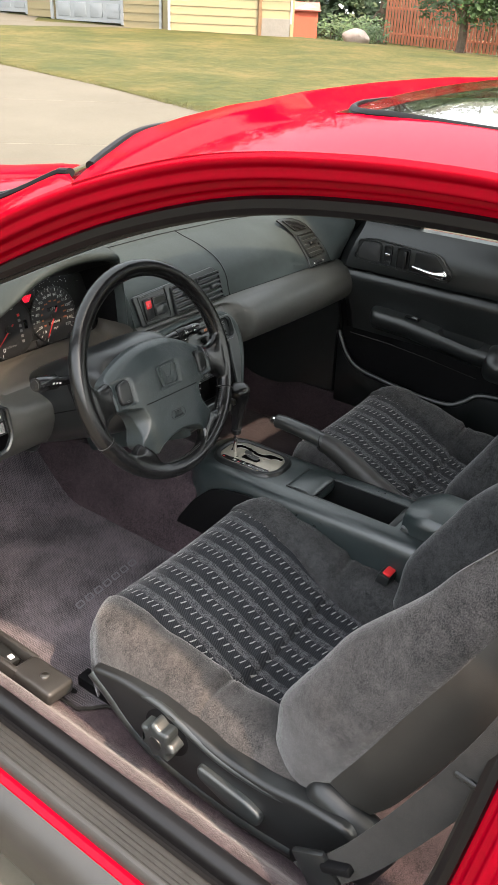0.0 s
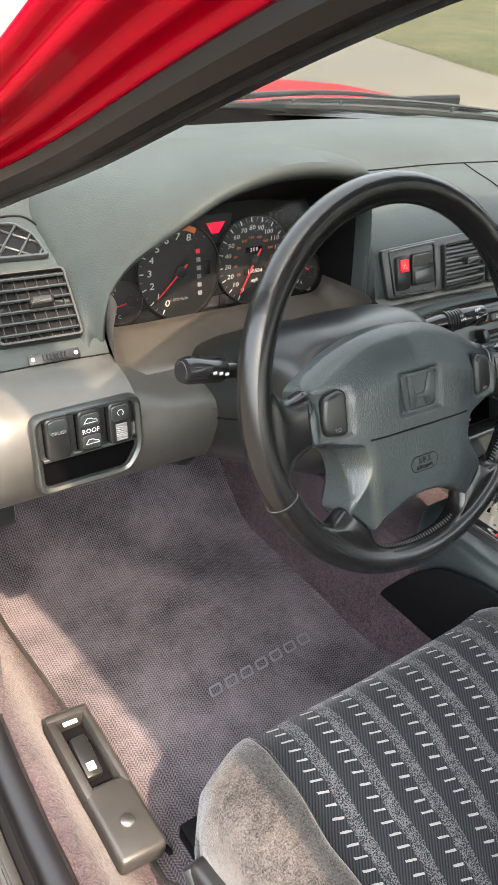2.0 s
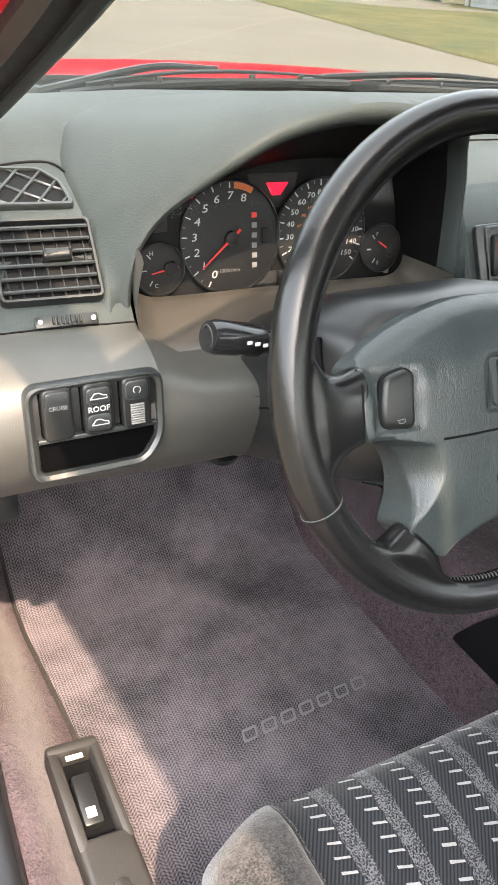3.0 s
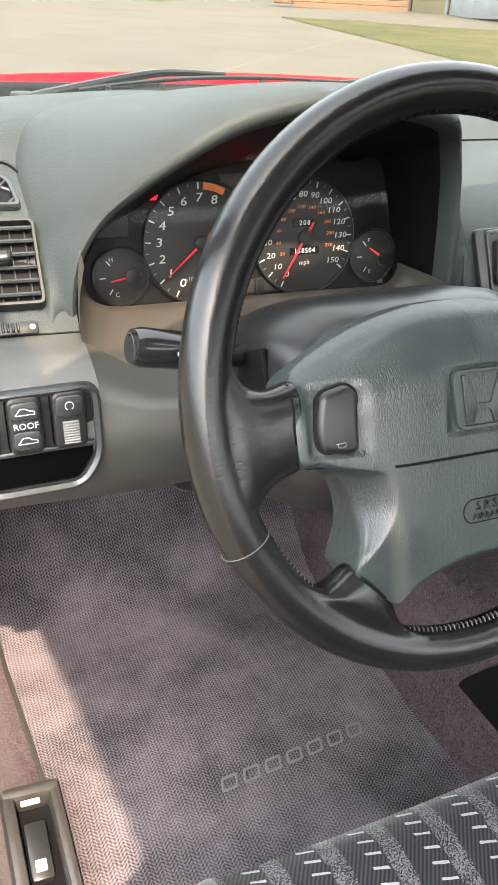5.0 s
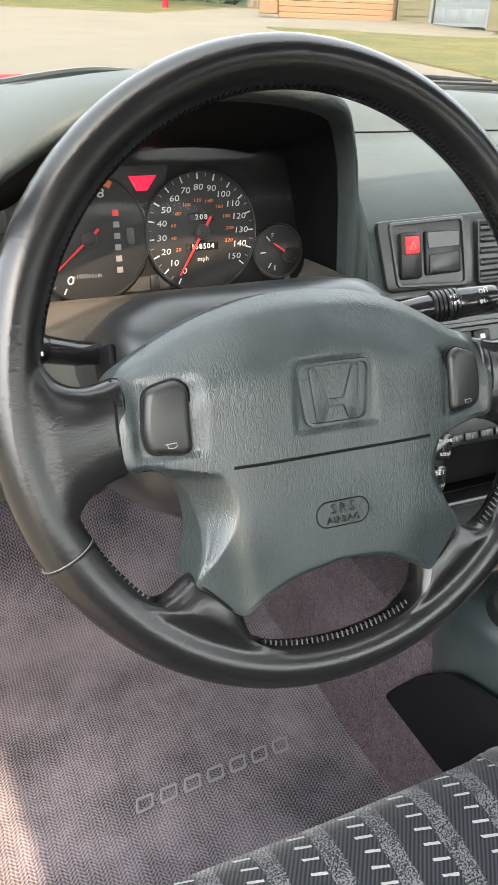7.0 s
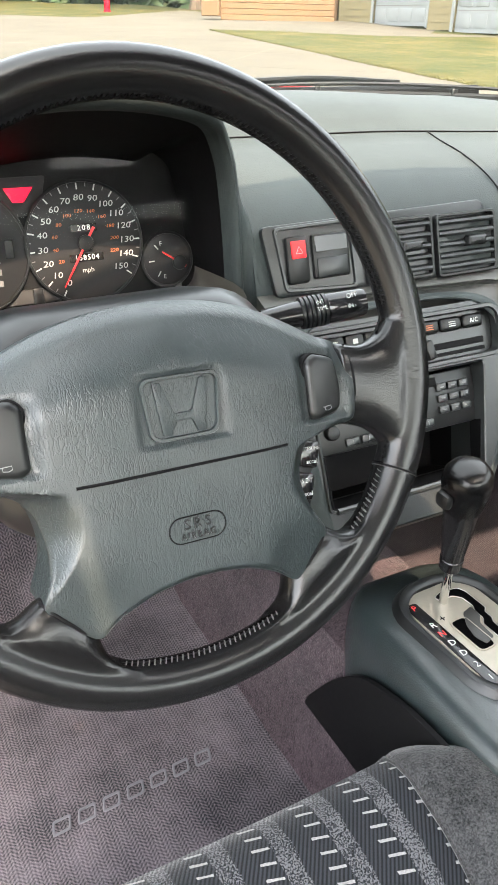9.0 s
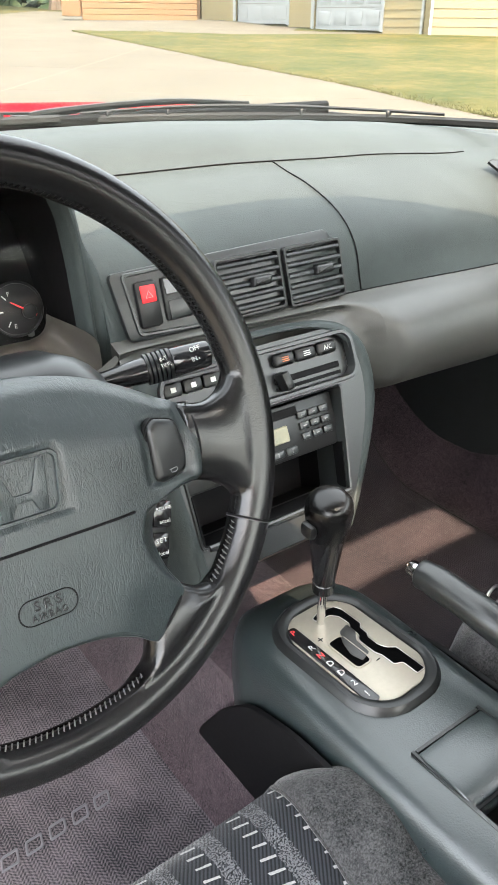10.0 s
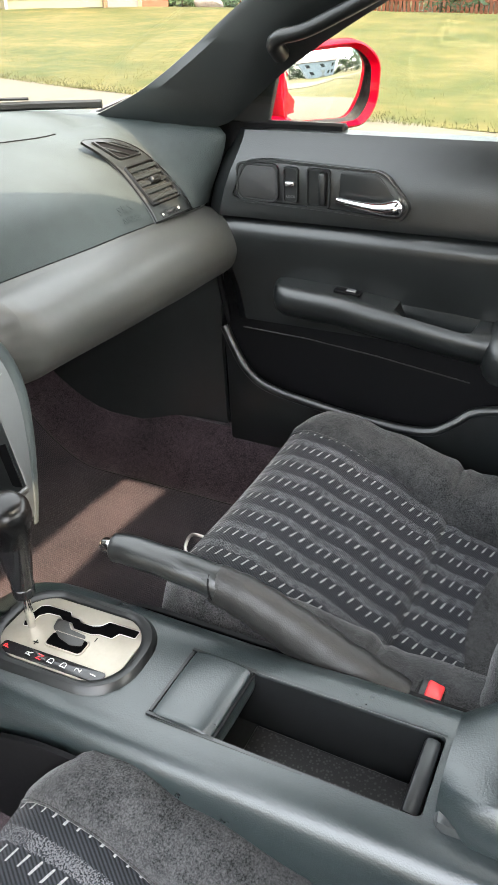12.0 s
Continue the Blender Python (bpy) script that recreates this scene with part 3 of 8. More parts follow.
            bm.faces.new((grid[xa, j], grid[xb, j], grid[xb, j + 1], grid[xa, j + 1]))
    return bm


part("roof_panel", solid(roof_grid(0.0, 1.0), 0.010, -1), M_PAINT, car, "glossy red roof panel")
PILLAR = []
for p in OUTER:
    if p.y < -0.152:
        break
    inner = 0.060 + 0.02 * max(0.0, -p.y)
    meet = 0.68 - 0.68 * math.sqrt(max(0.0, 0.08 - p.y) / 0.235)      # where the roof's front edge starts
    k = min(1.0, max(0.05, meet / inner)) if p.y < 0.0 else 1.0
    lean = V(inner * k, 0.030 * k, (0.014 + 0.022 * smoothstep(-0.06, 0.12, p.y)) * k)
    PILLAR.append([p, p + lean * 0.15 + V(0, 0, 0.004 * k), p + lean * 0.4 + V(0, 0, 0.007 * k), p + lean * 0.7 + V(0, 0, 0.005 * k), p + lean, p + lean + V(0.006, 0, -0.008)])
bm = loft(PILLAR)
part("front_pillar", bm.copy(), M_PAINT, car)
bm.free()
bm = loft([[q - V(0, 0, 0.022 * smoothstep(-0.06, 0.12, r[0].y) * f) for q, f in zip(r, (0, 0.15, 0.4, 0.7, 1, 1))] for r in PILLAR])
far = mirror_x(bm)
far.transform(pose(0.05, 0.0, -0.055))
part("front_pillar", far, M_PAINT, car)
bm.free()
# sunroof: tinted pane in a rubber seal
cx, cy = (SR[0] + SR[1]) / 2, (SR[2] + SR[3]) / 2
rim = rounded(SR[1] - SR[0] + 0.012, SR[3] - SR[2] + 0.012, 0.075, 8)
part("sunroof_seal", tube([V(cx + a, cy + b, roof_z(cx + a, cy + b) + 0.001) for a, b in rim], 0.0050, 8, closed=True, flat=0.6), M_DEEP, car, "grey rubber sunroof seal")
bm = bmesh.new()
rows = []
for k in range(9):
    y = SR[2] + (SR[3] - SR[2]) * k / 8
    rows.append([V(SR[0] + (SR[1] - SR[0]) * j / 12, y, roof_z(SR[0] + (SR[1] - SR[0]) * j / 12, y) + 0.001) for j in range(13)])
bm.free()
part("sunroof_pane", loft(rows), M_ROOFGLASS, car, "dark tinted sunroof glass")
# headliner under the roof, open under the sunroof
tagged(part("ceiling", roof_grid(0.035, 0.93), M_HEADLINER), "dark grey cloth headliner under the car roof", "ceiling", kind="structure")
# unseen sunshade added under the rear of the sunroof; its edge trims the floor's sun strip
rows = [[V(x, y, roof_z(x, y) - 0.030) for x in [-0.53 + 1.06 * j / 12 for j in range(13)]] for y in (-0.78, -0.68, -0.58, -0.475)]
part("sunshade", solid(loft(rows), 0.008), M_HEADLINER, car, "unseen grey sunshade added to trim the sun patch")
# unseen sheet added under the sunroof to keep the sunbeam off the wheel pad
rows = [[V(x, y, roof_z(x, y) - 0.026) for x in [-0.475 + 0.365 * j / 8 for j in range(9)]] for y in (-0.50, -0.44, -0.36)]
part("pad_sun_blocker", solid(loft(rows), 0.006), M_HEADLINER, car, "unseen grey sheet added to keep sun off the wheel pad")
# far side: roof flange
bm = loft(opening_rows([p for p in EDGE if p.x < 0.02], FLANGE))
part("door_frame_flange", mirror_x(bm), M_PAINT, car)
bm.free()
# black edge trim between windscreen and front pillar, and the windscreen between the trims
TRIM = [r[4] + V(0.002, 0, 0.001) for r in PILLAR if r[0].y > -0.135]
part("windscreen_trim", tube(TRIM, 0.0055, 8), M_DEEP, car, "black windscreen edge trim")
part("windscreen_trim", tube([V(-p.x + 0.05, p.y, p.z - 0.055 - 0.022 * smoothstep(-0.06, 0.12, p.y)) for p in TRIM], 0.0055, 8), M_DEEP, car)
part("header_trim", tube([V(x, header_y(x) + 0.012, roof_z(x, header_y(x)) - 0.004) for x in [-0.642 + 1.284 * k / 30 for k in range(31)]], 0.0055, 8), M_DEEP, car)
rows = []
nt_ = len(TRIM)
for k, p in enumerate(TRIM):
    t = k / (nt_ - 1)
    yc = 1.00 + (0.085 - 1.00) * t
    zc = 0.935 + (1.272 - 0.935) * t ** 0.96
    row = []
    for j in range(21):
        u = j / 10 - 1
        q = 1 - abs(u) ** 2.2
        row.append(V(p.x * -u + 0.035 * max(0.0, -u * (1 if p.x > 0 else -1)), p.y + (yc - p.y) * q, p.z + (zc - p.z) * q - 0.004 - 0.067 * max(0.0, u) ** 3))
    rows.append(row)
screen = part("windscreen", loft(rows), M_GLASS, car, "clear curved windscreen")

# passenger door window, closed
rows = []
for k in range(9):
    t = k / 8
    z = 0.885 + 0.365 * t
    x = 0.768 - 0.098 * t - 0.012 * t * t
    yf, yr = 0.40 - 0.56 * t ** 0.9, -0.86 + 0.10 * t
    rows.append([V(x, yf + (yr - yf) * j / 12, z) for j in range(13)])
part("door_window", solid(loft(rows), 0.003), M_SIDEGLASS, car, "closed passenger door window")

# bonnet, front wings and cowl
rows = []
for k in range(15):
    y = 1.04 + 1.23 * k / 14
    z0 = interp(y, [(1.04, 0.950), (1.15, 0.963), (1.40, 0.958), (1.8, 0.905), (2.27, 0.74)])
    rows.append([V(x, y + 0.06 * (1 - (x / 0.85) ** 2), z0 - 0.045 * x * x - 0.06 * smoothstep(0.74, 0.87, abs(x))) for x in [-0.87 + 1.74 * j / 24 for j in range(25)]])
part("bonnet", solid(loft(rows), 0.006), M_PAINT, car, "glossy red bonnet")
for sx in (-1, 1):
    rows = []
    for k in range(17):
        y = 0.50 + 1.77 * k / 16
        z0 = interp(y, [(0.5, 0.90), (1.02, 0.86), (1.8, 0.79), (2.27, 0.60)])
        rows.append([V(sx * (0.845 + 0.035 * math.sin(a)), y, z0 * (1 - s) + 0.28 * s) for s, a in ((0, 0), (0.08, 1.0), (0.3, 1.5), (0.6, 1.57), (1, 1.3))])
    part("front_wing", solid(loft(rows), 0.006), M_PAINT, car)
def base_y(x):
    """Foot of the windscreen, bowed forward in the middle."""
    return 1.0 - 0.72 * x * x - 2.5 * x ** 8


rows = [[V(x, base_y(x) + dy, z - 0.02 * x * x) for x in [-0.76 + 1.52 * j / 24 for j in range(25)]]
        for dy, z in ((-0.03, 0.950), (0.0, 0.957), (0.03, 0.952), (0.07, 0.946), (0.11, 0.944), (0.13, 0.90))]
part("cowl_panel", loft(rows), M_BLACK, car, "black plastic cowl under the windscreen")
# wipers at rest along the foot of the windscreen
for x0, x1 in ((-0.47, 0.10), (0.10, 0.695)):
    px = [x0 + (x1 - x0) * k / 12 for k in range(13)]
    blade = [V(x, base_y(x) - 0.012 - 0.035 * (k / 12) ** 2, 0.964 + 0.008 * k / 12) for k, x in enumerate(px)]
    part("wiper_blade", tube(blade, 0.0048, 6, flat=1.5, up=(0, 0, 1)), M_BLACK, car, "black wiper blade")
    spine = [p + V(0, 0.002, 0.011 + 0.007 * math.sin(k / 10 * math.pi)) for k, p in enumerate(blade[1:-1])]
    part("wiper_spine", tube(spine, [0.0028] * 3 + [0.0036] * 5 + [0.0028] * 3, 6), M_BLACK, car)
    for k in (2, 4, 8, 10):
        part("wiper_claw", rbox((0.012, 0.006, 0.014), 0.002, 1, pose(blade[k].x, blade[k].y + 0.001, blade[k].z + 0.007)), M_BLACK, car)
    xa = x0 - 0.03
    arm = spline([(xa, base_y(xa) + 0.055, 0.958), (xa + 0.05, base_y(xa) + 0.05, 0.972), (x0 + (x1 - x0) * 0.34, base_y(x0 + (x1 - x0) * 0.34) + 0.022, 0.990), (x0 + (x1 - x0) * 0.55, base_y(x0 + (x1 - x0) * 0.55) - 0.012, 0.990)], 6)
    part("wiper_arm", tube(arm, [0.013 - 0.008 * i / (len(arm) - 1) for i in range(len(arm))], 8, flat=0.6), M_BLACK, car, "black wiper arm")
    part("wiper_pivot", disc(0.016, 0.02, 18, 0.004, pose(xa, base_y(xa) + 0.055, 0.962)), M_BLACK, car)

# sill: rubber step, carpet, scuff plate, red strip, lower trim; all along the car
def sill_strip(name, prof, mat, label="", y0=-0.80, y1=0.45):
    rows = []
    for k in range(15):
        y = y0 + (y1 - y0) * k / 14
        bend = 0.012 * smoothstep(0.1, 0.45, y)
        rows.append([V(x + bend, y, z) for x, z in prof])
    return part(name, loft(rows), mat, car, label)


sill_strip("sill_seal", [(-0.736, 0.352), (-0.735, 0.374), (-0.741, 0.384), (-0.752, 0.386), (-0.763, 0.381), (-0.768, 0.372), (-0.769, 0.352)], M_RUBBER, "dark grey rubber sill seal")
sill_strip("sill_groove", [(-0.766, 0.362), (-0.772, 0.355), (-0.781, 0.354), (-0.784, 0.360)], M_DEEP)
prof = [(-0.783, 0.350), (-0.784, 0.366), (-0.788, 0.369)]
for k in range(4):
    x = -0.794 - k * 0.0085
    prof += [(x, 0.369), (x - 0.0012, 0.3665), (x - 0.0032, 0.3665), (x - 0.0044, 0.369)]
prof += [(-0.829, 0.368), (-0.834, 0.362), (-0.835, 0.345)]
sill_strip("scuff_plate", prof, M_SCUFF, "grooved dark grey plastic scuff plate")
sill_strip("sill_paint", [(-0.833, 0.338), (-0.835, 0.349), (-0.842, 0.351), (-0.850, 0.346), (-0.853, 0.335)], M_PAINT, "red painted sill edge")
sill_strip("sill_trim", [(-0.851, 0.343), (-0.862, 0.338), (-0.878, 0.322), (-0.886, 0.29), (-0.884, 0.22), (-0.860, 0.17)], M_SCUFF, "grey lower sill trim")

# B-pillar outer panel behind the door opening, with the latch striker
rows = []
for (p, n) in edge_frame(REAR):
    x0 = edge_x(p.x, p.y)
    rows.append([V(x0 + dx, p.x + n.x * dn, p.y + n.y * dn) for dx, dn in ((-0.062, 0.070), (-0.075, 0.074), (-0.083, 0.082), (-0.087, 0.20), (-0.080, 0.6))])
part("rear_quarter", loft(rows), M_PAINT, car, "red rear quarter panel")
striker = part("latch_striker", merge(tube([V(-0.790, -0.800, 0.655), V(-0.817, -0.797, 0.655), V(-0.817, -0.790, 0.625), V(-0.790, -0.790, 0.625)], 0.0045, 8),
                                    rbox((0.006, 0.05, 0.07), 0.004, 2, pose(-0.795, -0.80, 0.64))), M_STEEL, car, "steel latch striker")
for dz in (0.05, -0.045):
    part("bolt", disc(0.009, 0.006, 12, 0.0015, pose(-0.800, -0.812 + dz * 0.3, 0.64 + dz * 1.3, 0, -90, 0)), M_STEEL, car)

# rear body closing the cabin
rows = []
for y, z, w in ((-1.18, 1.29, 0.60), (-1.45, 1.20, 0.62), (-1.75, 1.03, 0.66)):
    rows.append([V(w * (j / 6 - 1), y, z - 0.03 * (j / 6 - 1) ** 2) for j in range(13)])
part("rear_window", loft(rows), M_REARGLASS, car, "tinted rear window")
part("rear_deck", rbox((1.5, 0.55, 0.05), 0.02, 2, pose(0, -2.0, 1.0)), M_PAINT, car)
part("parcel_shelf", rbox((1.30, 0.45, 0.03), 0.008, 2, pose(0, -1.66, 0.93)), M_DASH_SMOOTH, car)
part("rear_bulkhead", rbox((1.34, 0.14, 0.58), 0.05, 3, pose(0, -1.40, 0.66, 12)), M_VELOUR_DARK, car)
part("rear_bench", rbox((1.30, 0.48, 0.20), 0.05, 3, pose(0, -1.17, 0.38)), M_VELOUR_DARK, car)
for sx in (-1, 1):
    part("rear_side_trim", rbox((0.03, 0.95, 0.62), 0.01, 2, pose(sx * 0.72, -1.32, 0.62)), M_DASH_SMOOTH, car)

# floor: one moulded carpet with footwells and tunnel
def floor_z(x, y):
    tunnel = 0.20 * (1 - smoothstep(0.075, 0.135, abs(x + 0.02))) * smoothstep(0.9, 0.45, y)
    toe = 0.34 * smoothstep(0.52, 0.98, y)
    side = 0.060 * smoothstep(0.635, 0.69, x) + 0.055 * smoothstep(0.685, 0.705, x) + 0.112 * smoothstep(0.640, 0.728, -x)
    return 0.262 + tunnel + toe + side


rows = []
ysf = [-1.10 + 2.05 * k / 60 for k in range(61)]
for y in ysf:
    row = []
    for j in range(73):
        x = -0.735 + 1.47 * j / 72
        row.append(V(x, y, floor_z(x, y) + 0.0015 * noise.noise(V(x * 9, y * 9, 0))))
    rows.append(row)
tagged(part("floor", loft(rows), M_CARPET), "worn plum-grey carpet over the car floor", "carpet", kind="structure")
part("firewall", rbox((1.44, 0.02, 0.75), 0.005, 1, pose(0, 0.97, 0.60)), M_DEEP, car)
for sx in (-1, 1):
    rows = [[V(sx * (0.712 + 0.012 * math.sin(z * 9) + 0.03 * smoothstep(0.50, 0.30, y)), y, z) for z in (0.30, 0.42, 0.55, 0.68, 0.82, 0.93)] for y in (0.95, 0.80, 0.62, 0.46, 0.34, 0.27)]
    if sx > 0:
        part("door_post", rbox((0.02, 0.95, 0.72), 0.004, 1, pose(0.748, 0.52, 0.59)), M_DEEP, car)
    part("kick_panel", solid(loft(rows), 0.012), M_DASH_SMOOTH if sx > 0 else M_CARPET, car)
part("under_body", rbox((1.5, 3.9, 0.04), 0.01, 1, pose(0, 0.1, 0.20)), M_DEEP, car)

# ---- dashboard ----
dash = thing("dashboard", "dark grey-green grained vinyl dashboard under the windscreen", "dashboard")


# outline of the centre stack's face
OUT = [(-0.130, -0.138), (-0.140, -0.05), (-0.145, 0.045), (-0.136, 0.076), (-0.110, 0.094), (-0.06, 0.101), (0.02, 0.102), (0.085, 0.100), (0.130, 0.091), (0.157, 0.073), (0.171, 0.043), (0.167, -0.004), (0.141, -0.058), (0.106, -0.112), (0.086, -0.138)]
STACK_XZ = [(-0.022 + p.x, 0.739 + 0.903 * p.y) for p in spline([(a, b) for a, b in OUT], 3)]


def crease_z(x):
    return interp(x, [(-0.68, 0.841), (-0.15, 0.836), (0.17, 0.830), (0.44, 0.822), (0.68, 0.813)])


def end_pull(x):
    return 0.008 * smoothstep(0.50, 0.66, abs(x)) + 0.05 * smoothstep(0.685, 0.755, abs(x)) ** 2


def dash_profile(x, cluster):
    c = crease_z(x)
    e = end_pull(x)
    droop = interp(x, [(-0.76, 0.030), (-0.62, 0.012), (-0.42, 0.0), (0.08, 0.0), (0.325, 0.011), (0.49, 0.024), (0.65, 0.037), (0.79, 0.046)])
    top = [(1.02, 0.915), (0.88, 0.950), (0.75, 0.980 - droop * 0.6), (0.64, 0.996 - droop * 0.9), (0.56, 0.999 - droop), (0.505, 0.990 - droop), (0.475, 0.975 - droop * 0.9)]
    if cluster:
        face = [(0.455, 0.970), (0.445, 0.960), (0.430, 0.955), (0.425, 0.94), (0.42, 0.90), (0.42, 0.86), (0.415, 0.815), (0.40, 0.806), (0.33, 0.800), (0.285, 0.796)]
    else:
        d = droop * 0.62
        face = [(0.459, 0.962 - d), (0.43, 0.954 - d), (0.395, 0.946 - d), (0.355, 0.932 - d), (0.325, 0.915 - d * 0.8), (0.307, 0.896 - d * 0.5), (0.297, 0.876), (0.292, 0.856), (0.288, c + 0.010), (0.287, c + 0.003)]
        flat = 0.42 * smoothstep(0.17, 0.42, abs(x))     # towards the ends the face leans back more evenly
        n = len(face) - 1
        face = [(y + (0.459 + (0.287 - 0.459) * i / n - y) * flat, z + (0.962 - d + (c + 0.003 - 0.962 + d) * i / n - z) * flat) for i, (y, z) in enumerate(face)]
        even = smoothstep(0.44, 0.55, x)                   # an even slope under the end vent
        slope = [(0.459, 0.9435), (0.43, 0.940), (0.396, 0.929), (0.362, 0.9060), (0.342, 0.8870), (0.324, 0.8675), (0.308, 0.8485), (0.297, 0.8340), (0.290, c + 0.010), (0.287, c + 0.003)]
        face = [(y + (wy - y) * even, z + (wz - z) * even) for (y, z), (wy, wz) in zip(face, slope)]
        ear = smoothstep(0.660, 0.716, x)                  # the far end wraps back towards the door
        wrap = [(0.40, 0.951), (0.345, 0.949), (0.29, 0.946), (0.254, 0.940), (0.243, 0.928), (0.247, 0.908), (0.256, 0.882), (0.266, 0.860), (0.276, 0.838), (0.283, c + 0.004)]
        face = [(y + (wy - y) * ear, z + (wz - z) * ear) for (y, z), (wy, wz) in zip(face, wrap)]
        top = top[:4] + [(y, z + (0.953 - z) * ear) for y, z in top[4:]]
    dip = 0.027 * smoothstep(-0.560, -0.520, x) * smoothstep(-0.150, -0.185, x) if cluster else 0.0     # room for the bezel
    low = [(0.277, c - 0.001), (0.250, c - 0.008), (0.226, c - 0.022), (0.213, c - 0.042), (0.209, c - 0.066), (0.217, c - 0.090), (0.233, c - 0.107), (0.258, c - 0.118), (0.30, c - 0.124), (0.36, c - 0.127), (0.60, c - 0.12), (0.93, c - 0.05)]
    lower = 0.042 if x < -0.12 else 0.0        # the driver's side reaches lower
    roll = []
    for i, (y, z) in enumerate(low):
        f = smoothstep(3, 8, i)
        roll.append(V(0, y + 0.018 * smoothstep(4, 7, i) * (lower > 0), z - lower * f - dip * (1 - smoothstep(0.5, 4, i))))
    roll = spline(roll, 5)

    # round the centre stack the roll of the band sinks back in a soft hollow
    def back(k, z):
        if not -0.21 < x < 0.20:
            return 0.0
        near = min((x - a) ** 2 + (z - b) ** 2 for a, b in STACK_XZ) ** 0.5
        n = len(STACK_XZ)
        inside = sum((STACK_XZ[i][1] > z) != (STACK_XZ[i - 1][1] > z) and x < STACK_XZ[i][0] + (STACK_XZ[i - 1][0] - STACK_XZ[i][0]) * (z - STACK_XZ[i][1]) / (STACK_XZ[i - 1][1] - STACK_XZ[i][1]) for i in range(n)) % 2
        return 0.036 * smoothstep(0.0, 7.0, k) * (1.0 if inside else 1 - smoothstep(0.0, 0.045, near))
    up = [V(min(x, 0.718 if i > 6 else 0.76), y + min(e, 0.008) * (x < 0.64), z) for i, (y, z) in enumerate(top + face)]
    return up + [V(x, p.y + e + back(k, p.z), p.z) for k, p in enumerate(roll)]


def dash_strip(x0, x1, cluster, n):
    return [dash_profile(x0 + (x1 - x0) * k / n, cluster) for k in range(n + 1)]


CL0, CL1 = -0.555, -0.160
PAD = [dash_strip(-0.745, CL0, False, 18), [dash_profile(CL0, False), dash_profile(CL0, True)], [dash_profile(CL1, True), dash_profile(CL1, False)], dash_strip(CL0, CL1, True, 10), dash_strip(CL1, 0.05, False, 24), dash_strip(0.05, 0.17, False, 48), dash_strip(0.17, 0.758, False, 60)]
part("dash_pad", merge(*[loft([r[:17] for r in strip]) for strip in PAD]), M_DASH, dash)
part("dash_band", merge(*[loft([r[16:] for r in strip]) for strip in PAD]), M_BAND, dash, "smooth satin band rolling under the pad")

# seam lines pressed into the pad: across the top and round the airbag cover
def surf(x, i0, i1, t, lift=0.0):
    p = dash_profile(x, False)
    a, b = p[i0], p[i1]
    return a + (b - a) * t + V(0, -lift, lift)


part("pad_seam", tube([surf(-0.146 + 0.70 * k / 40, 6, 7, 0.95, 0.0005) for k in range(41)], 0.0009, 6), M_DEEP, dash, "dark seam across the pad")
seam = []
for i in range(7, 17):
    t = (i - 7) / 9
    x = 0.172 + 0.006 * t
    seam.append(dash_profile(x, False)[i] + V(0, -0.0006, 0.0006))
part("airbag_seam", tube(spline(seam, 3), 0.0009, 6), M_DEEP, dash)
part("crease_line", tube([dash_profile(0.14 + 0.55 * k / 30, False)[16] + V(0, -0.001, 0) for k in range(31)], 0.0009, 6), M_DEEP, dash)
part("crease_line", tube([dash_profile(-0.70 + 0.145 * k / 8, False)[16] + V(0, -0.001, 0) for k in range(9)], 0.0009, 6), M_DEEP, dash)
part("glovebox_line", tube([dash_profile(0.16 + 0.48 * k / 20, False)[52] + V(0, -0.0004, 0) for k in range(21)], 0.0014, 6), M_DEEP, dash)
m = face_m(dash_profile(0.502, False)[14] + V(0, -0.0005, 0.002), (0, -0.78, 0.62))
part("airbag_mark", merge(text_bm("SRS", 0.021, m @ pose(0, 0.008, 0.0006), 0.0003, 1.2), text_bm("AIRBAG", 0.0135, m @ pose(0, -0.009, 0.0036), 0.0003, 1.1)), M_DASH, dash, "moulded airbag lettering")

# instrument hood: arch outline (x, z)
ARCH = [(-0.546, 0.790), (-0.553, 0.850), (-0.547, 0.893), (-0.528, 0.926), (-0.496, 0.955), (-0.458, 0.981), (-0.415, 1.000), (-0.355, 1.012), (-0.292, 1.013),
        (-0.236, 1.005), (-0.207, 0.991), (-0.191, 0.965), (-0.185, 0.930), (-0.181, 0.890), (-0.177, 0.835), (-0.175, 0.795)]
arch = spline(ARCH, 4)


def pad_y(x, z):
    """The pad's face beside the instruments at x and z."""
    p = dash_profile(min(x, CL0) if x < -0.35 else max(x, CL1), False)[4:17]
    for a, b in zip(p, p[1:]):
        if b.z <= z <= a.z:
            return a.y + (b.y - a.y) * (a.z - z) / (a.z - b.z)
    return p[0].y if z > p[0].z else p[-1].y


def arch_row(grow, y, crown_only=0.0):
    """One row of the hood's lining, drawn in from the arch."""
    out = []
    for i, p in enumerate(arch):
        a, b = arch[max(0, i - 1)], arch[min(len(arch) - 1, i + 1)]
        t = (b - a).normalized()
        n = Vector((-t.y, t.x))
        q = p + n * grow * (1 - crown_only + crown_only * max(0.0, n.y))
        side = 0.028 * smoothstep(-0.455, -0.548, p.x) + 0.026 * smoothstep(-0.225, -0.188, p.x)
        out.append(V(q.x, y + side * smoothstep(0.42, 0.34, y), q.y))
    return out


part("hood_lining", loft([arch_row(-0.052, 0.388, crown_only=0.75), arch_row(-0.034, 0.350, crown_only=0.75), arch_row(-0.014, 0.310, crown_only=0.75), arch_row(-0.003, 0.290)]), M_DEEP, dash, "black lining inside the hood")


def foot(x, y=None, z=None):
    """Where the hood meets the pad: on its face at height z, or on its top at y."""
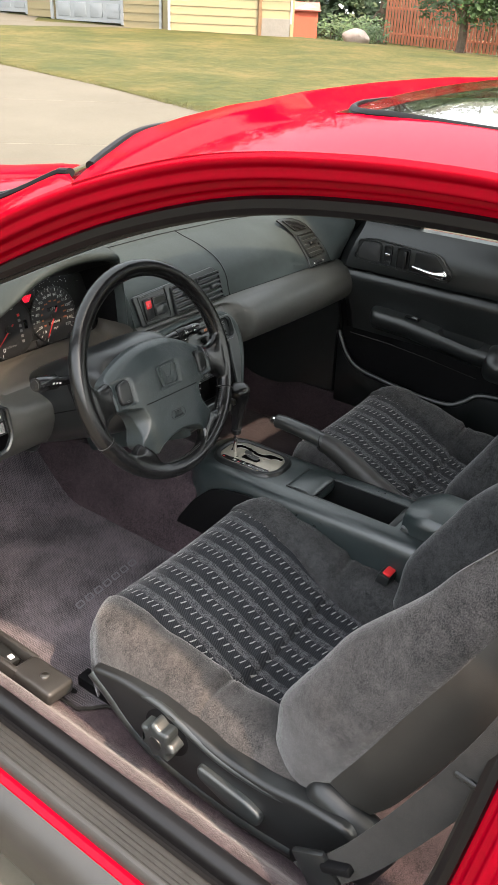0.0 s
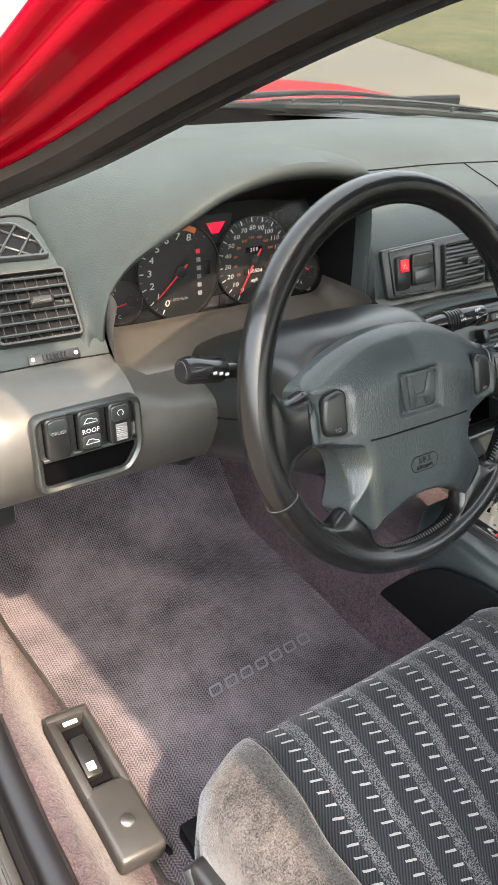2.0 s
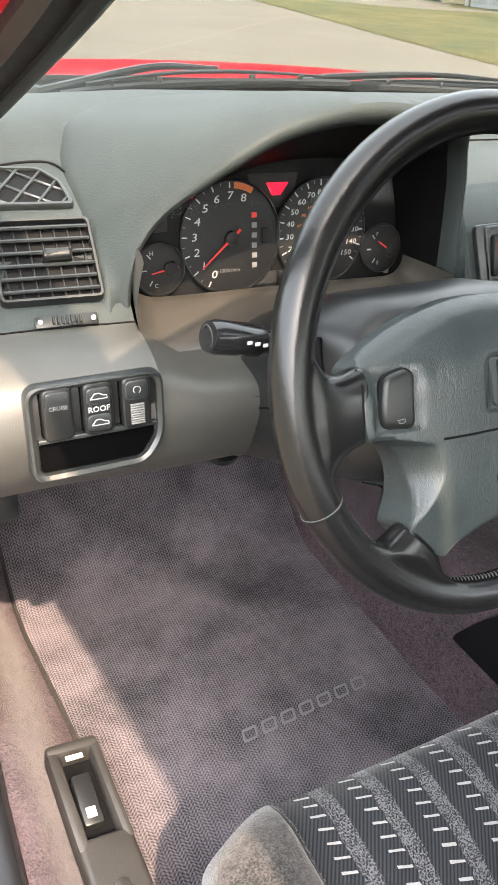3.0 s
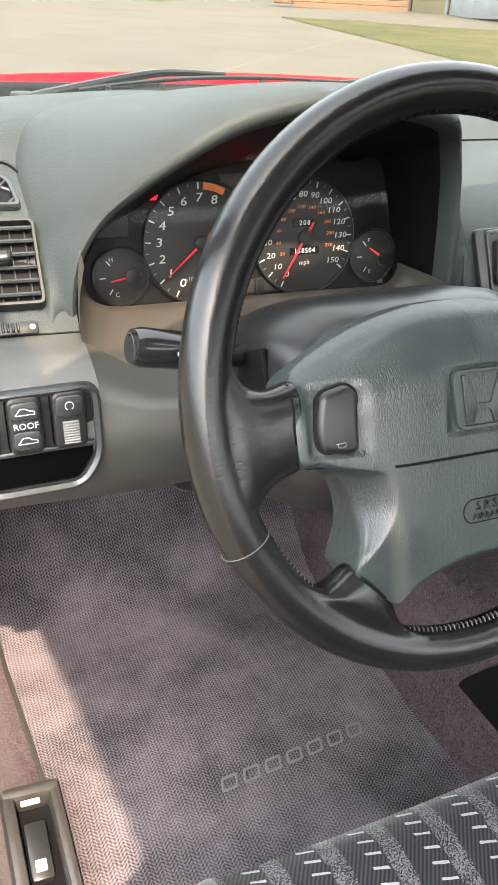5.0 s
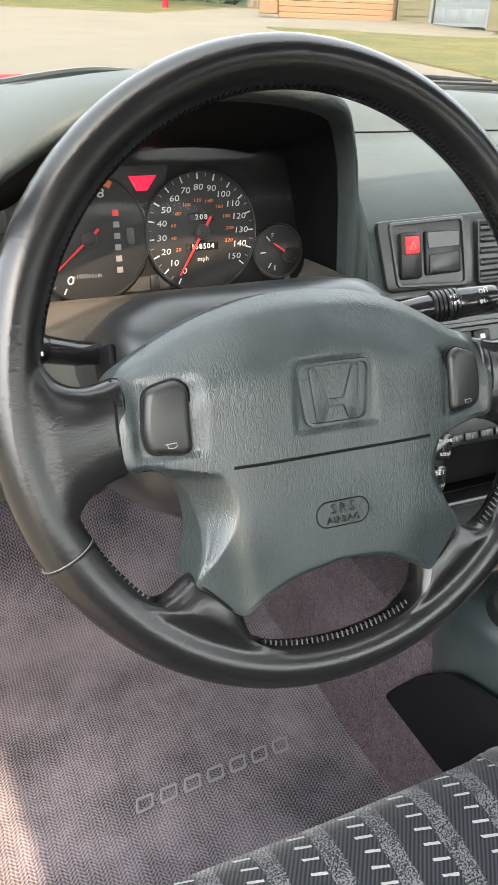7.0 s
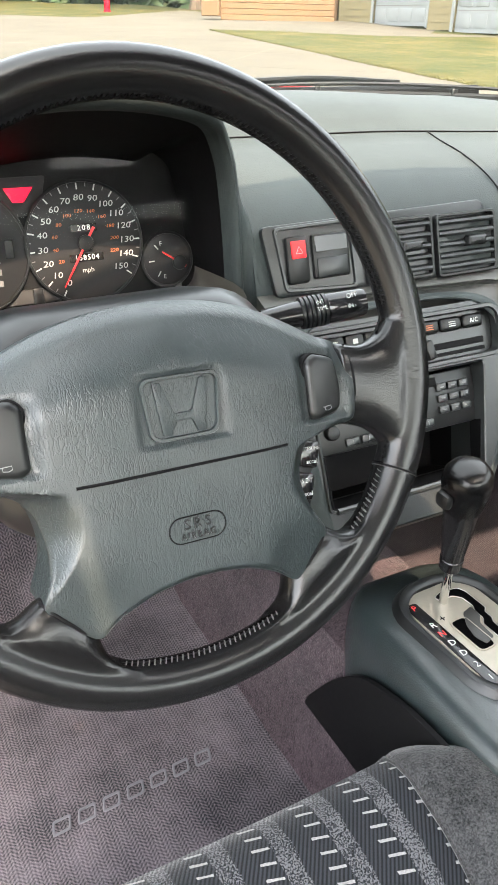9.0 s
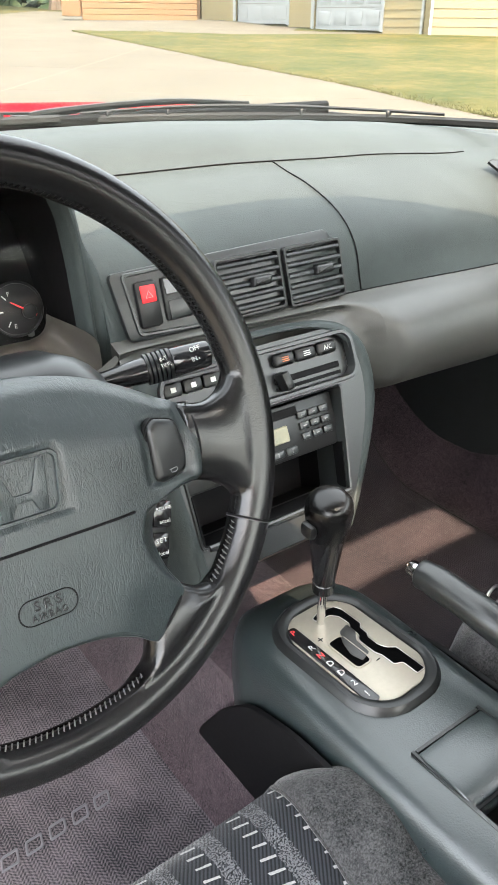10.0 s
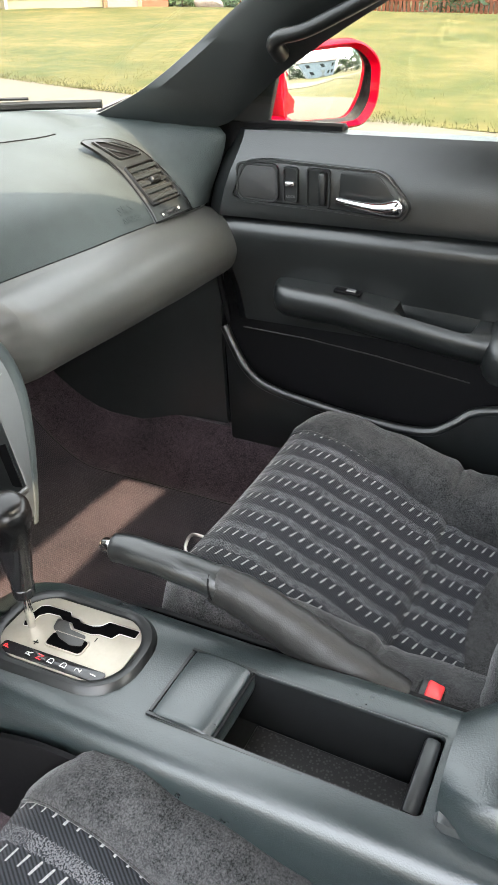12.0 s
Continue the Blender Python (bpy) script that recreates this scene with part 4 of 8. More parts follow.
    if z is not None:
        return V(x, pad_y(x, z), z)
    p = dash_profile(x, False)[2:17]
    for a, b in zip(p, p[1:]):
        if b.y <= y <= a.y:
            return a + (b - a) * ((a.y - y) / (a.y - b.y))


FOOT = spline([foot(-0.576, z=0.797), foot(-0.577, z=0.850), foot(-0.577, z=0.895), foot(-0.576, z=0.930), foot(-0.572, y=0.455), foot(-0.545, y=0.510), foot(-0.475, y=0.555), foot(-0.385, y=0.580), foot(-0.290, y=0.575),
               foot(-0.215, y=0.545), foot(-0.170, y=0.500), foot(-0.156, y=0.430), foot(-0.155, z=0.920), foot(-0.155, z=0.885), foot(-0.155, z=0.842), foot(-0.155, z=0.800)], 4)
hood_rows = [[] for k in range(15)]
for i, p in enumerate(arch):
    a, b = arch[max(0, i - 1)], arch[min(len(arch) - 1, i + 1)]
    t = (b - a).normalized()
    n = V(-t.y, 0, t.x)
    y0 = 0.270 + 0.028 * smoothstep(-0.455, -0.548, p.x) + 0.026 * smoothstep(-0.225, -0.188, p.x)
    q = V(p.x, 0, p.y)
    r = 0.013 * (1 - 0.45 * abs(n.x))
    for k, (g, dy) in enumerate(((-0.003, 0.020), (-0.001, 0.010), (0.15 * r, 0.0045), (0.45 * r, 0.0012), (0.8 * r, 0.0), (1.15 * r, 0.0012), (1.45 * r, 0.0050))):
        hood_rows[k].append(q + n * g + V(0, y0 + dy, 0))
    l1, f1 = hood_rows[6][-1], FOOT[i]
    span = (f1 - l1).length
    t0 = (n * (0.10 + 0.45 * abs(n.x)) + V(0, 0.9, 0)).normalized() * span * (0.6 + 0.4 * abs(n.x))
    t1 = (f1 - l1) * 0.9 + V(0, 0, -0.004) * smoothstep(0.6, 0.2, abs(n.x))
    for k in range(7):
        u = (k + 1) / 7
        h = l1 * (2 * u ** 3 - 3 * u * u + 1) + t0 * (u ** 3 - 2 * u * u + u) + f1 * (3 * u * u - 2 * u ** 3) + t1 * (u ** 3 - u * u)
        hood_rows[7 + k].append(h + V(0, -0.001, 0.001) * (k < 6))
    hood_rows[14].append(f1 + (f1 - l1).normalized() * 0.010 + V(0, 0.006, -0.006))
part("instrument_hood", loft(hood_rows), M_DASH, dash, "arched grained hood over the instruments")
# satin bezel round the foot of the instruments: up the left side, along the bottom and up the right side
B_IN = spline([V(*p, 0) for p in ((-0.541, 0.908), (-0.539, 0.879), (-0.532, 0.851), (-0.518, 0.837), (-0.490, 0.833), (-0.400, 0.832), (-0.300, 0.831), (-0.225, 0.829), (-0.207, 0.830), (-0.197, 0.835), (-0.192, 0.844), (-0.191, 0.853))], 5)
B_OUT = spline([V(*p, 0) for p in ((-0.551, 0.908), (-0.556, 0.880), (-0.556, 0.850), (-0.546, 0.831), (-0.518, 0.817), (-0.400, 0.811), (-0.300, 0.808), (-0.215, 0.806), (-0.190, 0.807), (-0.180, 0.815), (-0.177, 0.832), (-0.178, 0.851))], 5)
part("cluster_bezel", loft([[V(p.x * (1 - t) + q.x * t, y, p.y * (1 - t) + q.y * t + h) for p, q in zip(B_IN, B_OUT)] for t, y, h in ((0.0, 0.366, 0.0), (0.02, 0.352, 0.001), (0.25, 0.340, 0.001), (0.55, 0.318, 0.0015), (0.85, 0.296, 0.001), (1.0, 0.282, -0.001), (1.04, 0.275, -0.006))]), M_SATIN, dash, "smooth satin bezel under the instruments")

# instruments
cluster = thing("instrument_cluster", "instrument cluster with black dials and red needles", "instrument cluster")
CF = face_m((-0.350, 0.384, 0.890), (0, -0.985, 0.17))
face_poly = [(x + 0.350, (z - 0.890)) for x, z in [(p.x, p.y) for p in arch]]
part("cluster_face", plate([(a * 0.985, b * 0.99) for a, b in face_poly][::-1], 0.006, 0.001, CF @ pose(0, 0, -0.008)), M_CLUSTER, cluster, "dark grey cluster face")


def cl(x, z, d=0.0):
    """A frame on the cluster face at world x and z."""
    return CF @ pose(x + 0.350, (z - 0.890) / 0.985, d)


def dial(name, x, z, r, label):
    m = cl(x, z, 0.0)
    d = part(name, disc(r, 0.003, 44, 0.0008, m @ pose(0, 0, 0.0005)), M_DIAL, cluster, label)
    ring = [m @ V(r * math.cos(a), r * math.sin(a), 0.002) for a in [2 * math.pi * k / 48 for k in range(48)]]
    part("rim", tube(ring, 0.0016, 6, closed=True), M_BLACK, d)
    return d, m


def ticks(d, m, r0, r1, a0, a1, n, mat, w=0.0011, name="scale"):
    bms = []
    for k in range(n):
        a = radians(a0 + (a1 - a0) * k / (n - 1))
        rr = (r0 + r1) / 2
        bms.append(rbox((r1 - r0, w, 0.0004), 0, 1, m @ pose(rr * math.cos(a), rr * math.sin(a), 0.0024) @ pose(0, 0, 0, 0, 0, math.degrees(a))))
    part(name, merge(*bms), mat, d, smooth=False)


def numbers(d, m, items, r, size, mat):
    bms = []
    for s, deg in items:
        a = radians(deg)
        bms.append(text_bm(s, size, m @ pose(r * math.cos(a), r * math.sin(a), 0.0024) @ Matrix.Diagonal((1.18, 0.92, 1, 1)), 0.0001, 1.0, 0.12))
    part("numerals", merge(*bms), mat, d, smooth=False)


def needle(d, m, deg, length, tail=0.008, w=0.0022):
    a = radians(deg)
    nd = part("needle", plate([(-tail, -w * 0.6), (length, -w * 0.25), (length, w * 0.25), (-tail, w * 0.6)], 0.0008, 0.0002, m @ pose(0, 0, 0.0055, 0, 0, deg)), M_REDPRINT, d, "red needle")
    part("needle_cap", disc(0.0075, 0.004, 20, 0.001, m @ pose(0, 0, 0.0050)), M_BLACK, d)


tacho, m = dial("rev_counter", -0.414, 0.884, 0.0585, "black rev counter dial")
numbers(tacho, m, [(str(k), 241 - k * 21.5) for k in range(9)], 0.0425, 0.0125, M_WHITE)
ticks(tacho, m, 0.0505, 0.0565, 241, 69, 9, M_WHITE, 0.0013)
ticks(tacho, m, 0.0535, 0.0565, 230.25, 79.75, 8, M_PRINT, 0.0008, "fine_scale")
redline = []
for k in range(9):
    a = radians(85 - 3 * k)
    redline.append([m @ V(rr * math.cos(a), rr * math.sin(a), 0.0024) for rr in (0.0500, 0.0565)])
part("red_zone", solid(loft(redline), 0.0004), M_ORANGE, tacho, smooth=False)
part("unit_mark", text_bm("x1000r/min", 0.006, m @ pose(-0.004, -0.034, 0.0024), 0.0001), M_PRINT, tacho, smooth=False)
needle(tacho, m, 220, 0.046, 0.013)
for k in range(6):
    part("gear_lamp", rbox((0.006, 0.0055, 0.0008), 0.0003, 1, m @ pose(0.028, 0.022 - 0.0105 * k, 0.0024)), M_REDPRINT if k == 0 else M_PRINT, tacho)
part("gear_window", rbox((0.008, 0.017, 0.0012), 0.0008, 1, m @ pose(0.041, 0.0, 0.0024)), M_GLOSSBLACK, tacho)

speedo, m = dial("speedometer", -0.3005, 0.8835, 0.0575, "black speedometer dial")
numbers(speedo, m, [(str(10 * k), 241 - k * 18.6) for k in range(16)], 0.0420, 0.0088, M_WHITE)
ticks(speedo, m, 0.0495, 0.0555, 241, -38, 16, M_WHITE, 0.0013)
ticks(speedo, m, 0.0520, 0.0555, 231.7, -28.7, 15, M_PRINT, 0.0008, "fine_scale")
numbers(speedo, m, [(str(20 * k), 235 - k * 23.1) for k in range(1, 12)], 0.0300, 0.0050, M_ORANGE)
part("odometer", rbox((0.034, 0.0075, 0.0012), 0.0005, 1, m @ pose(0, -0.014, 0.0024)), M_GLOSSBLACK, speedo)
part("odometer_digits", text_bm("158504", 0.0072, m @ pose(0, -0.014, 0.0033), 0.0001, 1.15), M_WHITE, speedo, smooth=False)
part("trip_meter", rbox((0.026, 0.0075, 0.0012), 0.0005, 1, m @ pose(0, 0.014, 0.0024)), M_GLOSSBLACK, speedo)
part("trip_digits", text_bm("208", 0.0072, m @ pose(0, 0.014, 0.0033), 0.0001, 1.3), M_WHITE, speedo, smooth=False)
part("unit_mark", text_bm("mph", 0.0068, m @ pose(0, -0.026, 0.0024), 0.0001), M_WHITE, speedo, smooth=False)
needle(speedo, m, 237, 0.048, 0.017)

temp, m = dial("temperature_gauge", -0.4965, 0.8585, 0.027, "small temperature gauge")
for s, x, y in (("H", -0.008, 0.016), ("C", -0.004, -0.017)):
    part("letter", text_bm(s, 0.0062, m @ pose(x, y, 0.0024), 0.0001), M_WHITE, temp, smooth=False)
ticks(temp, m, 0.014, 0.020, 130, 235, 3, M_WHITE)
needle(temp, m @ pose(0.012, 0, 0), 190, 0.022)
fuel, m = dial("fuel_gauge", -0.2170, 0.8595, 0.027, "small fuel gauge")
for s, x, y in (("F", -0.006, 0.016), ("E", -0.004, -0.017)):
    part("letter", text_bm(s, 0.0062, m @ pose(x, y, 0.0024), 0.0001), M_WHITE, fuel, smooth=False)
ticks(fuel, m, 0.014, 0.020, 130, 235, 3, M_WHITE)
needle(fuel, m @ pose(0.012, -0.004, 0), 146, 0.022)
part("warning_lamp", plate([(-0.017, -0.004), (0.012, -0.006), (0.017, 0.007), (-0.010, 0.007)], 0.001, 0.0003, cl(-0.468, 0.931, 0.0)), M_REDLAMP, cluster, "lit red warning lamp")
part("warning_lamp", plate([(-0.013, 0.006), (-0.006, -0.007), (0.004, -0.007), (0.014, 0.006)], 0.001, 0.0003, cl(-0.357, 0.931, 0.0)), M_REDLAMP, cluster, "lit red warning lamp")
part("trip_button", rbox((0.010, 0.017, 0.004), 0.002, 2, cl(-0.352, 0.838, 0.002)), M_BLACK, cluster, "black trip reset knob")
part("small_lamp", rbox((0.007, 0.014, 0.002), 0.001, 1, cl(-0.206, 0.836, 0.0)), M_PRINT, cluster)
part("lamp_panel", rbox((0.044, 0.036, 0.0012), 0.0005, 1, cl(-0.507, 0.912, 0.0)), M_DIAL, cluster)
for pts_ in (((-0.385, 0.918), (-0.372, 0.912), (-0.352, 0.912), (-0.338, 0.918), (-0.330, 0.946), (-0.392, 0.946)), ((-0.392, 0.8315), (-0.374, 0.845), (-0.346, 0.845), (-0.328, 0.8315))):
    part("lamp_field", plate(soften([(x + 0.350, (z - 0.890) / 0.985) for x, z in pts_], 0.003), 0.0016, 0.0006, CF @ pose(0, 0, -0.0022)), M_DIAL, cluster)
# clear lens, bowed, in front of the dials
rows = []
for k in range(9):
    z = 0.823 + 0.150 * k / 8
    rows.append([V(-0.540 + 0.384 * j / 12, 0.352 + (z - 0.823) * 0.12 - 0.010 * math.sin(k / 8 * math.pi), z) for j in range(13)])
bm = loft(rows)
dead = [f for f in bm.faces if f.calc_center_median().x < -0.505 and f.calc_center_median().z > 0.935]
bmesh.ops.delete(bm, geom=dead, context='FACES')
lens = part("lens", bm, M_LENS, cluster, "clear plastic instrument lens")
lens.visible_shadow = False


# ---- vents ----
def vent(name, label, m, w, h, slats, knob_dx=0.0, verticals=0, thick=1.0):
    """An air vent: frame, dark box, curved slats, a slider knob; m faces +z."""
    v = thing(name, label, "air vent", "dashboard vents")
    part("box", rbox((w + 0.004, h + 0.004, 0.002), 0, 1, m @ pose(0, 0, -0.0045)), M_DEEP, v)
    o, i = rounded(w + 0.007, h + 0.007, 0.005, 3), rounded(w, h, 0.003, 3)
    part("frame", band(o, i, 0.011, 0.0015, m @ pose(0, 0, -0.0075)), M_BLACK, v)
    for s in range(slats):
        y = -h / 2 + h * (s + 0.5) / slats
        rows = []
        for k in range(7):
            x = -w / 2 + w * k / 6
            rows.append([m @ V(x, y + a * thick, b) for a, b in ((-0.0016, 0.0028), (-0.0002, 0.0040), (0.0014, 0.0034), (0.0030, -0.0034), (0.0018, -0.0040), (-0.0004, -0.0008))])
        part("slat", loft(rows, closed=True, caps=True), M_DASH_SMOOTH, v)
    for s in range(verticals):
        x = -w / 2 + w * (s + 0.5) / verticals
        part("vane", rbox((0.0016, h * 0.96, 0.003), 0.0005, 1, m @ pose(x, 0, -0.0025)), M_BLACK, v)
    part("slider", plate(soften([(-0.014, -0.0055), (0.012, -0.0055), (0.014, 0.0050), (-0.012, 0.0050)], 0.003), 0.010, 0.0035, m @ pose(knob_dx, 0.002, 0.0010), 3), M_BLACK, v, "black slider knob")
    return v


def thumb(m, parent):
    """The ribbed shut-off wheel with two white dots under a vent."""
    part("thumbwheel_plate", rbox((0.056, 0.011, 0.002), 0.002, 2, m), M_BLACK, parent)
    part("thumbwheel", merge(*[rbox((0.0022, 0.0075, 0.003), 0.0008, 1, m @ pose(-0.012 + 0.004 * k, 0, 0.002)) for k in range(7)]), M_BLACK, parent)
    for sx in (-1, 1):
        part("dot", disc(0.0022, 0.001, 14, 0, m @ pose(sx * 0.0235, 0, 0.0015)), M_WHITE, parent)


# centre panel with hazard switch, clock and two vents
CP = face_m((0.008, 0.292, 0.868), (0.03, -0.955, 0.29))
panel_out = soften([(-0.160, 0.037), (-0.150, -0.032), (0.160, -0.040), (0.128, 0.042)], 0.008)
cpanel = thing("vent_panel", "centre dashboard panel with hazard switch and clock", "switch panel")
part("panel", plate(panel_out[::-1], 0.006, 0.002, CP @ pose(0, 0, -0.0065)), M_DASH_SMOOTH, cpanel)
hz = part("hazard_switch", rbox((0.026, 0.046, 0.008), 0.004, 2, CP @ pose(-0.124, 0.002, 0.002)), M_BLACK, cpanel, "black hazard switch")
part("hazard_lens", rbox((0.017, 0.017, 0.002), 0.0015, 2, CP @ pose(-0.124, 0.012, 0.0065)), M_REDPRINT, hz, "red hazard lens")
tri = [V(0.0045 * math.cos(a), 0.0045 * math.sin(a), 0) for a in (radians(90), radians(210), radians(330))]
part("hazard_mark", tube([CP @ pose(-0.124, 0.0105, 0.0079) @ p for p in tri], 0.0004, 5, closed=True), M_WHITE, hz)
clock = part("clock", rbox((0.045, 0.044, 0.006), 0.003, 2, CP @ pose(-0.083, 0.003, 0.0005)), M_BLACK, cpanel, "small digital clock, unlit")
part("clock_window", rbox((0.040, 0.016, 0.002), 0.001, 1, CP @ pose(-0.083, 0.015, 0.003)), M_GLOSSBLACK, clock)
part("clock_button", rbox((0.038, 0.020, 0.004), 0.002, 2, CP @ pose(-0.083, -0.008, 0.003)), M_DASH_SMOOTH, clock)
o = soften([(-0.148, 0.035), (-0.140, -0.028), (-0.052, -0.033), (-0.055, 0.037)], 0.006)
i = soften([(-0.1445, 0.0315), (-0.137, -0.0245), (-0.0555, -0.0295), (-0.0585, 0.0335)], 0.005)
part("switch_frame", band(o[::-1], i[::-1], 0.003, 0.001, CP @ pose(0, 0, -0.001)), M_DASH_SMOOTH, cpanel)
vent("center_vent", "black centre air vent with horizontal slats", CP @ pose(0.004, -0.001, 0.002), 0.083, 0.058, 5, 0.012, thick=1.6)
vent("center_vent", "black centre air vent with horizontal slats", CP @ pose(0.098, -0.003, 0.002), 0.080, 0.060, 5, 0.010, thick=1.6)

# end vents, let into the sloping face of the pad, each with a demister grille above and a thumbwheel below
def on_face(x, y, lift=0.0):
    """The pad's face at x and y."""
    p = dash_profile(x, False)[4:18]
    for a, b in zip(p, p[1:]):
        if b.y <= y <= a.y:
            t = (a.y - y) / (a.y - b.y)
            n = V(0, b.z - a.z, a.y - b.y).normalized()
            return a + (b - a) * t + n * lift
    return p[-1]


def face_frame(x, y, lift=0.0, dx=0.02, dy=0.018):
    """A frame on the pad's face, its +z out of the face."""
    u = on_face(x + dx, y) - on_face(x - dx, y)
    w = on_face(x, y + dy) - on_face(x, y - dy)
    n = u.cross(w).normalized()
    c = (on_face(x, y + dy) + on_face(x, y - dy) + on_face(x, y) * 2) / 4
    return face_m(c + n * lift, n)


def demister(m, poly, v, slant, n):
    """A dark opening in a raised frame, with slanting bars."""
    cx_ = sum(p[0] for p in poly) / len(poly)
    cy_ = sum(p[1] for p in poly) / len(poly)
    hole = soften(poly, 0.005)
    big = [(cx_ + (x - cx_) * 1.16, cy_ + (y - cy_) * 1.16) for x, y in hole]
    part("demister_back", plate(hole, 0.0012, 0.0003, m @ pose(0, 0, 0.0)), M_DEEP, v)
    part("demister_frame", band(big, hole, 0.005, 0.0015, m @ pose(0, 0, -0.001)), M_DASH_SMOOTH, v)
    x0, x1 = min(p[0] for p in poly), max(p[0] for p in poly)
    y0, y1 = min(p[1] for p in poly), max(p[1] for p in poly)
    inside = lambda x, y: all((poly[i][0] - poly[i - 1][0]) * (y - poly[i - 1][1]) - (poly[i][1] - poly[i - 1][1]) * (x - poly[i - 1][0]) > -0.00005 for i in range(len(poly)))
    d = V(math.cos(slant), math.sin(slant), 0)
    nn = V(-d.y, d.x, 0)
    for k in range(n):
        o = V(cx_, cy_, 0) + nn * (-0.5 + (k + 0.5) / n) * 1.1 * (abs(nn.x) * (x1 - x0) + abs(nn.y) * (y1 - y0))
        run = [q * 0.001 for q in range(-60, 61) if inside(o.x + d.x * q * 0.001, o.y + d.y * q * 0.001)]
        if len(run) > 4:
            a, b = o + d * run[0], o + d * run[-1]
            mid = (a + b) / 2
            part("demister_slat", rbox(((b - a).length, 0.0032, 0.0038), 0.001, 1, m @ pose(mid.x, mid.y, 0.0018, 0, 0, math.degrees(slant))), M_DASH_SMOOTH, v)


EV = face_m((0.611, 0.324, 0.868), (0, -0.7413, 0.6712))          # the slope of the passenger's end vent
RV = EV @ pose(-0.004, 0.0, 0.003)
v = vent("side_vent", "black passenger side air vent in the dashboard", RV, 0.074, 0.068, 5, 0.004, verticals=5, thick=2.0)
thumb(EV @ pose(-0.012, -0.0550, 0.0015), v)
demister(EV @ pose(0, 0, 0.0015), [(-0.036, 0.0530), (0.018, 0.0520), (0.000, 0.0670), (-0.028, 0.0810), (-0.065, 0.0890)], v, radians(-26), 6)
left = spline([V(*p, 0) for p in ((-0.088, 0.0960), (-0.068, 0.0700), (-0.054, 0.0380), (-0.052, 0.0), (-0.055, -0.038), (-0.062, -0.0620))], 5)
right = spline([V(*p, 0) for p in ((-0.080, 0.0985), (-0.014, 0.0880), (0.032, 0.0560), (0.052, 0.0), (0.054, -0.038), (0.047, -0.0640))], 5)
part("surround", loft([[EV @ V(a.x + (b.x - a.x) * t, a.y + (b.y - a.y) * t, 0.0016 - 0.004 * (k in (0, 8))) for k, t in enumerate((0, 0.03, 0.15, 0.3, 0.5, 0.7, 0.85, 0.97, 1))] for a, b in zip(left, right)]), M_DASH_SMOOTH, v, "smooth vent surround let into the pad")
part("surround_line", tube([EV @ V(p.x, p.y, 0.0008) for p in left + right[::-1]], 0.0011, 6, closed=True), M_DEEP, v)
LV = face_frame(-0.622, 0.337, 0.006, dy=0.028)
v = vent("side_vent", "black driver side air vent in the dashboard", LV, 0.084, 0.074, 6, 0.010, verticals=7)
thumb(face_frame(-0.6165, 0.2965, 0.004, 0.01, 0.003), v)
demister(face_frame(-0.608, 0.412, 0.002), [(-0.044, -0.026), (0.026, -0.026), (0.020, 0.006), (0.004, 0.026), (-0.044, 0.028)], v, radians(58), 5)
demister(face_frame(-0.608, 0.412, 0.0012), [(-0.044, -0.026), (0.026, -0.026), (0.020, 0.006), (0.004, 0.026), (-0.044, 0.028)], v, radians(-35), 4)
part("surround_line", tube(spline([on_face(x, y, 0.0006) for x, y in ((-0.574, 0.37), (-0.571, 0.39), (-0.569, 0.41), (-0.572, 0.43), (-0.585, 0.452), (-0.62, 0.455), (-0.67, 0.448))], 4), 0.0014, 6), M_DEEP, v)

# driver's switch panel with the coin tray below it
SP = face_m((-0.6165, 0.2095, 0.7875), (0.0, -0.93, 0.34 * 0.4))
sw = thing("switch_panel", "driver's switch panel with coin tray below the dashboard vent", "switch panel")
o = soften([(-0.0600, 0.0425), (0.0590, 0.0425), (0.0590, -0.0190), (0.0420, -0.0430), (-0.0600, -0.0430)], 0.013, 5)
i = soften([(-0.0535, 0.0365), (0.0525, 0.0365), (0.0525, -0.0170), (0.0385, -0.0370), (-0.0535, -0.0370)], 0.009, 5)
part("frame", loft([[SP @ V(x, y, d) for x, y in ring] for ring, d in ((o, -0.008), (o, 0.000), ([(x * 0.985, y * 0.98) for x, y in o], 0.0028), ([(x * 0.95, y * 0.94) for x, y in o], 0.0034), (i, 0.0010), (i, -0.006))], closed=True), M_DASH_SMOOTH, sw, "moulded black frame")
part("backing", plate([(x * 1.01, y * 1.01) for x, y in i], 0.001, 0.0002, SP @ pose(0, 0, -0.0055)), M_BLACK, sw)
# flat black sheet painted as the shade in the tray's depth
part("coin_tray_shade", plate(soften([(-0.0510, -0.0080), (0.0505, -0.0080), (0.0500, -0.0170), (0.0370, -0.0355), (-0.0510, -0.0355)], 0.005), 0.001, 0.0002, SP @ pose(0, 0, -0.0042)), M_RECESS_SHADE, sw, "coin tray, its shaded depth a flat black sheet")
part("tray_shelf", rbox((0.104, 0.0045, 0.007), 0.0015, 2, SP @ pose(0, -0.0065, -0.002)), M_DASH_SMOOTH, sw)
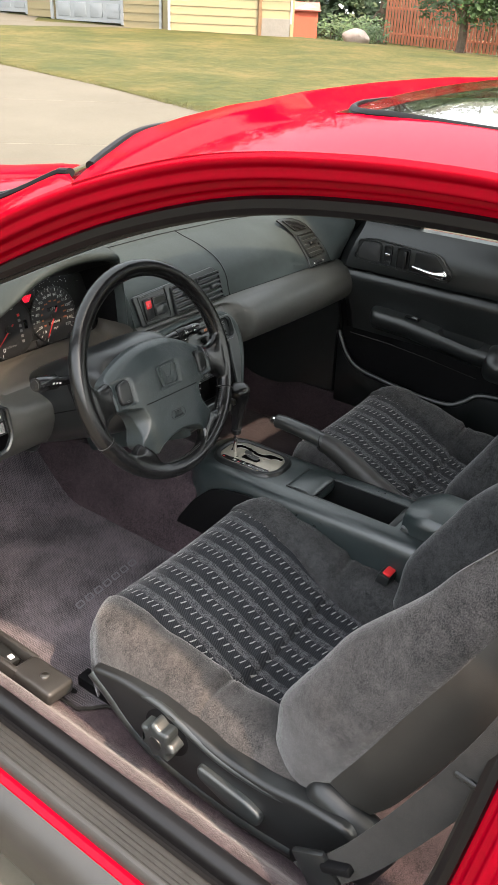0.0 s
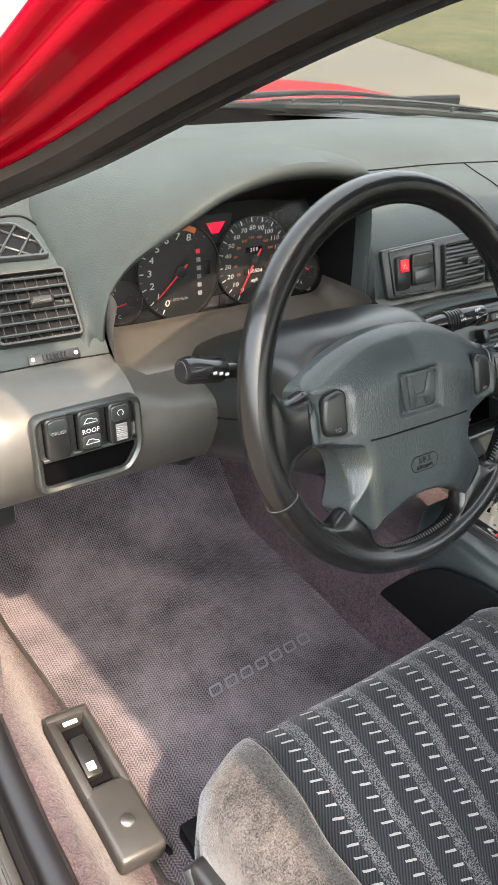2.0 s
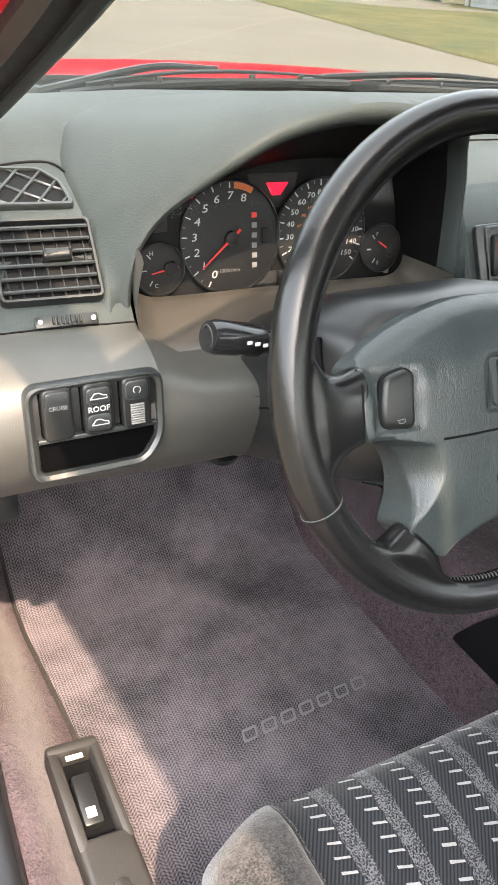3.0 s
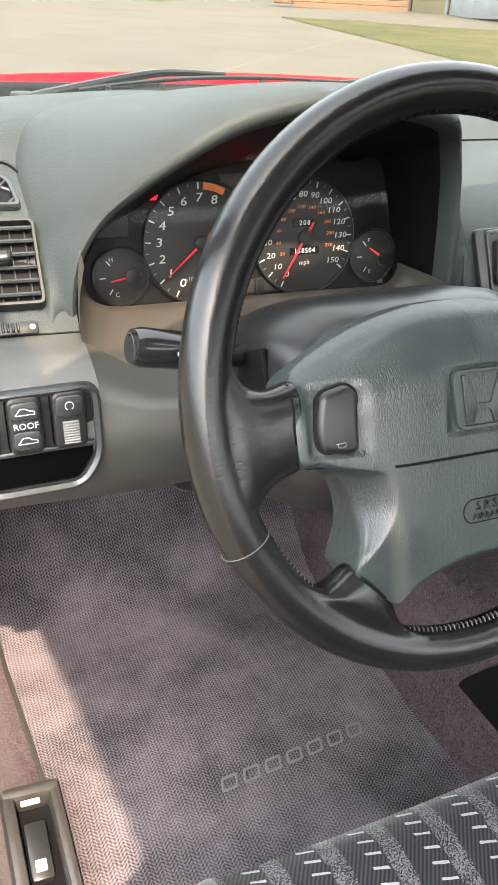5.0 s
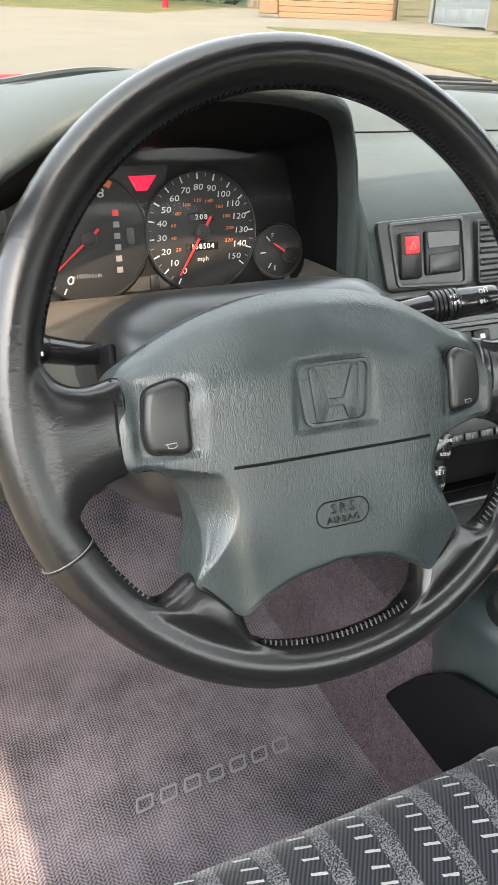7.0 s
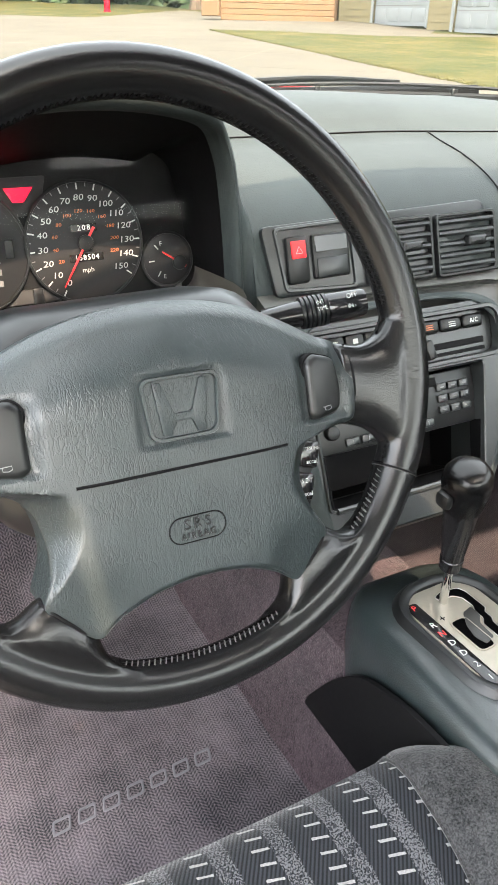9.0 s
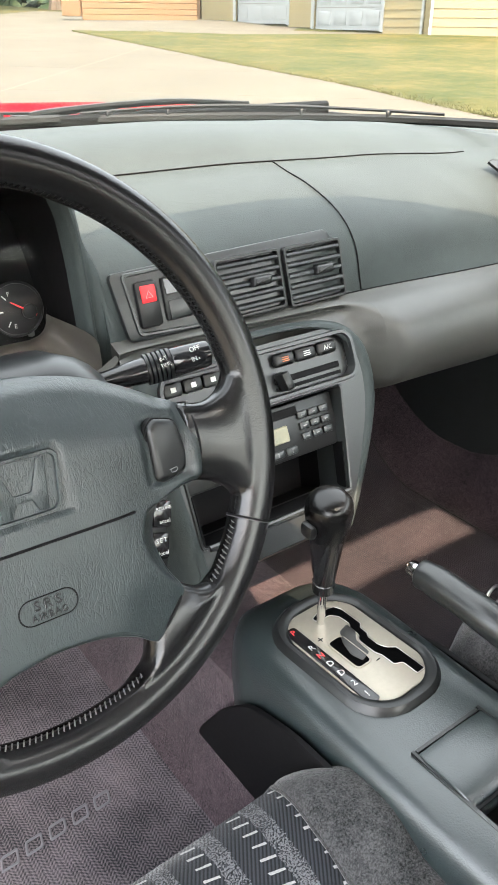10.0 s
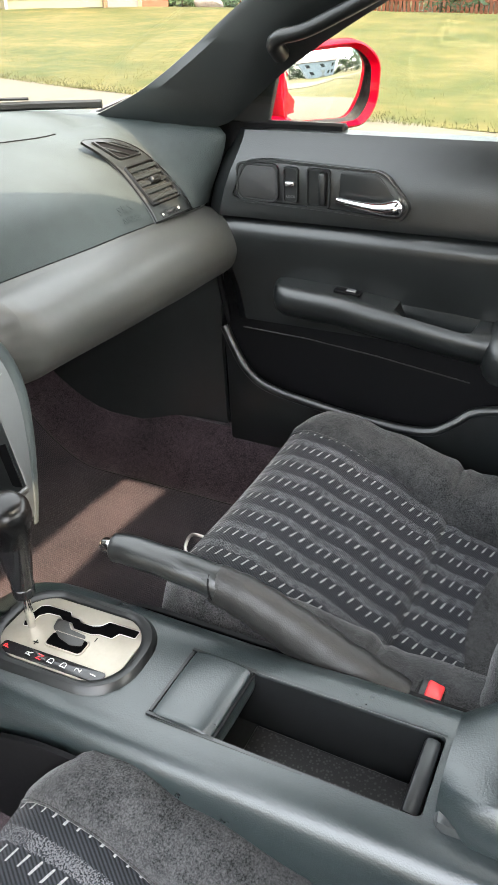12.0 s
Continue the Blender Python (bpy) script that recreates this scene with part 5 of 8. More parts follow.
for k, (dx, word) in enumerate(((-0.034, "CRUISE"), (0.0, "ROOF"), (0.0335, ""))):
    # black sheet as the shade round each rocker
    well = part("switch_gap_shade", plate(rounded(0.0275, 0.0480, 0.006, 4), 0.002, 0.0005, SP @ pose(dx, 0.0160, -0.0050)), M_RECESS_SHADE, sw)
    b = part("switch", plate(rounded(0.0255, 0.0460, 0.0055, 4), 0.0085, 0.0025, SP @ pose(dx, 0.0160, -0.0045), 3), M_BLACK, sw, "black rocker switch")
    if k != 2:
        part("switch_cap", plate(rounded(0.0205, 0.0145, 0.004, 4), 0.0022, 0.0012, SP @ pose(dx, 0.0275 if k else 0.0290, 0.0030), 3), M_DASH_SMOOTH, b)
    if k == 1:
        part("switch_cap", plate(rounded(0.0205, 0.0145, 0.004, 4), 0.0022, 0.0012, SP @ pose(dx, 0.0045, 0.0030), 3), M_DASH_SMOOTH, b)
    if word:
        part("letters", text_bm(word, 0.0050 if k == 0 else 0.0070, SP @ pose(dx, 0.0225 if k == 0 else 0.0160, 0.0042 if k else 0.0053), 0.0001), M_PRINT if k == 0 else M_WHITE, b, smooth=False)
    if k == 1:
        for dy in (0.0275, 0.0045):
            outline_ = soften([(-0.0075, -0.0020), (0.0075, -0.0020), (0.0070, 0.0004), (0.0035, 0.0008), (0.0010, 0.0028), (-0.0035, 0.0028), (-0.0050, 0.0006)], 0.001)
            part("car_mark", tube([SP @ V(dx + x, dy + y, 0.0054) for x, y in outline_], 0.00035, 4, closed=True), M_WHITE, b)
    if k == 2:
        part("switch_cap", plate(rounded(0.0205, 0.0165, 0.004, 4), 0.0022, 0.0012, SP @ pose(dx, 0.0275, 0.0030), 3), M_DASH_SMOOTH, b)
        part("dimmer_wheel", merge(*[rbox((0.0125, 0.0013, 0.003), 0.0004, 1, SP @ pose(dx, -0.0020 + 0.0021 * q, 0.0045)) for q in range(9)]), M_PRINT, b, "ribbed grey dimmer wheel")
        part("lamp_mark", tube([SP @ V(dx + 0.0032 * math.cos(a_), 0.0280 + 0.0032 * math.sin(a_), 0.0054) for a_ in [radians(-60 + 300 * q / 14) for q in range(15)]], 0.00035, 4), M_WHITE, b)

# ---- centre stack ----
stack = thing("center_stack", "arched centre console stack with heater controls and radio", "center stack")
SN = V(0, -0.903, 0.43)
ST = face_m((-0.022, 0.208, 0.739), SN)       # +y runs up the face
outl = spline([(a, b) for a, b in OUT], 4)


def stack_row(grow, d, low=0.0):
    return [ST @ V(p.x * (1 + grow / 0.16), p.y + grow * 0.34 * smoothstep(0.0, 0.09, p.y) + low * smoothstep(-0.10, -0.138, p.y), d) for p in outl]


body = loft([stack_row(-0.0255, -0.0012), stack_row(-0.022, 0.0006), stack_row(-0.014, -0.0002), stack_row(-0.007, -0.004), stack_row(-0.002, -0.010), stack_row(0.0, -0.018), stack_row(0.001, -0.05), stack_row(0.002, -0.10), stack_row(0.0, -0.18), stack_row(0.0, -0.34)])
part("body", body, M_DASH, stack)
part("lower_front", loft([[ST @ V(x * w, y, d) for x in (-0.130, -0.07, 0.0, 0.05, 0.086)] for y, d, w in ((-0.098, -0.001, 0.95), (-0.122, -0.001, 0.95), (-0.133, -0.006, 0.98), (-0.138, -0.016, 1.0), (-0.140, -0.30, 1.0))]), M_DASH_SMOOTH, stack)


def half_width(y, side):
    """Half the face's width at height y of the stack."""
    xs_ = [abs(a.x + (b.x - a.x) * (y - a.y) / ((b.y - a.y) or 1e-9)) for a, b in zip(outl, outl[1:]) if min(a.y, b.y) <= y <= max(a.y, b.y) and (a.x + b.x) * side > 0]
    return (xs_[0] if xs_ else 0.02) * (1 - 0.0215 / 0.16)


# flat face round two openings: heater control, and radio with its tray
bm = bmesh.new()
ys_f = [-0.130, -0.112, -0.098, -0.080, -0.040, 0.0, 0.0195, 0.0265, 0.050, 0.0770, 0.080, 0.0855]
gf = []
for y in ys_f:
    l, r = half_width(min(y, 0.092), -1), half_width(min(y, 0.092), 1)
    edge = 0.136 if y > 0.022 else 0.087 + 0.021 * max(0.0, (y + 0.098) / 0.1175)
    gf.append([bm.verts.new(ST @ V(x, y, -0.0008)) for x in (-l, -0.112, -0.05, 0.0, 0.05, min(edge, r - 0.002), r)])
for i in range(len(ys_f) - 1):
    for j in range(6):
        mid = (ys_f[i] + ys_f[i + 1]) / 2
        if 1 <= j <= 4 and (-0.098 < mid < 0.0195 or 0.0265 < mid < 0.0770):
            continue
        bm.faces.new((gf[i][j], gf[i][j + 1], gf[i + 1][j + 1], gf[i + 1][j]))
part("face", bm, M_DASH_SMOOTH, stack)


# sunk frame of the radio opening
hole_ = soften([(-0.112, -0.098), (0.087, -0.098), (0.108, 0.0195), (-0.112, 0.0195)], 0.006)
part("radio_frame", loft([[ST @ V(x * k, (y + 0.039) * k - 0.039, d) for x, y in hole_] for k, d in ((1.03, -0.0004), (1.022, 0.0016), (1.0, 0.0010), (0.985, -0.004), (0.97, -0.022), (0.965, -0.05))], closed=True), M_DASH_SMOOTH, stack)
hv = part("heater_panel", rbox((0.248, 0.0505, 0.004), 0.002, 1, ST @ pose(0.012, 0.0518, -0.012)), M_DASH_SMOOTH, stack, "heater control panel")
o, i = rounded(0.258, 0.058, 0.017, 5), rounded(0.246, 0.0475, 0.013, 5)
part("heater_frame", band(o, i, 0.013, 0.002, ST @ pose(0.012, 0.0518, -0.010)), M_DASH_SMOOTH, stack)
for k in range(4):
    b = part("mode_button", rbox((0.0225, 0.0145, 0.008), 0.003, 2, ST @ pose(-0.098 + 0.0238 * k, 0.0644, -0.006)), M_BLACK, stack, "black air mode button")
    part("mark", rbox((0.006, 0.005, 0.0006), 0.0002, 1, ST @ pose(-0.098 + 0.0238 * k, 0.0644, -0.0018)), M_WHITE, b)
for k, word in enumerate(("", "", "A/C")):
    x = 0.044 + 0.0305 * k
    b = part("fan_button", rbox((0.0285, 0.0150, 0.009), 0.0060, 3, ST @ pose(x, 0.0644, -0.006)), M_BLACK, stack, "black oval button")
    if word:
        part("letters", text_bm(word, 0.0074, ST @ pose(x, 0.0644, -0.0012), 0.0001), M_WHITE, b, smooth=False)
    else:
        part("mark", merge(*[rbox((0.0095, 0.0009, 0.0006), 0.0002, 1, ST @ pose(x, 0.0644 + 0.0022 * (q - 1), -0.0012)) for q in range(3)]), M_ORANGE if k == 0 else M_WHITE, b)
for x0, x1, mats in ((-0.106, -0.010, (M_BLUEPRINT, M_REDPRINT)), (0.028, 0.122, (M_DEEP, M_DEEP))):
    part("slider_slot", rbox((x1 - x0, 0.007, 0.003), 0.001, 1, ST @ pose((x0 + x1) / 2, 0.0425, -0.010)), M_DEEP, stack)
    for q, mt in enumerate(mats):
        w = (x1 - x0) / 2
        part("scale_stripe", rbox((w, 0.004, 0.0006), 0, 1, ST @ pose(x0 + w * (q + 0.5), 0.0335, -0.0096)), mt, stack)
for x in (-0.092, 0.036):
    part("slider_knob", rbox((0.011, 0.021, 0.018), 0.003, 2, ST @ pose(x, 0.041, -0.002, 0, 0, 14)), M_BLACK, stack, "black heater slider knob")
# radio and tray
rd = thing("car_radio", "black car radio with a small pale display", "radio")
part("radio_body", rbox((0.208, 0.060, 0.05), 0.002, 2, ST @ pose(-0.003, -0.0145, -0.037)), M_BLACK, rd)
part("cassette_slot", rbox((0.118, 0.010, 0.002), 0.001, 1, ST @ pose(-0.010, 0.0065, -0.0115)), M_DEEP, rd)
part("display", rbox((0.034, 0.018, 0.002), 0.001, 1, ST @ pose(0.014, -0.0155, -0.0112)), M_LCD, rd, "pale radio display")
for r in range(3):
    for c in range(3):
        rb_ = part("radio_button", rbox((0.0135, 0.0085, 0.004), 0.0015, 2, ST @ pose(0.054 + 0.0155 * c, -0.0005 - 0.0122 * r, -0.011)), M_DASH_SMOOTH, rd)
        part("mark", rbox((0.005, 0.0012, 0.0004), 0, 1, ST @ pose(0.054 + 0.0155 * c, -0.0005 - 0.0122 * r, -0.0088)), M_PRINT, rb_)
for c in range(6):
    rb_ = part("preset_button", rbox((0.0165, 0.0085, 0.004), 0.0015, 2, ST @ pose(-0.068 + 0.0195 * c, -0.0355, -0.011)), M_DASH_SMOOTH, rd)
    part("mark", rbox((0.0012, 0.0040, 0.0004), 0, 1, ST @ pose(-0.068 + 0.0195 * c, -0.0355, -0.0088)), M_PRINT, rb_)
for dy in (-0.004, -0.022):
    part("radio_knob", disc(0.0075, 0.010, 20, 0.002, ST @ pose(-0.092, dy, -0.008)), M_BLACK, rd)
part("tray_box", merge(rbox((0.200, 0.002, 0.09), 0, 1, ST @ pose(-0.008, -0.097, -0.046)), rbox((0.210, 0.058, 0.002), 0, 1, ST @ pose(-0.006, -0.072, -0.09)),
                      rbox((0.002, 0.058, 0.09), 0, 1, ST @ pose(-0.109, -0.072, -0.046)), rbox((0.002, 0.058, 0.09), 0, 1, ST @ pose(0.090, -0.072, -0.048, 0, 0, -10))), M_DEEP, stack, "open black storage tray")
part("tray_lip", tube([ST @ V(-0.106, -0.099, 0.001), ST @ V(-0.02, -0.100, 0.002), ST @ V(0.087, -0.099, 0.001)], 0.0035, 8), M_DASH_SMOOTH, stack)

# ---- steering wheel ----
wheel = thing("steering_wheel", "black leather steering wheel with four spokes, top grip polished by use", "steering wheel")
CM = face_m((-0.354, 0.038, 0.882), (0, -math.cos(radians(25)), math.sin(radians(25))))       # the column's frame
WM = face_m((-0.3535, 0.0427, 0.8779), (0.0222, -0.9358, 0.3520)) @ pose(0, 0, 0, 0, 0, -2.0)   # the wheel, turned a touch


def wp(u, v, d=0.0):
    return WM @ V(u, v, d)


RIM_R, RIM_T = 0.1832, 0.0152
rows = []
for k in range(121):
    a = 2 * math.pi * k / 120
    er, en = WM.to_3x3() @ V(math.cos(a), math.sin(a), 0), WM.to_3x3() @ V(0, 0, 1)
    deg = math.degrees(a) % 360
    low = 1.0 + 0.04 * (math.exp(-((deg - 203) / 12) ** 2) + math.exp(-((deg - 337) / 12) ** 2))
    ring = []
    for j in range(22):
        b = 2 * math.pi * j / 22
        # a soft ridge runs round the front of the grip
        r = RIM_T * low * (1.0 + 0.025 * math.cos(3 * (b - 0.9)))
        ring.append(wp(RIM_R * math.cos(a), RIM_R * math.sin(a)) + er * math.cos(b) * r + en * math.sin(b) * r * 1.02)
    rows.append(ring)
SKIN = [loft(rows, closed=True)]
# leather seams where the grip changes
for deg in (206.4, 333.4):
    a = radians(deg)
    c = wp(RIM_R * math.cos(a), RIM_R * math.sin(a))
    er, en = WM.to_3x3() @ V(math.cos(a), math.sin(a), 0), WM.to_3x3() @ V(0, 0, 1)
    part("seam", tube([c + (er * math.cos(b) + en * math.sin(b)) * RIM_T * 1.045 for b in [2 * math.pi * j / 24 for j in range(24)]], 0.0008, 5, closed=True), M_DEEP, wheel)
    # thin grey ring drawn as the pale highlight along the seam
    part("seam_highlight", tube([c + (er * math.cos(b) + en * math.sin(b)) * RIM_T * 1.052 - (WM.to_3x3() @ V(-math.sin(a), math.cos(a), 0)) * 0.0011 for b in [2 * math.pi * j / 24 for j in range(24)]], 0.0004, 4, closed=True), M_STITCH, wheel)
# stitching along the inner side of the rim: a sunk join with slanting threads
for lo, hi, mat_s in ((208, 232, M_STITCH), (251, 289, M_STITCH), (309, 332, M_STITCH), (12, 168, M_DEEP), (334, 352, M_DEEP), (188, 205, M_STITCH)):
    q = RIM_R - RIM_T * 0.985
    st = []
    n = int((hi - lo) / 1.25)
    for k in range(n):
        a = radians(lo + (hi - lo) * (k + 0.5) / n)
        b = a + radians(0.75)
        st.append(tube([wp((q + 0.0012) * math.cos(a), (q + 0.0012) * math.sin(a), 0.0062), wp((q - 0.0004) * math.cos((a + b) / 2), (q - 0.0004) * math.sin((a + b) / 2), 0.0036), wp((q - 0.0002) * math.cos(b), (q - 0.0002) * math.sin(b), 0.0006)], 0.00065, 4))
    tagged(part("stitching", merge(*st), mat_s, wheel, "slanting hand stitching"), kind="stuff")
    join = [wp((q - 0.0001) * math.cos(a), (q - 0.0001) * math.sin(a), 0.0030) for a in [radians(lo + (hi - lo) * k / 30) for k in range(31)]]
    part("join_line", tube(join, 0.0007, 5), M_DEEP, wheel)


def spoke(near, far, half, mid, n=6):
    """A leather spoke between two edge lines in the wheel's plane, flaring into the rim; half: half thicknesses, mid: depths."""
    a = spline([V(*p, 0) for p in near], n)
    b = spline([V(*p, 0) for p in far], n)
    h = spline([V(x, y, 0) for x, y in zip(half, mid)], n)
    rows = []
    for p, q, t in zip(a, b, h):
        c, w = (p + q) / 2, (p - q) / 2
        ring = []
        for j in range(24):
            g = 2 * math.pi * j / 24
            cx_, sz_ = math.cos(g), math.sin(g)
            k = abs(cx_) ** 0.75 * (1 if cx_ > 0 else -1)          # a flat-faced oval
            ring.append(WM @ (c + w * k + V(0, 0, t.y + t.x * abs(sz_) ** 0.65 * (1 if sz_ > 0 else -1))))
        rows.append(ring)
    SKIN.append(loft(rows, closed=True, caps=True))


for sx in (-1, 1):
    spoke([(sx * u, v) for u, v in ((0.124, 0.0135), (0.131, 0.0122), (0.140, 0.0100), (0.150, 0.0105), (0.160, 0.0160), (0.1680, 0.0290), (0.1755, 0.0450), (0.1840, 0.0500))],
          [(sx * u, v) for u, v in ((0.124, -0.0430), (0.132, -0.0450), (0.141, -0.0480), (0.150, -0.0540), (0.1575, -0.0640), (0.1615, -0.0770), (0.1630, -0.0920), (0.1690, -0.0890))],
          [0.0145, 0.0142, 0.0140, 0.0138, 0.0136, 0.0134, 0.0130, 0.0120], [-0.0065, -0.006, -0.005, -0.0035, -0.0015, 0.0, 0.0, 0.0])
    spoke([(sx * u, v) for u, v in ((0.0840, -0.1060), (0.0962, -0.1078), (0.1040, -0.1120), (0.1115, -0.1160), (0.1210, -0.1165), (0.1340, -0.1090), (0.1490, -0.1000), (0.1620, -0.1010))],
          [(sx * u, v) for u, v in ((0.0680, -0.1210), (0.0655, -0.1372), (0.0638, -0.1450), (0.0610, -0.1520), (0.0550, -0.1590), (0.0430, -0.1660), (0.0290, -0.1760), (0.0450, -0.1860))],
          [0.0060, 0.0125, 0.0142, 0.0144, 0.0142, 0.0136, 0.0126, 0.0112], [-0.003, -0.0015, -0.001, -0.0005, 0.0, 0.0, 0.0, 0.0])

skin = part("rim", merge(*SKIN), M_LEATHER, wheel, "black leather rim and spokes with worn shine")
fuse = skin.modifiers.new("fuse", 'REMESH')
fuse.mode, fuse.voxel_size, fuse.use_smooth_shade = 'VOXEL', 0.0017, True
blend = skin.modifiers.new("blend", 'SMOOTH')
blend.factor, blend.iterations = 0.5, 14

# airbag pad: a domed cover with wings for the horn buttons and two limbs down to the lower spokes
HALF = [(0.0, 0.0540), (0.030, 0.0520), (0.062, 0.0450), (0.090, 0.0340), (0.115, 0.0205), (0.1270, 0.0125), (0.1300, 0.0050), (0.1300, -0.0200), (0.1285, -0.0350), (0.1240, -0.0405), (0.112, -0.0420), (0.099, -0.0490), (0.0900, -0.0610),
        (0.0865, -0.0780), (0.0885, -0.0940), (0.0945, -0.1080), (0.0930, -0.1150), (0.0820, -0.1260), (0.0705, -0.1350), (0.0640, -0.1350), (0.0530, -0.1275), (0.035, -0.1195), (0.015, -0.1160), (0.0, -0.1150)]
half = spline(HALF, 5)
outline = [(p.x, p.y) for p in half] + [(-p.x, p.y) for p in reversed(half[1:-1])]
OUT_NP = np.array(outline)
BADGE_C = (0.0, -0.0095)


def ease(a, b, x):
    t = np.clip((x - a) / (b - a), 0, 1)
    return t * t * (3 - 2 * t)


def pad_depths(u, v):
    """Height of the pad over the rim's plane at arrays u and v."""
    u, v = np.atleast_1d(np.asarray(u, float)), np.atleast_1d(np.asarray(v, float))
    au = np.abs(u)
    d = 0.0215 - 0.0115 * ease(0.045, 0.128, au) - 0.024 * ease(0.010, 0.066, v + 0.22 * au) - 0.0055 * ease(0.085, 0.135, -v) * ease(0.035, 0.065, au)
    far = np.full(len(u), 1e9)
    for x, y in outline:
        far = np.minimum(far, (u - x) ** 2 + (v - y) ** 2)
    far = np.sqrt(far)
    limb = ease(0.050, 0.066, au) * ease(-0.040, -0.050, v) * (1 - ease(-0.066, -0.106, v))
    foot = ease(-0.096, -0.112, v) * (1 - ease(0.060, 0.050, au))
    top = ease(-0.005, 0.012, v)
    width = 0.0050 + 0.0140 * limb + 0.0060 * top - 0.0015 * foot
    end = ease(-0.092, -0.108, v) * ease(0.056, 0.066, au)           # flush with the lower spokes
    end = np.maximum(end, ease(0.117, 0.126, au) * ease(-0.044, -0.036, v))
    drop = (0.0065 + 0.0130 * limb + 0.0040 * top - 0.0025 * foot) * (1 - 0.8 * end)
    d = d - drop * np.clip(1 - far / width, 0, 1) ** (1.7 - 0.5 * limb)
    # sunk fields round the horn buttons and the badge
    fx = np.maximum(np.abs(au - 0.1030) - 0.0160, 0) / 0.0055
    fy = np.maximum(np.abs(v + 0.0125) - 0.0190, 0) / 0.0055
    d = d - 0.0030 * (1 - ease(0.0, 1.0, np.hypot(fx, fy)))
    bx = np.maximum(au - 0.0255, 0) / 0.0050
    by = np.maximum(np.abs(v - BADGE_C[1]) - 0.0185, 0) / 0.0050
    return d - 0.0022 * (1 - ease(0.0, 1.0, np.hypot(bx, by)))


def pad_depth(u, v):
    return float(pad_depths(u, v)[0])


cen = np.array((0.0, -0.030))
steps = [0.0, 0.006, 0.012, 0.02, 0.03, 0.042, 0.055, 0.07, 0.085, 0.10] + [0.10 + 0.87 * k / 44 for k in range(1, 45)]
rings = [[wp(x, y, -0.030) for x, y in outline], [wp(x, y, float(q) - 0.004) for (x, y), q in zip(outline, pad_depths(OUT_NP[:, 0], OUT_NP[:, 1]))]]
for s_ in steps:
    ring = OUT_NP + (cen - OUT_NP) * s_
    rings.append([wp(x, y, float(q)) for (x, y), q in zip(ring, pad_depths(ring[:, 0], ring[:, 1]))])
pad = part("airbag_pad", loft(rings, closed=True, caps=True), M_HUB, wheel, "grained grey-black airbag pad")
part("pad_line", tube([wp(-0.0690 + 0.1365 * k / 24, -0.0447, pad_depth(-0.0690 + 0.1365 * k / 24, -0.0447) + 0.0001) for k in range(25)], 0.0010, 6), M_DEEP, pad)
# shell of the wheel's hub behind the pad
part("hub_shell", loft([[wp(x * k, -0.03 + (y + 0.03) * k, d) for x, y in outline[::2]] for k, d in ((0.985, -0.014), (0.965, -0.034), (0.80, -0.046), (0.5, -0.050))], closed=True, caps=True), M_BLACK, wheel, "black plastic hub shell")
for sx in (-1, 1):
    a, b = Vector((sx * 0.0965, -0.1085)), Vector((sx * 0.0685, -0.1375))
    lim = [a + (b - a) * k / 10 for k in range(11)]
    part("limb_seam", tube([wp(p.x, p.y, 0.0122 - 0.008 * abs(k / 5 - 1) ** 4) for k, p in enumerate(lim)], 0.0010, 6), M_DEEP, wheel)
    part("wing_join", tube([wp(sx * (0.1310 - 0.001 * abs(k - 3) / 3), 0.011 - 0.0085 * k * 0.98, 0.0076 - 0.008 * abs(k / 3 - 1) ** 3) for k in range(7)], 0.0012, 6), M_DEEP, wheel, "dark join beside the pad's wing")
    bo = soften([(sx * 0.0892, 0.0040), (sx * 0.0960, 0.0092), (sx * 0.1140, 0.0046), (sx * 0.1172, -0.018), (sx * 0.1150, -0.0310), (sx * 0.0955, -0.0347), (sx * 0.0892, -0.0315)], 0.0065)
    c = (sx * 0.103, -0.0125)
    big = [(c[0] + (x - c[0]) * 1.085, c[1] + (y - c[1]) * 1.05) for x, y in bo]
    if sx > 0:
        bo, big = bo[::-1], big[::-1]
    zb = pad_depth(sx * 0.103, -0.0125)
    part("button_well", plate(big, 0.004, 0.0006, WM @ pose(sx * 0.103, 0, zb - 0.0036, 0, sx * 7, 0) @ pose(-sx * 0.103, 0, 0)), M_DEEP, wheel)
    b_ = part("horn_button", plate(bo, 0.010, 0.0045, WM @ pose(sx * 0.103, 0, zb - 0.0050, 0, sx * 7, 0) @ pose(-sx * 0.103, 0, 0), 4), M_BLACK, wheel, "black horn button")
    hm = WM @ pose(sx * 0.1035, -0.0270, zb + 0.0052, 0, sx * 7, 0)
    part("horn_mark", tube([hm @ V(x, y, 0) for x, y in ((-0.0032, 0.0007), (0.0030, 0.0012), (0.0034, -0.0008), (0.0012, -0.0018), (-0.0018, -0.0014), (-0.0020, 0.0005))], 0.00028, 5), M_PRINT, b_)
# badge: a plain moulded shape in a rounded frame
bo = soften([(-0.0262, 0.0195), (0.0262, 0.0195), (0.0222, -0.0188), (-0.0222, -0.0188)], 0.0075, 6)
bi = [(x * 0.900, y * 0.880) for x, y in bo]
bm_ = WM @ pose(BADGE_C[0], BADGE_C[1], pad_depth(0.0, BADGE_C[1]) - 0.0002)
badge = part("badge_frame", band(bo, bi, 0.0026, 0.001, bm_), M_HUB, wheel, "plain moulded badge")
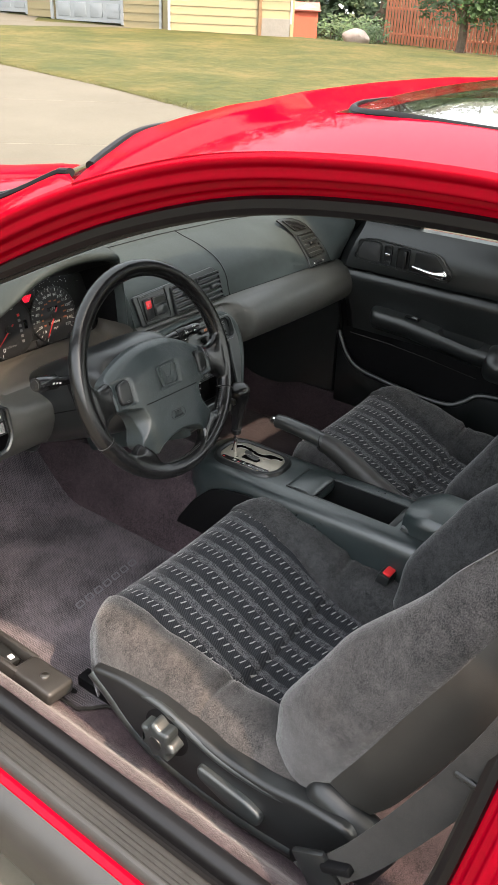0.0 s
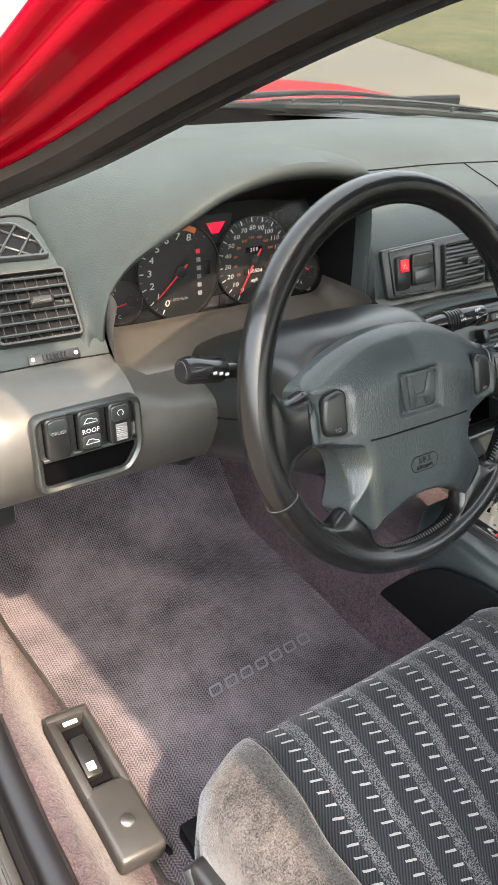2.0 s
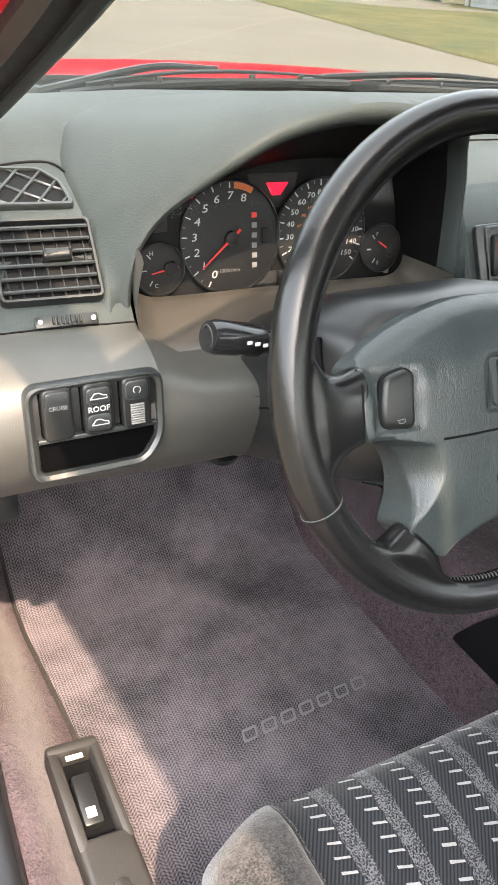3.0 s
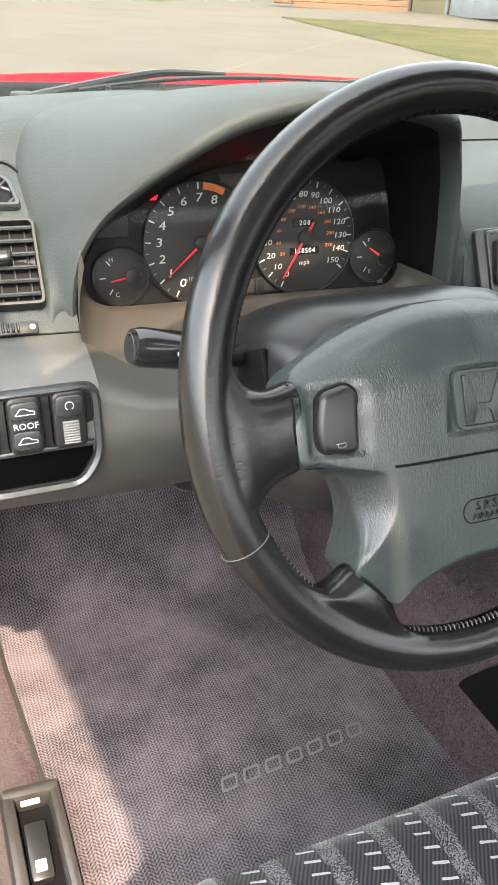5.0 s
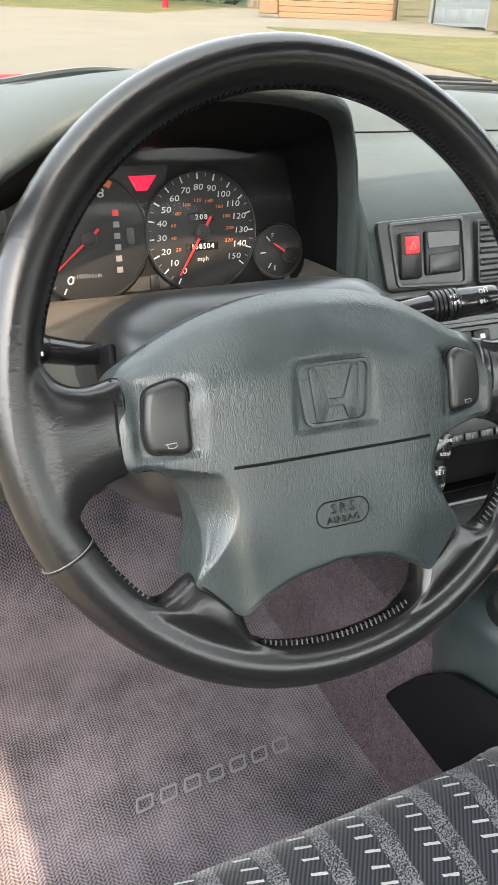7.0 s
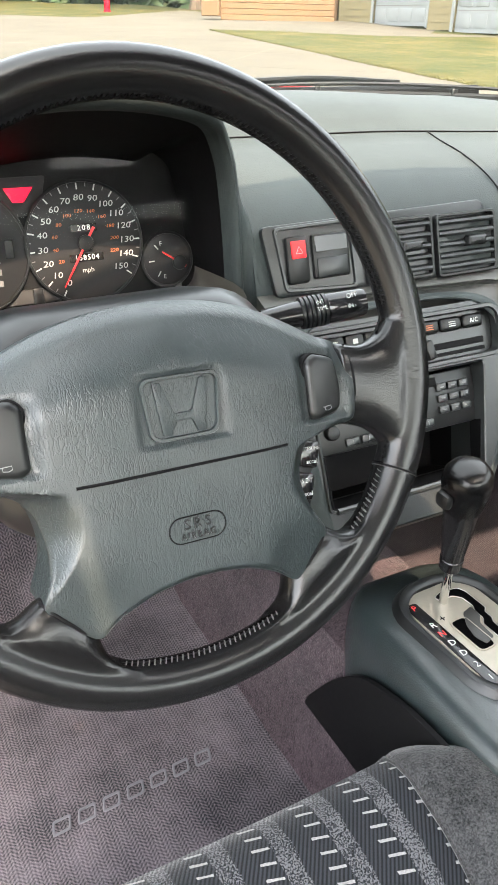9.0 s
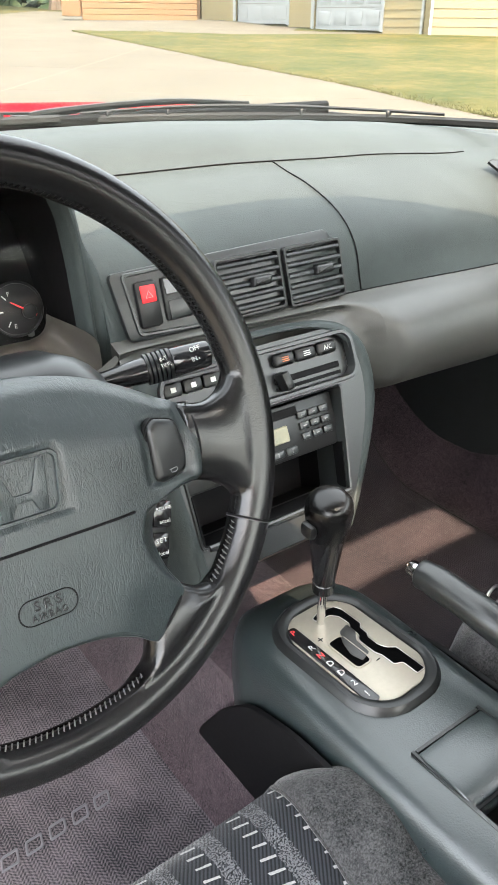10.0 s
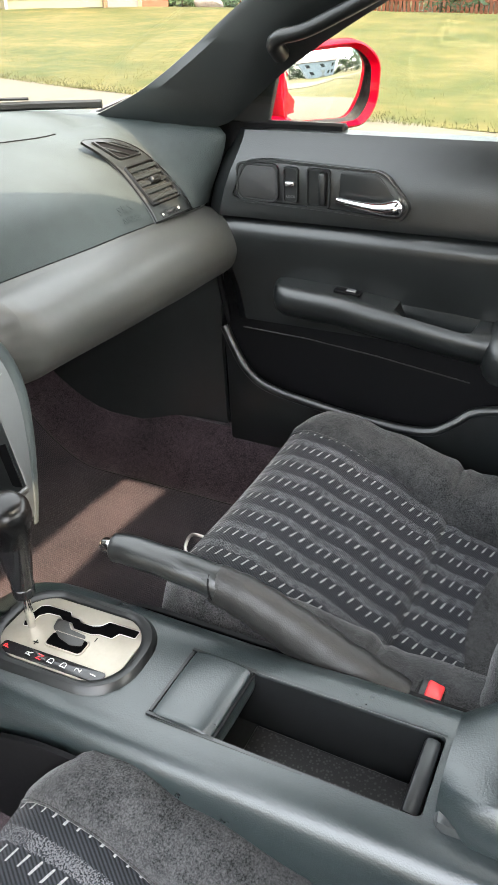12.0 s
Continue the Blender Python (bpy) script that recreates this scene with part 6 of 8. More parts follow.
part("badge_shape", plate(soften([(-0.0175, 0.0160), (-0.0125, 0.0160), (-0.0055, -0.0030), (0.0055, -0.0030), (0.0125, 0.0160), (0.0175, 0.0160), (0.0140, -0.0160), (0.0082, -0.0160), (0.0052, -0.0078), (-0.0052, -0.0078), (-0.0082, -0.0160), (-0.0140, -0.0160)], 0.0012, 2)[::-1], 0.0016, 0.0005, bm_), M_HUB, badge)
sm = WM @ pose(-0.001, -0.0825, pad_depth(0.004, -0.0825), 2)
part("airbag_mark", merge(text_bm("SRS", 0.0090, sm @ pose(0, 0.0030, 0.0007), 0.0005, 1.45), text_bm("AIRBAG", 0.0058, sm @ pose(0, -0.0040, 0.0007), 0.0005, 1.2)), M_BLACK, pad, smooth=False)
part("mark_border", tube([sm @ V(x, y, 0.0001) for x, y in rounded(0.0370, 0.0160, 0.0078, 6)], 0.0005, 5, closed=True), M_DEEP, pad)
# cruise switch on the hub beside the right limb
cr = part("cruise_switch", plate(soften([(0.078, -0.046), (0.1060, -0.0475), (0.1095, -0.0560), (0.1010, -0.0740), (0.1000, -0.0900), (0.0930, -0.1120), (0.078, -0.112)], 0.004)[::-1], 0.014, 0.002, WM @ pose(0, 0, -0.024)), M_BLACK, wheel, "black cruise control switch")
for word1, word2, u, v in (("RESUME", "accel", 0.0995, -0.0600), ("SET", "decel", 0.0930, -0.0815)):
    bt = part("cruise_button", rbox((0.0150, 0.0190, 0.006), 0.0025, 2, WM @ pose(u, v, -0.0095, 0, 0, -14)), M_GLOSSBLACK, cr)
    part("letters", merge(text_bm(word1, 0.0034 if len(word1) > 3 else 0.0046, WM @ pose(u + 0.0015, v + 0.0040, -0.0063, 0, 0, -6), 0.0001, 1.0 if len(word1) > 3 else 1.4), text_bm(word2, 0.0044, WM @ pose(u + 0.0005, v - 0.0050, -0.0063, 0, 0, -6), 0.0001)), M_WHITE, cr, smooth=False)

# steering column cowl and stalks
col = thing("steering_column", "black plastic steering column cowl with two stalks", "steering column")
rows = []
for d, w, top, bot in ((-0.030, 0.060, 0.028, -0.060), (-0.040, 0.094, 0.050, -0.080), (-0.060, 0.105, 0.062, -0.088), (-0.112, 0.108, 0.071, -0.090), (-0.16, 0.108, 0.070, -0.090), (-0.24, 0.106, 0.064, -0.090), (-0.34, 0.10, 0.050, -0.09)):
    rows.append([CM @ V(x, y + (top + bot) / 2, d) for x, y in rounded(2 * w, top - bot, 0.045, 6)])
part("cowl", loft(rows, closed=True, caps=True), M_BLACK, col)
low_c = spline([V(-0.452, 0.235, 0.792), V(-0.458, 0.245, 0.755), V(-0.452, 0.262, 0.722), V(-0.436, 0.282, 0.700)], 5)
part("lower_cover", tube(low_c, [0.034 - 0.0006 * k for k in range(len(low_c))], 14, flat=0.8, up=(0, 1, 0)), M_DASH_SMOOTH, col, "black lower column cover")
part("lower_cover", tube(spline([V(-0.405, 0.205, 0.782), V(-0.402, 0.225, 0.742), V(-0.396, 0.252, 0.712)], 5), 0.030, 14), M_BLACK, col)
part("cowl_split", tube([CM @ V(sx * 0.1075, -0.024, d) for sx in (-1,) for d in (-0.06, -0.11, -0.2)], 0.0012, 6), M_DEEP, col)
part("stalk_opening", rbox((0.006, 0.062, 0.050), 0.0025, 2, CM @ pose(-0.107, 0.006, -0.105)), M_DEEP, col)
part("key_barrel", disc(0.016, 0.04, 20, 0.002, face_m((-0.245, 0.17, 0.765), (1, -0.4, 0))), M_DASH_SMOOTH, col)
ls = part("light_stalk", tube([V(-0.440, 0.170, 0.855), V(-0.480, 0.150, 0.868), V(-0.512, 0.146, 0.878)], [0.0075, 0.0085, 0.010], 12), M_GLOSSBLACK, col, "glossy black light stalk")
part("stalk_knob", tube([V(-0.500, 0.148, 0.874), V(-0.506, 0.147, 0.876), V(-0.545, 0.142, 0.886), V(-0.551, 0.1412, 0.8875)], [0.0095, 0.0132, 0.0136, 0.0118], 18), M_GLOSSBLACK, ls)
part("knob_ring", tube([V(-0.5512, 0.1412, 0.8876) + V(0, math.cos(a), math.sin(a)) * 0.0088 for a in [2 * math.pi * k / 20 for k in range(20)]], 0.0006, 5, closed=True), M_SCUFF, ls)
part("stalk_marks", merge(*[rbox((0.004, 0.001, 0.0025), 0, 1, pose(-0.520 + 0.007 * k, 0.1315, 0.882 - 0.002 * k)) for k in range(3)]), M_WHITE, ls)
WS0, WS1 = V(-0.262, 0.1350, 0.874), V(-0.1625, 0.1085, 0.8885)
def wst(t):
    return WS0 + (WS1 - WS0) * t


ws = part("wiper_stalk", tube([V(-0.300, 0.160, 0.862), wst(0.0), wst(0.30), wst(0.42), wst(0.50)], [0.0050, 0.0060, 0.0085, 0.0098, 0.0100], 16), M_GLOSSBLACK, col, "glossy black wiper stalk")
part("wiper_sleeve", merge(*[tube([wst(0.50 + 0.034 * k), wst(0.522 + 0.034 * k)], 0.0122, 20) for k in range(6)]), M_BLACK, ws, "ribbed turning sleeve")
part("wiper_knob", tube([wst(0.69), wst(0.71), wst(0.96), wst(0.99), wst(1.0)], [0.0100, 0.0114, 0.0106, 0.0098, 0.0070], 20), M_GLOSSBLACK, ws)
tm = face_m(wst(0.84) + V(0, -0.0086, 0.0074), (0, -0.76, 0.65)) @ pose(0, 0, 0, 0, 0, 6)
part("letters", merge(text_bm("OFF", 0.0058, tm @ pose(0.001, 0.003, 0.0006), 0.0001), text_bm("INT", 0.0052, tm @ pose(-0.001, -0.0045, -0.0004), 0.0001), text_bm("INT", 0.0044, tm @ pose(-0.028, 0.0040, 0.0012), 0.0001), text_bm("TIME", 0.0044, tm @ pose(-0.028, -0.0010, 0.0010), 0.0001)), M_WHITE, ws, smooth=False)

# ---- seats ----
def insert_z(y):
    return interp(y, [(-0.52, 0.375), (-0.42, 0.378), (-0.302, 0.398), (-0.252, 0.424), (-0.15, 0.470), (-0.075, 0.499), (-0.03, 0.504)])


def seat(cx, y_shift, side, name, label):
    """A sports seat: patterned cloth inserts between velour bolsters. side: -1 when the outer side is at -x."""
    s = thing(name, label, "car seat", "front seats", at=(cx, y_shift, 0.0))
    sec = [(-0.020, 0.345, 0.3), (0.004, 0.400, 0.6), (0.014, 0.440, 0.8), (0.013, 0.470, 0.92), (0.004, 0.490, 1), (-0.012, 0.4995, 1)]
    y = -0.03
    while y > -0.50:
        dip = 0.010 * math.exp(-((y + 0.272) / 0.007) ** 2)
        sec.append((y, insert_z(y) - dip, 1))
        y -= 0.012 if abs(y + 0.272) > 0.03 else 0.005

    def hw(y):
        return interp(y, [(-0.5, 0.135), (-0.27, 0.158), (-0.12, 0.178), (0.02, 0.182)])

    def bol(y):
        return interp(y, [(-0.50, 0.075), (-0.35, 0.066), (-0.25, 0.048), (-0.12, 0.022), (-0.02, 0.010), (0.02, 0.002)])
    ins, left, right = [], [], []
    v = 0.0
    vs = []
    last = None
    for (y, z, f) in sec:
        if last is not None:
            v += math.hypot(y - last[0], z - last[1])
        last = (y, z)
        vs.append(v)
        h, b = hw(y), bol(y)
        quilt = -0.006
        ins.append([V(h * t, y - 0.004 * t * t * (f < 1), z + quilt * (1 - t * t)) for t in [k / 8 - 1 for k in range(17)]])
        fr = 0.035 * smoothstep(-0.06, 0.02, y)      # rounded front corner
        drop = 0.018 * smoothstep(-0.06, 0.01, y)
        side_pts = [(h, -0.001), (h + 0.006, 0.004 + b * 0.45), (h + 0.018, b * 0.85 + 0.004), (0.222, b + 0.006 - drop * 0.2), (0.250, b * 0.96 - drop * 0.5), (0.268 - fr * 0.4, b * 0.7 - 0.016 - drop), (0.276 - fr * 0.6, b * 0.3 - 0.045 - drop), (0.276 - fr * 0.6, -0.085), (0.268 - fr * 0.5, -0.115)]
        zf = 0.345
        side_pts = [tuple(p) for p in spline(side_pts, 3)]
        right.append([V(x, y - fr * 0.7 * smoothstep(h, 0.27, x), max(zf - 0.02, z + dz)) for x, dz in side_pts])
        left.append([V(-x, y - fr * 0.7 * smoothstep(h, 0.27, x), max(zf - 0.02, z + dz)) for x, dz in side_pts])
    bm = loft(ins)
    ob = part("seat_insert", bm, M_CLOTH, s, "patterned cloth cushion centre")
    uvmap(ob, lambda co: (co.x + 0.5, co.y))
    part("side_bolster", loft(left), M_VELOUR if side < 0 else M_VELOUR_DARK, s, "brushed grey velour side bolster")
    part("side_bolster", loft(right), M_VELOUR_DARK, s, "brushed grey velour side bolster")
    for sg in (-1, 1):
        part("piping", tube([V(sg * (hw(y) + 0.001), y, z + 0.0012) for (y, z, f) in sec[3:]], 0.0018, 6), M_VELOUR_DARK, s)
    part("cushion_base", rbox((0.50, 0.46, 0.10), 0.02, 2, pose(0, -0.25, 0.335)), M_VELOUR_DARK, s)
    # backrest: ring sections up the back
    base, eu, ef = V(0, -0.495, 0.355), V(0, -0.40, 0.9165), V(0, 0.9165, 0.40)
    rings, insb, bl, br, shell = [], [], [], [], []
    n = 40
    for k in range(n + 1):
        t = k / n
        L0 = 0.62 * t
        h = interp(t, [(0, 0.140), (0.35, 0.160), (1, 0.145)])
        w = interp(t, [(0, 0.235), (0.10, 0.262), (0.35, 0.278), (0.7, 0.262), (1, 0.215)])
        bo = interp(t, [(0, 0.035), (0.08, 0.085), (0.22, 0.112), (0.5, 0.100), (0.8, 0.055), (1, 0.03)])
        o = base + eu * L0
        insb.append([o + V(h * a, 0, 0) + ef * (0.045 - 0.008 * (1 - a * a)) for a in [q / 6 - 1 for q in range(13)]])
        prof = [(h, 0.045), (h + 0.008, 0.050 + bo * 0.35), (h + 0.026, 0.050 + bo * 0.8), (h + 0.052, 0.048 + bo), (w - 0.030, 0.045 + bo * 0.97), (w - 0.010, 0.035 + bo * 0.75), (w, 0.030 + bo * 0.45), (w - 0.002, 0.020 + bo * 0.22), (w - 0.012, 0.012 + bo * 0.12)]
        prof = [tuple(p) for p in spline(prof, 3)]
        br.append([o + V(x, 0, 0) + ef * f for x, f in prof])
        bl.append([o + V(-x, 0, 0) + ef * f for x, f in prof])
        low = 0.045 * smoothstep(0.3, 0.0, t)
        shell.append([o + V(x, 0, 0) + ef * f for x, f in ((-w + 0.010, 0.016 + bo * 0.14), (-w + 0.008, -0.010), (-w * 0.93, -0.050 + low * 0.5), (-w * 0.6, -0.078 + low), (0, -0.084 + low), (w * 0.6, -0.078 + low), (w * 0.93, -0.050 + low * 0.5), (w - 0.008, -0.010), (w - 0.010, 0.016 + bo * 0.14))])
    ob = part("back_insert", loft(insb), M_CLOTH, s, "patterned cloth backrest centre")
    uvmap(ob, lambda co: (co.x + 0.5, co.z * 1.05))
    part("back_bolster", loft(bl, caps=True), M_VELOUR if side < 0 else M_VELOUR_DARK, s, "brushed grey velour back bolster")
    part("back_bolster", loft(br, caps=True), M_VELOUR_DARK, s, "brushed grey velour back bolster")
    part("back_shell", loft(shell), M_BACKSHELL, s, "smooth grey-brown vinyl seat back")
    return s


def uvmap(ob, f):
    me = ob.data
    uv = me.uv_layers.new(name="cloth")
    # arc length down the cushion is close to y minus the fall at the front
    for lp in me.loops:
        co = me.vertices[lp.vertex_index].co
        u, v = f(co)
        if co.z < 0.48 and co.y > -0.02:
            v += (0.49 - co.z)
        uv.data[lp.index].uv = (u, v)


drv = seat(-0.352, 0.0, -1, "driver_seat", "dark sports seat with striped dash-patterned cloth and grey velour bolsters")
pas = seat(0.372, 0.048, 1, "passenger_seat", "dark sports seat with dash-patterned cloth centre beside the console")
# driver's outer plastic side cover with height knob and recline lever
TR = [(-0.045, 0.436), (-0.115, 0.452), (-0.20, 0.455), (-0.27, 0.440), (-0.34, 0.425), (-0.42, 0.424), (-0.50, 0.440), (-0.565, 0.442), (-0.60, 0.40), (-0.585, 0.33), (-0.50, 0.290), (-0.38, 0.282), (-0.26, 0.292), (-0.15, 0.330), (-0.085, 0.375)]
trim_o = soften(TR, 0.02)
SM = face_m((-0.276, 0, 0), (-1, 0, 0))      # x of the frame runs to -y


def side_pts(poly):
    return [(-a, b) for a, b in poly]


cover = part("side_cover", plate(side_pts(trim_o)[::-1], 0.030, 0.010, SM @ pose(0, 0, -0.012), 4), M_BLACK, drv, "black plastic seat side cover")
kn = []
for k in range(48):
    a = 2 * math.pi * k / 48
    r = 0.0335 + 0.0048 * math.cos(7 * a)
    kn.append((r * math.cos(a), r * math.sin(a)))
KM = SM @ pose(0.228, 0.400, 0.016)
part("knob_well", disc(0.046, 0.004, 36, 0.001, KM @ pose(0, 0, 0.001)), M_DEEP, cover)
part("height_knob", plate(kn, 0.030, 0.007, KM, 3), M_DASH_SMOOTH, drv, "black ribbed height knob")
part("knob_cap", disc(0.0135, 0.003, 24, 0.001, KM @ pose(0, 0, 0.0305)), M_BLACK, drv)
part("recline_lever", plate(side_pts(soften([(-0.300, 0.385), (-0.400, 0.375), (-0.430, 0.362), (-0.425, 0.335), (-0.36, 0.338), (-0.30, 0.360)], 0.012))[::-1], 0.016, 0.006, SM @ pose(0, 0, 0.014), 4), M_DASH_SMOOTH, drv, "grey-black recline lever")
ridge = [SM @ V(-a, b, 0.012) for a, b in ((-0.050, 0.420), (-0.090, 0.392), (-0.135, 0.352), (-0.19, 0.322), (-0.27, 0.308), (-0.38, 0.303), (-0.48, 0.312))]
part("cover_ridge", tube(spline(ridge, 4), 0.013, 12, flat=0.75, up=(1, 0, 0)), M_DASH_SMOOTH, drv)
upper = [SM @ V(-a, b, 0.012) for a, b in ((-0.14, 0.440), (-0.21, 0.446), (-0.28, 0.426), (-0.34, 0.412), (-0.42, 0.411), (-0.49, 0.422))]
part("cover_ridge", tube(spline(upper, 4), [0.005 + 0.004 * math.sin(math.pi * k / 20) for k in range(21)], 10), M_DASH_SMOOTH, drv)
part("rear_hinge_cover", rbox((0.055, 0.16, 0.13), 0.035, 4, pose(-0.255, -0.545, 0.385, 20)), M_BLACK, drv, "black hinge cover")
for sx in (-0.22, 0.20):
    part("seat_rail", rbox((0.030, 0.56, 0.028), 0.004, 2, pose(sx, -0.22, 0.282)), M_DEEP, drv)
    part("rail_bar", tube([V(sx + 0.018, 0.05, 0.272), V(sx + 0.018, -0.10, 0.275)], 0.004, 8), M_STEEL, drv)

# seat belt at the sill, with its sleeve and anchor bracket
belt = thing("seat_belt", "dark grey seat belt running from the sill to the door pillar", "seat belt")
web = [V(-0.690, -0.535, 0.370), V(-0.692, -0.575, 0.425), V(-0.695, -0.615, 0.498), V(-0.698, -0.665, 0.610), V(-0.700, -0.715, 0.735), V(-0.699, -0.75, 0.84), V(-0.69, -0.79, 1.02)]
rows = []
for i, p in enumerate(spline(web, 6)):
    rows.append([p + V(-0.001, 0.024, 0.006) * 1.0, p + V(-0.003, 0.008, 0.002), p + V(-0.003, -0.008, -0.002), p + V(-0.001, -0.024, -0.006)])
part("webbing", solid(loft(rows), 0.0016), M_BELT, belt)
part("anchor_sleeve", rbox((0.012, 0.060, 0.075), 0.005, 2, pose(-0.698, -0.555, 0.405, -34)), M_BLACK, belt, "black plastic belt sleeve")
part("anchor_cap", rbox((0.016, 0.050, 0.014), 0.004, 2, pose(-0.702, -0.582, 0.446, -34)), M_DEEP, belt)
part("guide_loop", tube([V(-0.702, -0.700, 0.735), V(-0.712, -0.745, 0.74), V(-0.69, -0.745, 0.75)], 0.004, 8), M_BLACK, belt)


def buckle(x, y, z, lean, label):
    b = thing("belt_buckle", label, "seat belt buckle", "seat belt buckles")
    m = pose(x, y, z, lean)
    part("housing", rbox((0.042, 0.028, 0.090), 0.006, 2, m @ pose(0, 0, -0.045)), M_BLACK, b)
    part("release_button", rbox((0.030, 0.018, 0.006), 0.003, 2, m @ pose(0, -0.002, 0.0015)), M_REDPRINT, b, "red release button")
    part("stem", rbox((0.030, 0.012, 0.12), 0.004, 2, m @ pose(0, 0, -0.14)), M_BLACK, b)
    return b


buckle(-0.126, -0.360, 0.480, 12, "black belt buckle with red button beside the driver's seat")
buckle(0.112, -0.302, 0.492, 14, "black belt buckle with red button beside the passenger seat")

# ---- centre console ----
con = thing("center_console", "black grained centre console between the seats", "console")
CX0, CX1 = -0.114, 0.078
cols = [(-0.118, 0.28), (-0.117, 0.40), (-0.115, 0.47), (-0.1135, 0.500), (-0.110, 0.517), (-0.103, 0.529), (-0.093, 0.5345), (-0.080, 0.536), (-0.0675, 0.536), (-0.037, 0.536), (-0.007, 0.536), (0.0225, 0.536), (0.040, 0.536), (0.055, 0.533), (0.066, 0.524), (0.074, 0.510), (0.078, 0.490), (0.080, 0.40), (0.081, 0.28)]
ysc = sorted({0.206, 0.2045, 0.200, 0.192, 0.180, 0.165, 0.148, 0.13, 0.10, 0.06, 0.02, -0.02, -0.0735, -0.11, -0.148, -0.19, -0.24, -0.29, -0.336, -0.40, -0.48, -0.56, -0.60}, reverse=True)
bm = bmesh.new()
gv = []
for y in ysc:
    f = math.sqrt(max(0.0, 1 - max(0.0, (y - 0.105) / 0.1012) ** 2))      # the nose rounds off and drops to the tunnel
    row = []
    for x, z in cols:
        xc = -0.020 + (x + 0.020) * (0.20 + 0.80 * f)
        zz = z if z < 0.45 else z - 0.050 * (1 - f) ** 1.3 + 0.010 * smoothstep(0.0, -0.40, y)
        row.append(bm.verts.new((xc, y, zz)))
    gv.append(row)
for i in range(len(ysc) - 1):
    for j in range(len(cols) - 1):
        mid = (ysc[i] + ysc[i + 1]) / 2
        if -0.336 < mid < -0.0735 and 8 <= j <= 10:
            continue
        bm.faces.new((gv[i][j], gv[i][j + 1], gv[i + 1][j + 1], gv[i + 1][j]))
bm.faces.new(gv[0])
part("body", bm, M_CONSOLE, con)
for sx, xx in ((-1, -0.124), (1, 0.086)):
    rear = -0.06 if sx < 0 else -0.56
    poly = soften([(0.205, 0.30), (0.200, 0.36), (0.150, 0.436), (0.10, 0.486), (0.03, 0.508), (rear * 0.3, 0.512), (rear, 0.512), (rear, 0.27), (0.18, 0.27)], 0.02)
    part("side_panel", plate([(-a, b) for a, b in poly], 0.006, 0.002, face_m((xx, 0, 0), (-1, 0, 0)) @ pose(0, 0, -0.003)), M_DEEP, con, "dark lower side panel")
for nm, size, at in (("bin_floor", (0.086, 0.27, 0.003), (-0.0225, -0.205, 0.462)), ("bin_wall", (0.003, 0.27, 0.078), (-0.0675, -0.205, 0.501)), ("bin_wall", (0.003, 0.27, 0.078), (0.0225, -0.205, 0.501)),
                     ("bin_wall", (0.084, 0.003, 0.078), (-0.0225, -0.338, 0.501)), ("bin_wall", (0.084, 0.003, 0.078), (-0.0225, -0.0725, 0.501))):
    part(nm, rbox(size, 0, 1, pose(*at)), M_BLACK, con)
part("bin_mat", rbox((0.080, 0.19, 0.004), 0.002, 1, pose(-0.0225, -0.24, 0.466)), M_DOTS, con, "dotted rubber bin mat")
o, i = rounded(0.096, 0.272, 0.010, 4), rounded(0.086, 0.262, 0.006, 4)
part("bin_rim", band(o, i, 0.004, 0.0015, pose(-0.0225, -0.2045, 0.5375, -1.4)), M_DASH_SMOOTH, con)
part("bin_divider", rbox((0.084, 0.016, 0.060), 0.005, 2, pose(-0.0225, -0.322, 0.512, 8)), M_BLACK, con)
# cup holder lid, padded, rounded over at its back
prof = spline([V(0, *p) for p in ((-0.0755, 0.530), (-0.0755, 0.5440), (-0.0775, 0.5465), (-0.090, 0.5485), (-0.108, 0.5495), (-0.124, 0.5488), (-0.135, 0.5460), (-0.1410, 0.5395), (-0.1425, 0.530), (-0.1390, 0.516), (-0.130, 0.510), (-0.085, 0.512))], 4, closed=True)
rows = []
for x, inset in ((-0.0450, 0.0024), (-0.0445, 0.0010), (-0.0432, 0.0002), (-0.0410, 0.0), (0.0, -0.0006), (0.0410, 0.0), (0.0432, 0.0002), (0.0445, 0.0010), (0.0450, 0.0024)):
    rows.append([V(-0.0225 + x, -0.108 + (p.y + 0.108) * (1 - inset / 0.034), 0.524 + (p.z - 0.530) * (1 - inset / 0.018)) for p in prof])
part("holder_lid", loft(rows, closed=True, caps=True), M_CONSOLE, con, "padded black holder lid")
part("lid_gap", band(rounded(0.0945, 0.0720, 0.006, 4), rounded(0.0905, 0.0660, 0.005, 4), 0.0016, 0.0002, pose(-0.0225, -0.1075, 0.5370)), M_DEEP, con, "dark gap round the lid")
# shift gate
GC = V(-0.0190, 0.057, 0.5365)
gm = pose(GC.x, GC.y, GC.z, 0.5, 0, 3) @ Matrix.Diagonal((1.08, 1.05, 1.0, 1.0))
o, i = rounded(0.110, 0.172, 0.046, 8), rounded(0.088, 0.140, 0.030, 8)
part("gate_surround", loft([[gm @ V(x * a, y * b, z) for x, y in rounded(0.110, 0.172, 0.046, 8)] for a, b, z in ((1.06, 1.04, -0.004), (1.0, 1.0, 0.004), (0.95, 0.965, 0.0075), (0.87, 0.90, 0.0080), (0.815, 0.845, 0.0055), (0.80, 0.83, 0.001))], closed=True), M_BLACK, con, "rounded black gate surround")
gate = part("gate_plate", plate(rounded(0.087, 0.142, 0.028, 8), 0.004, 0.0012, gm @ pose(0, 0, 0.0)), M_GATE, con, "satin metal shift gate plate")
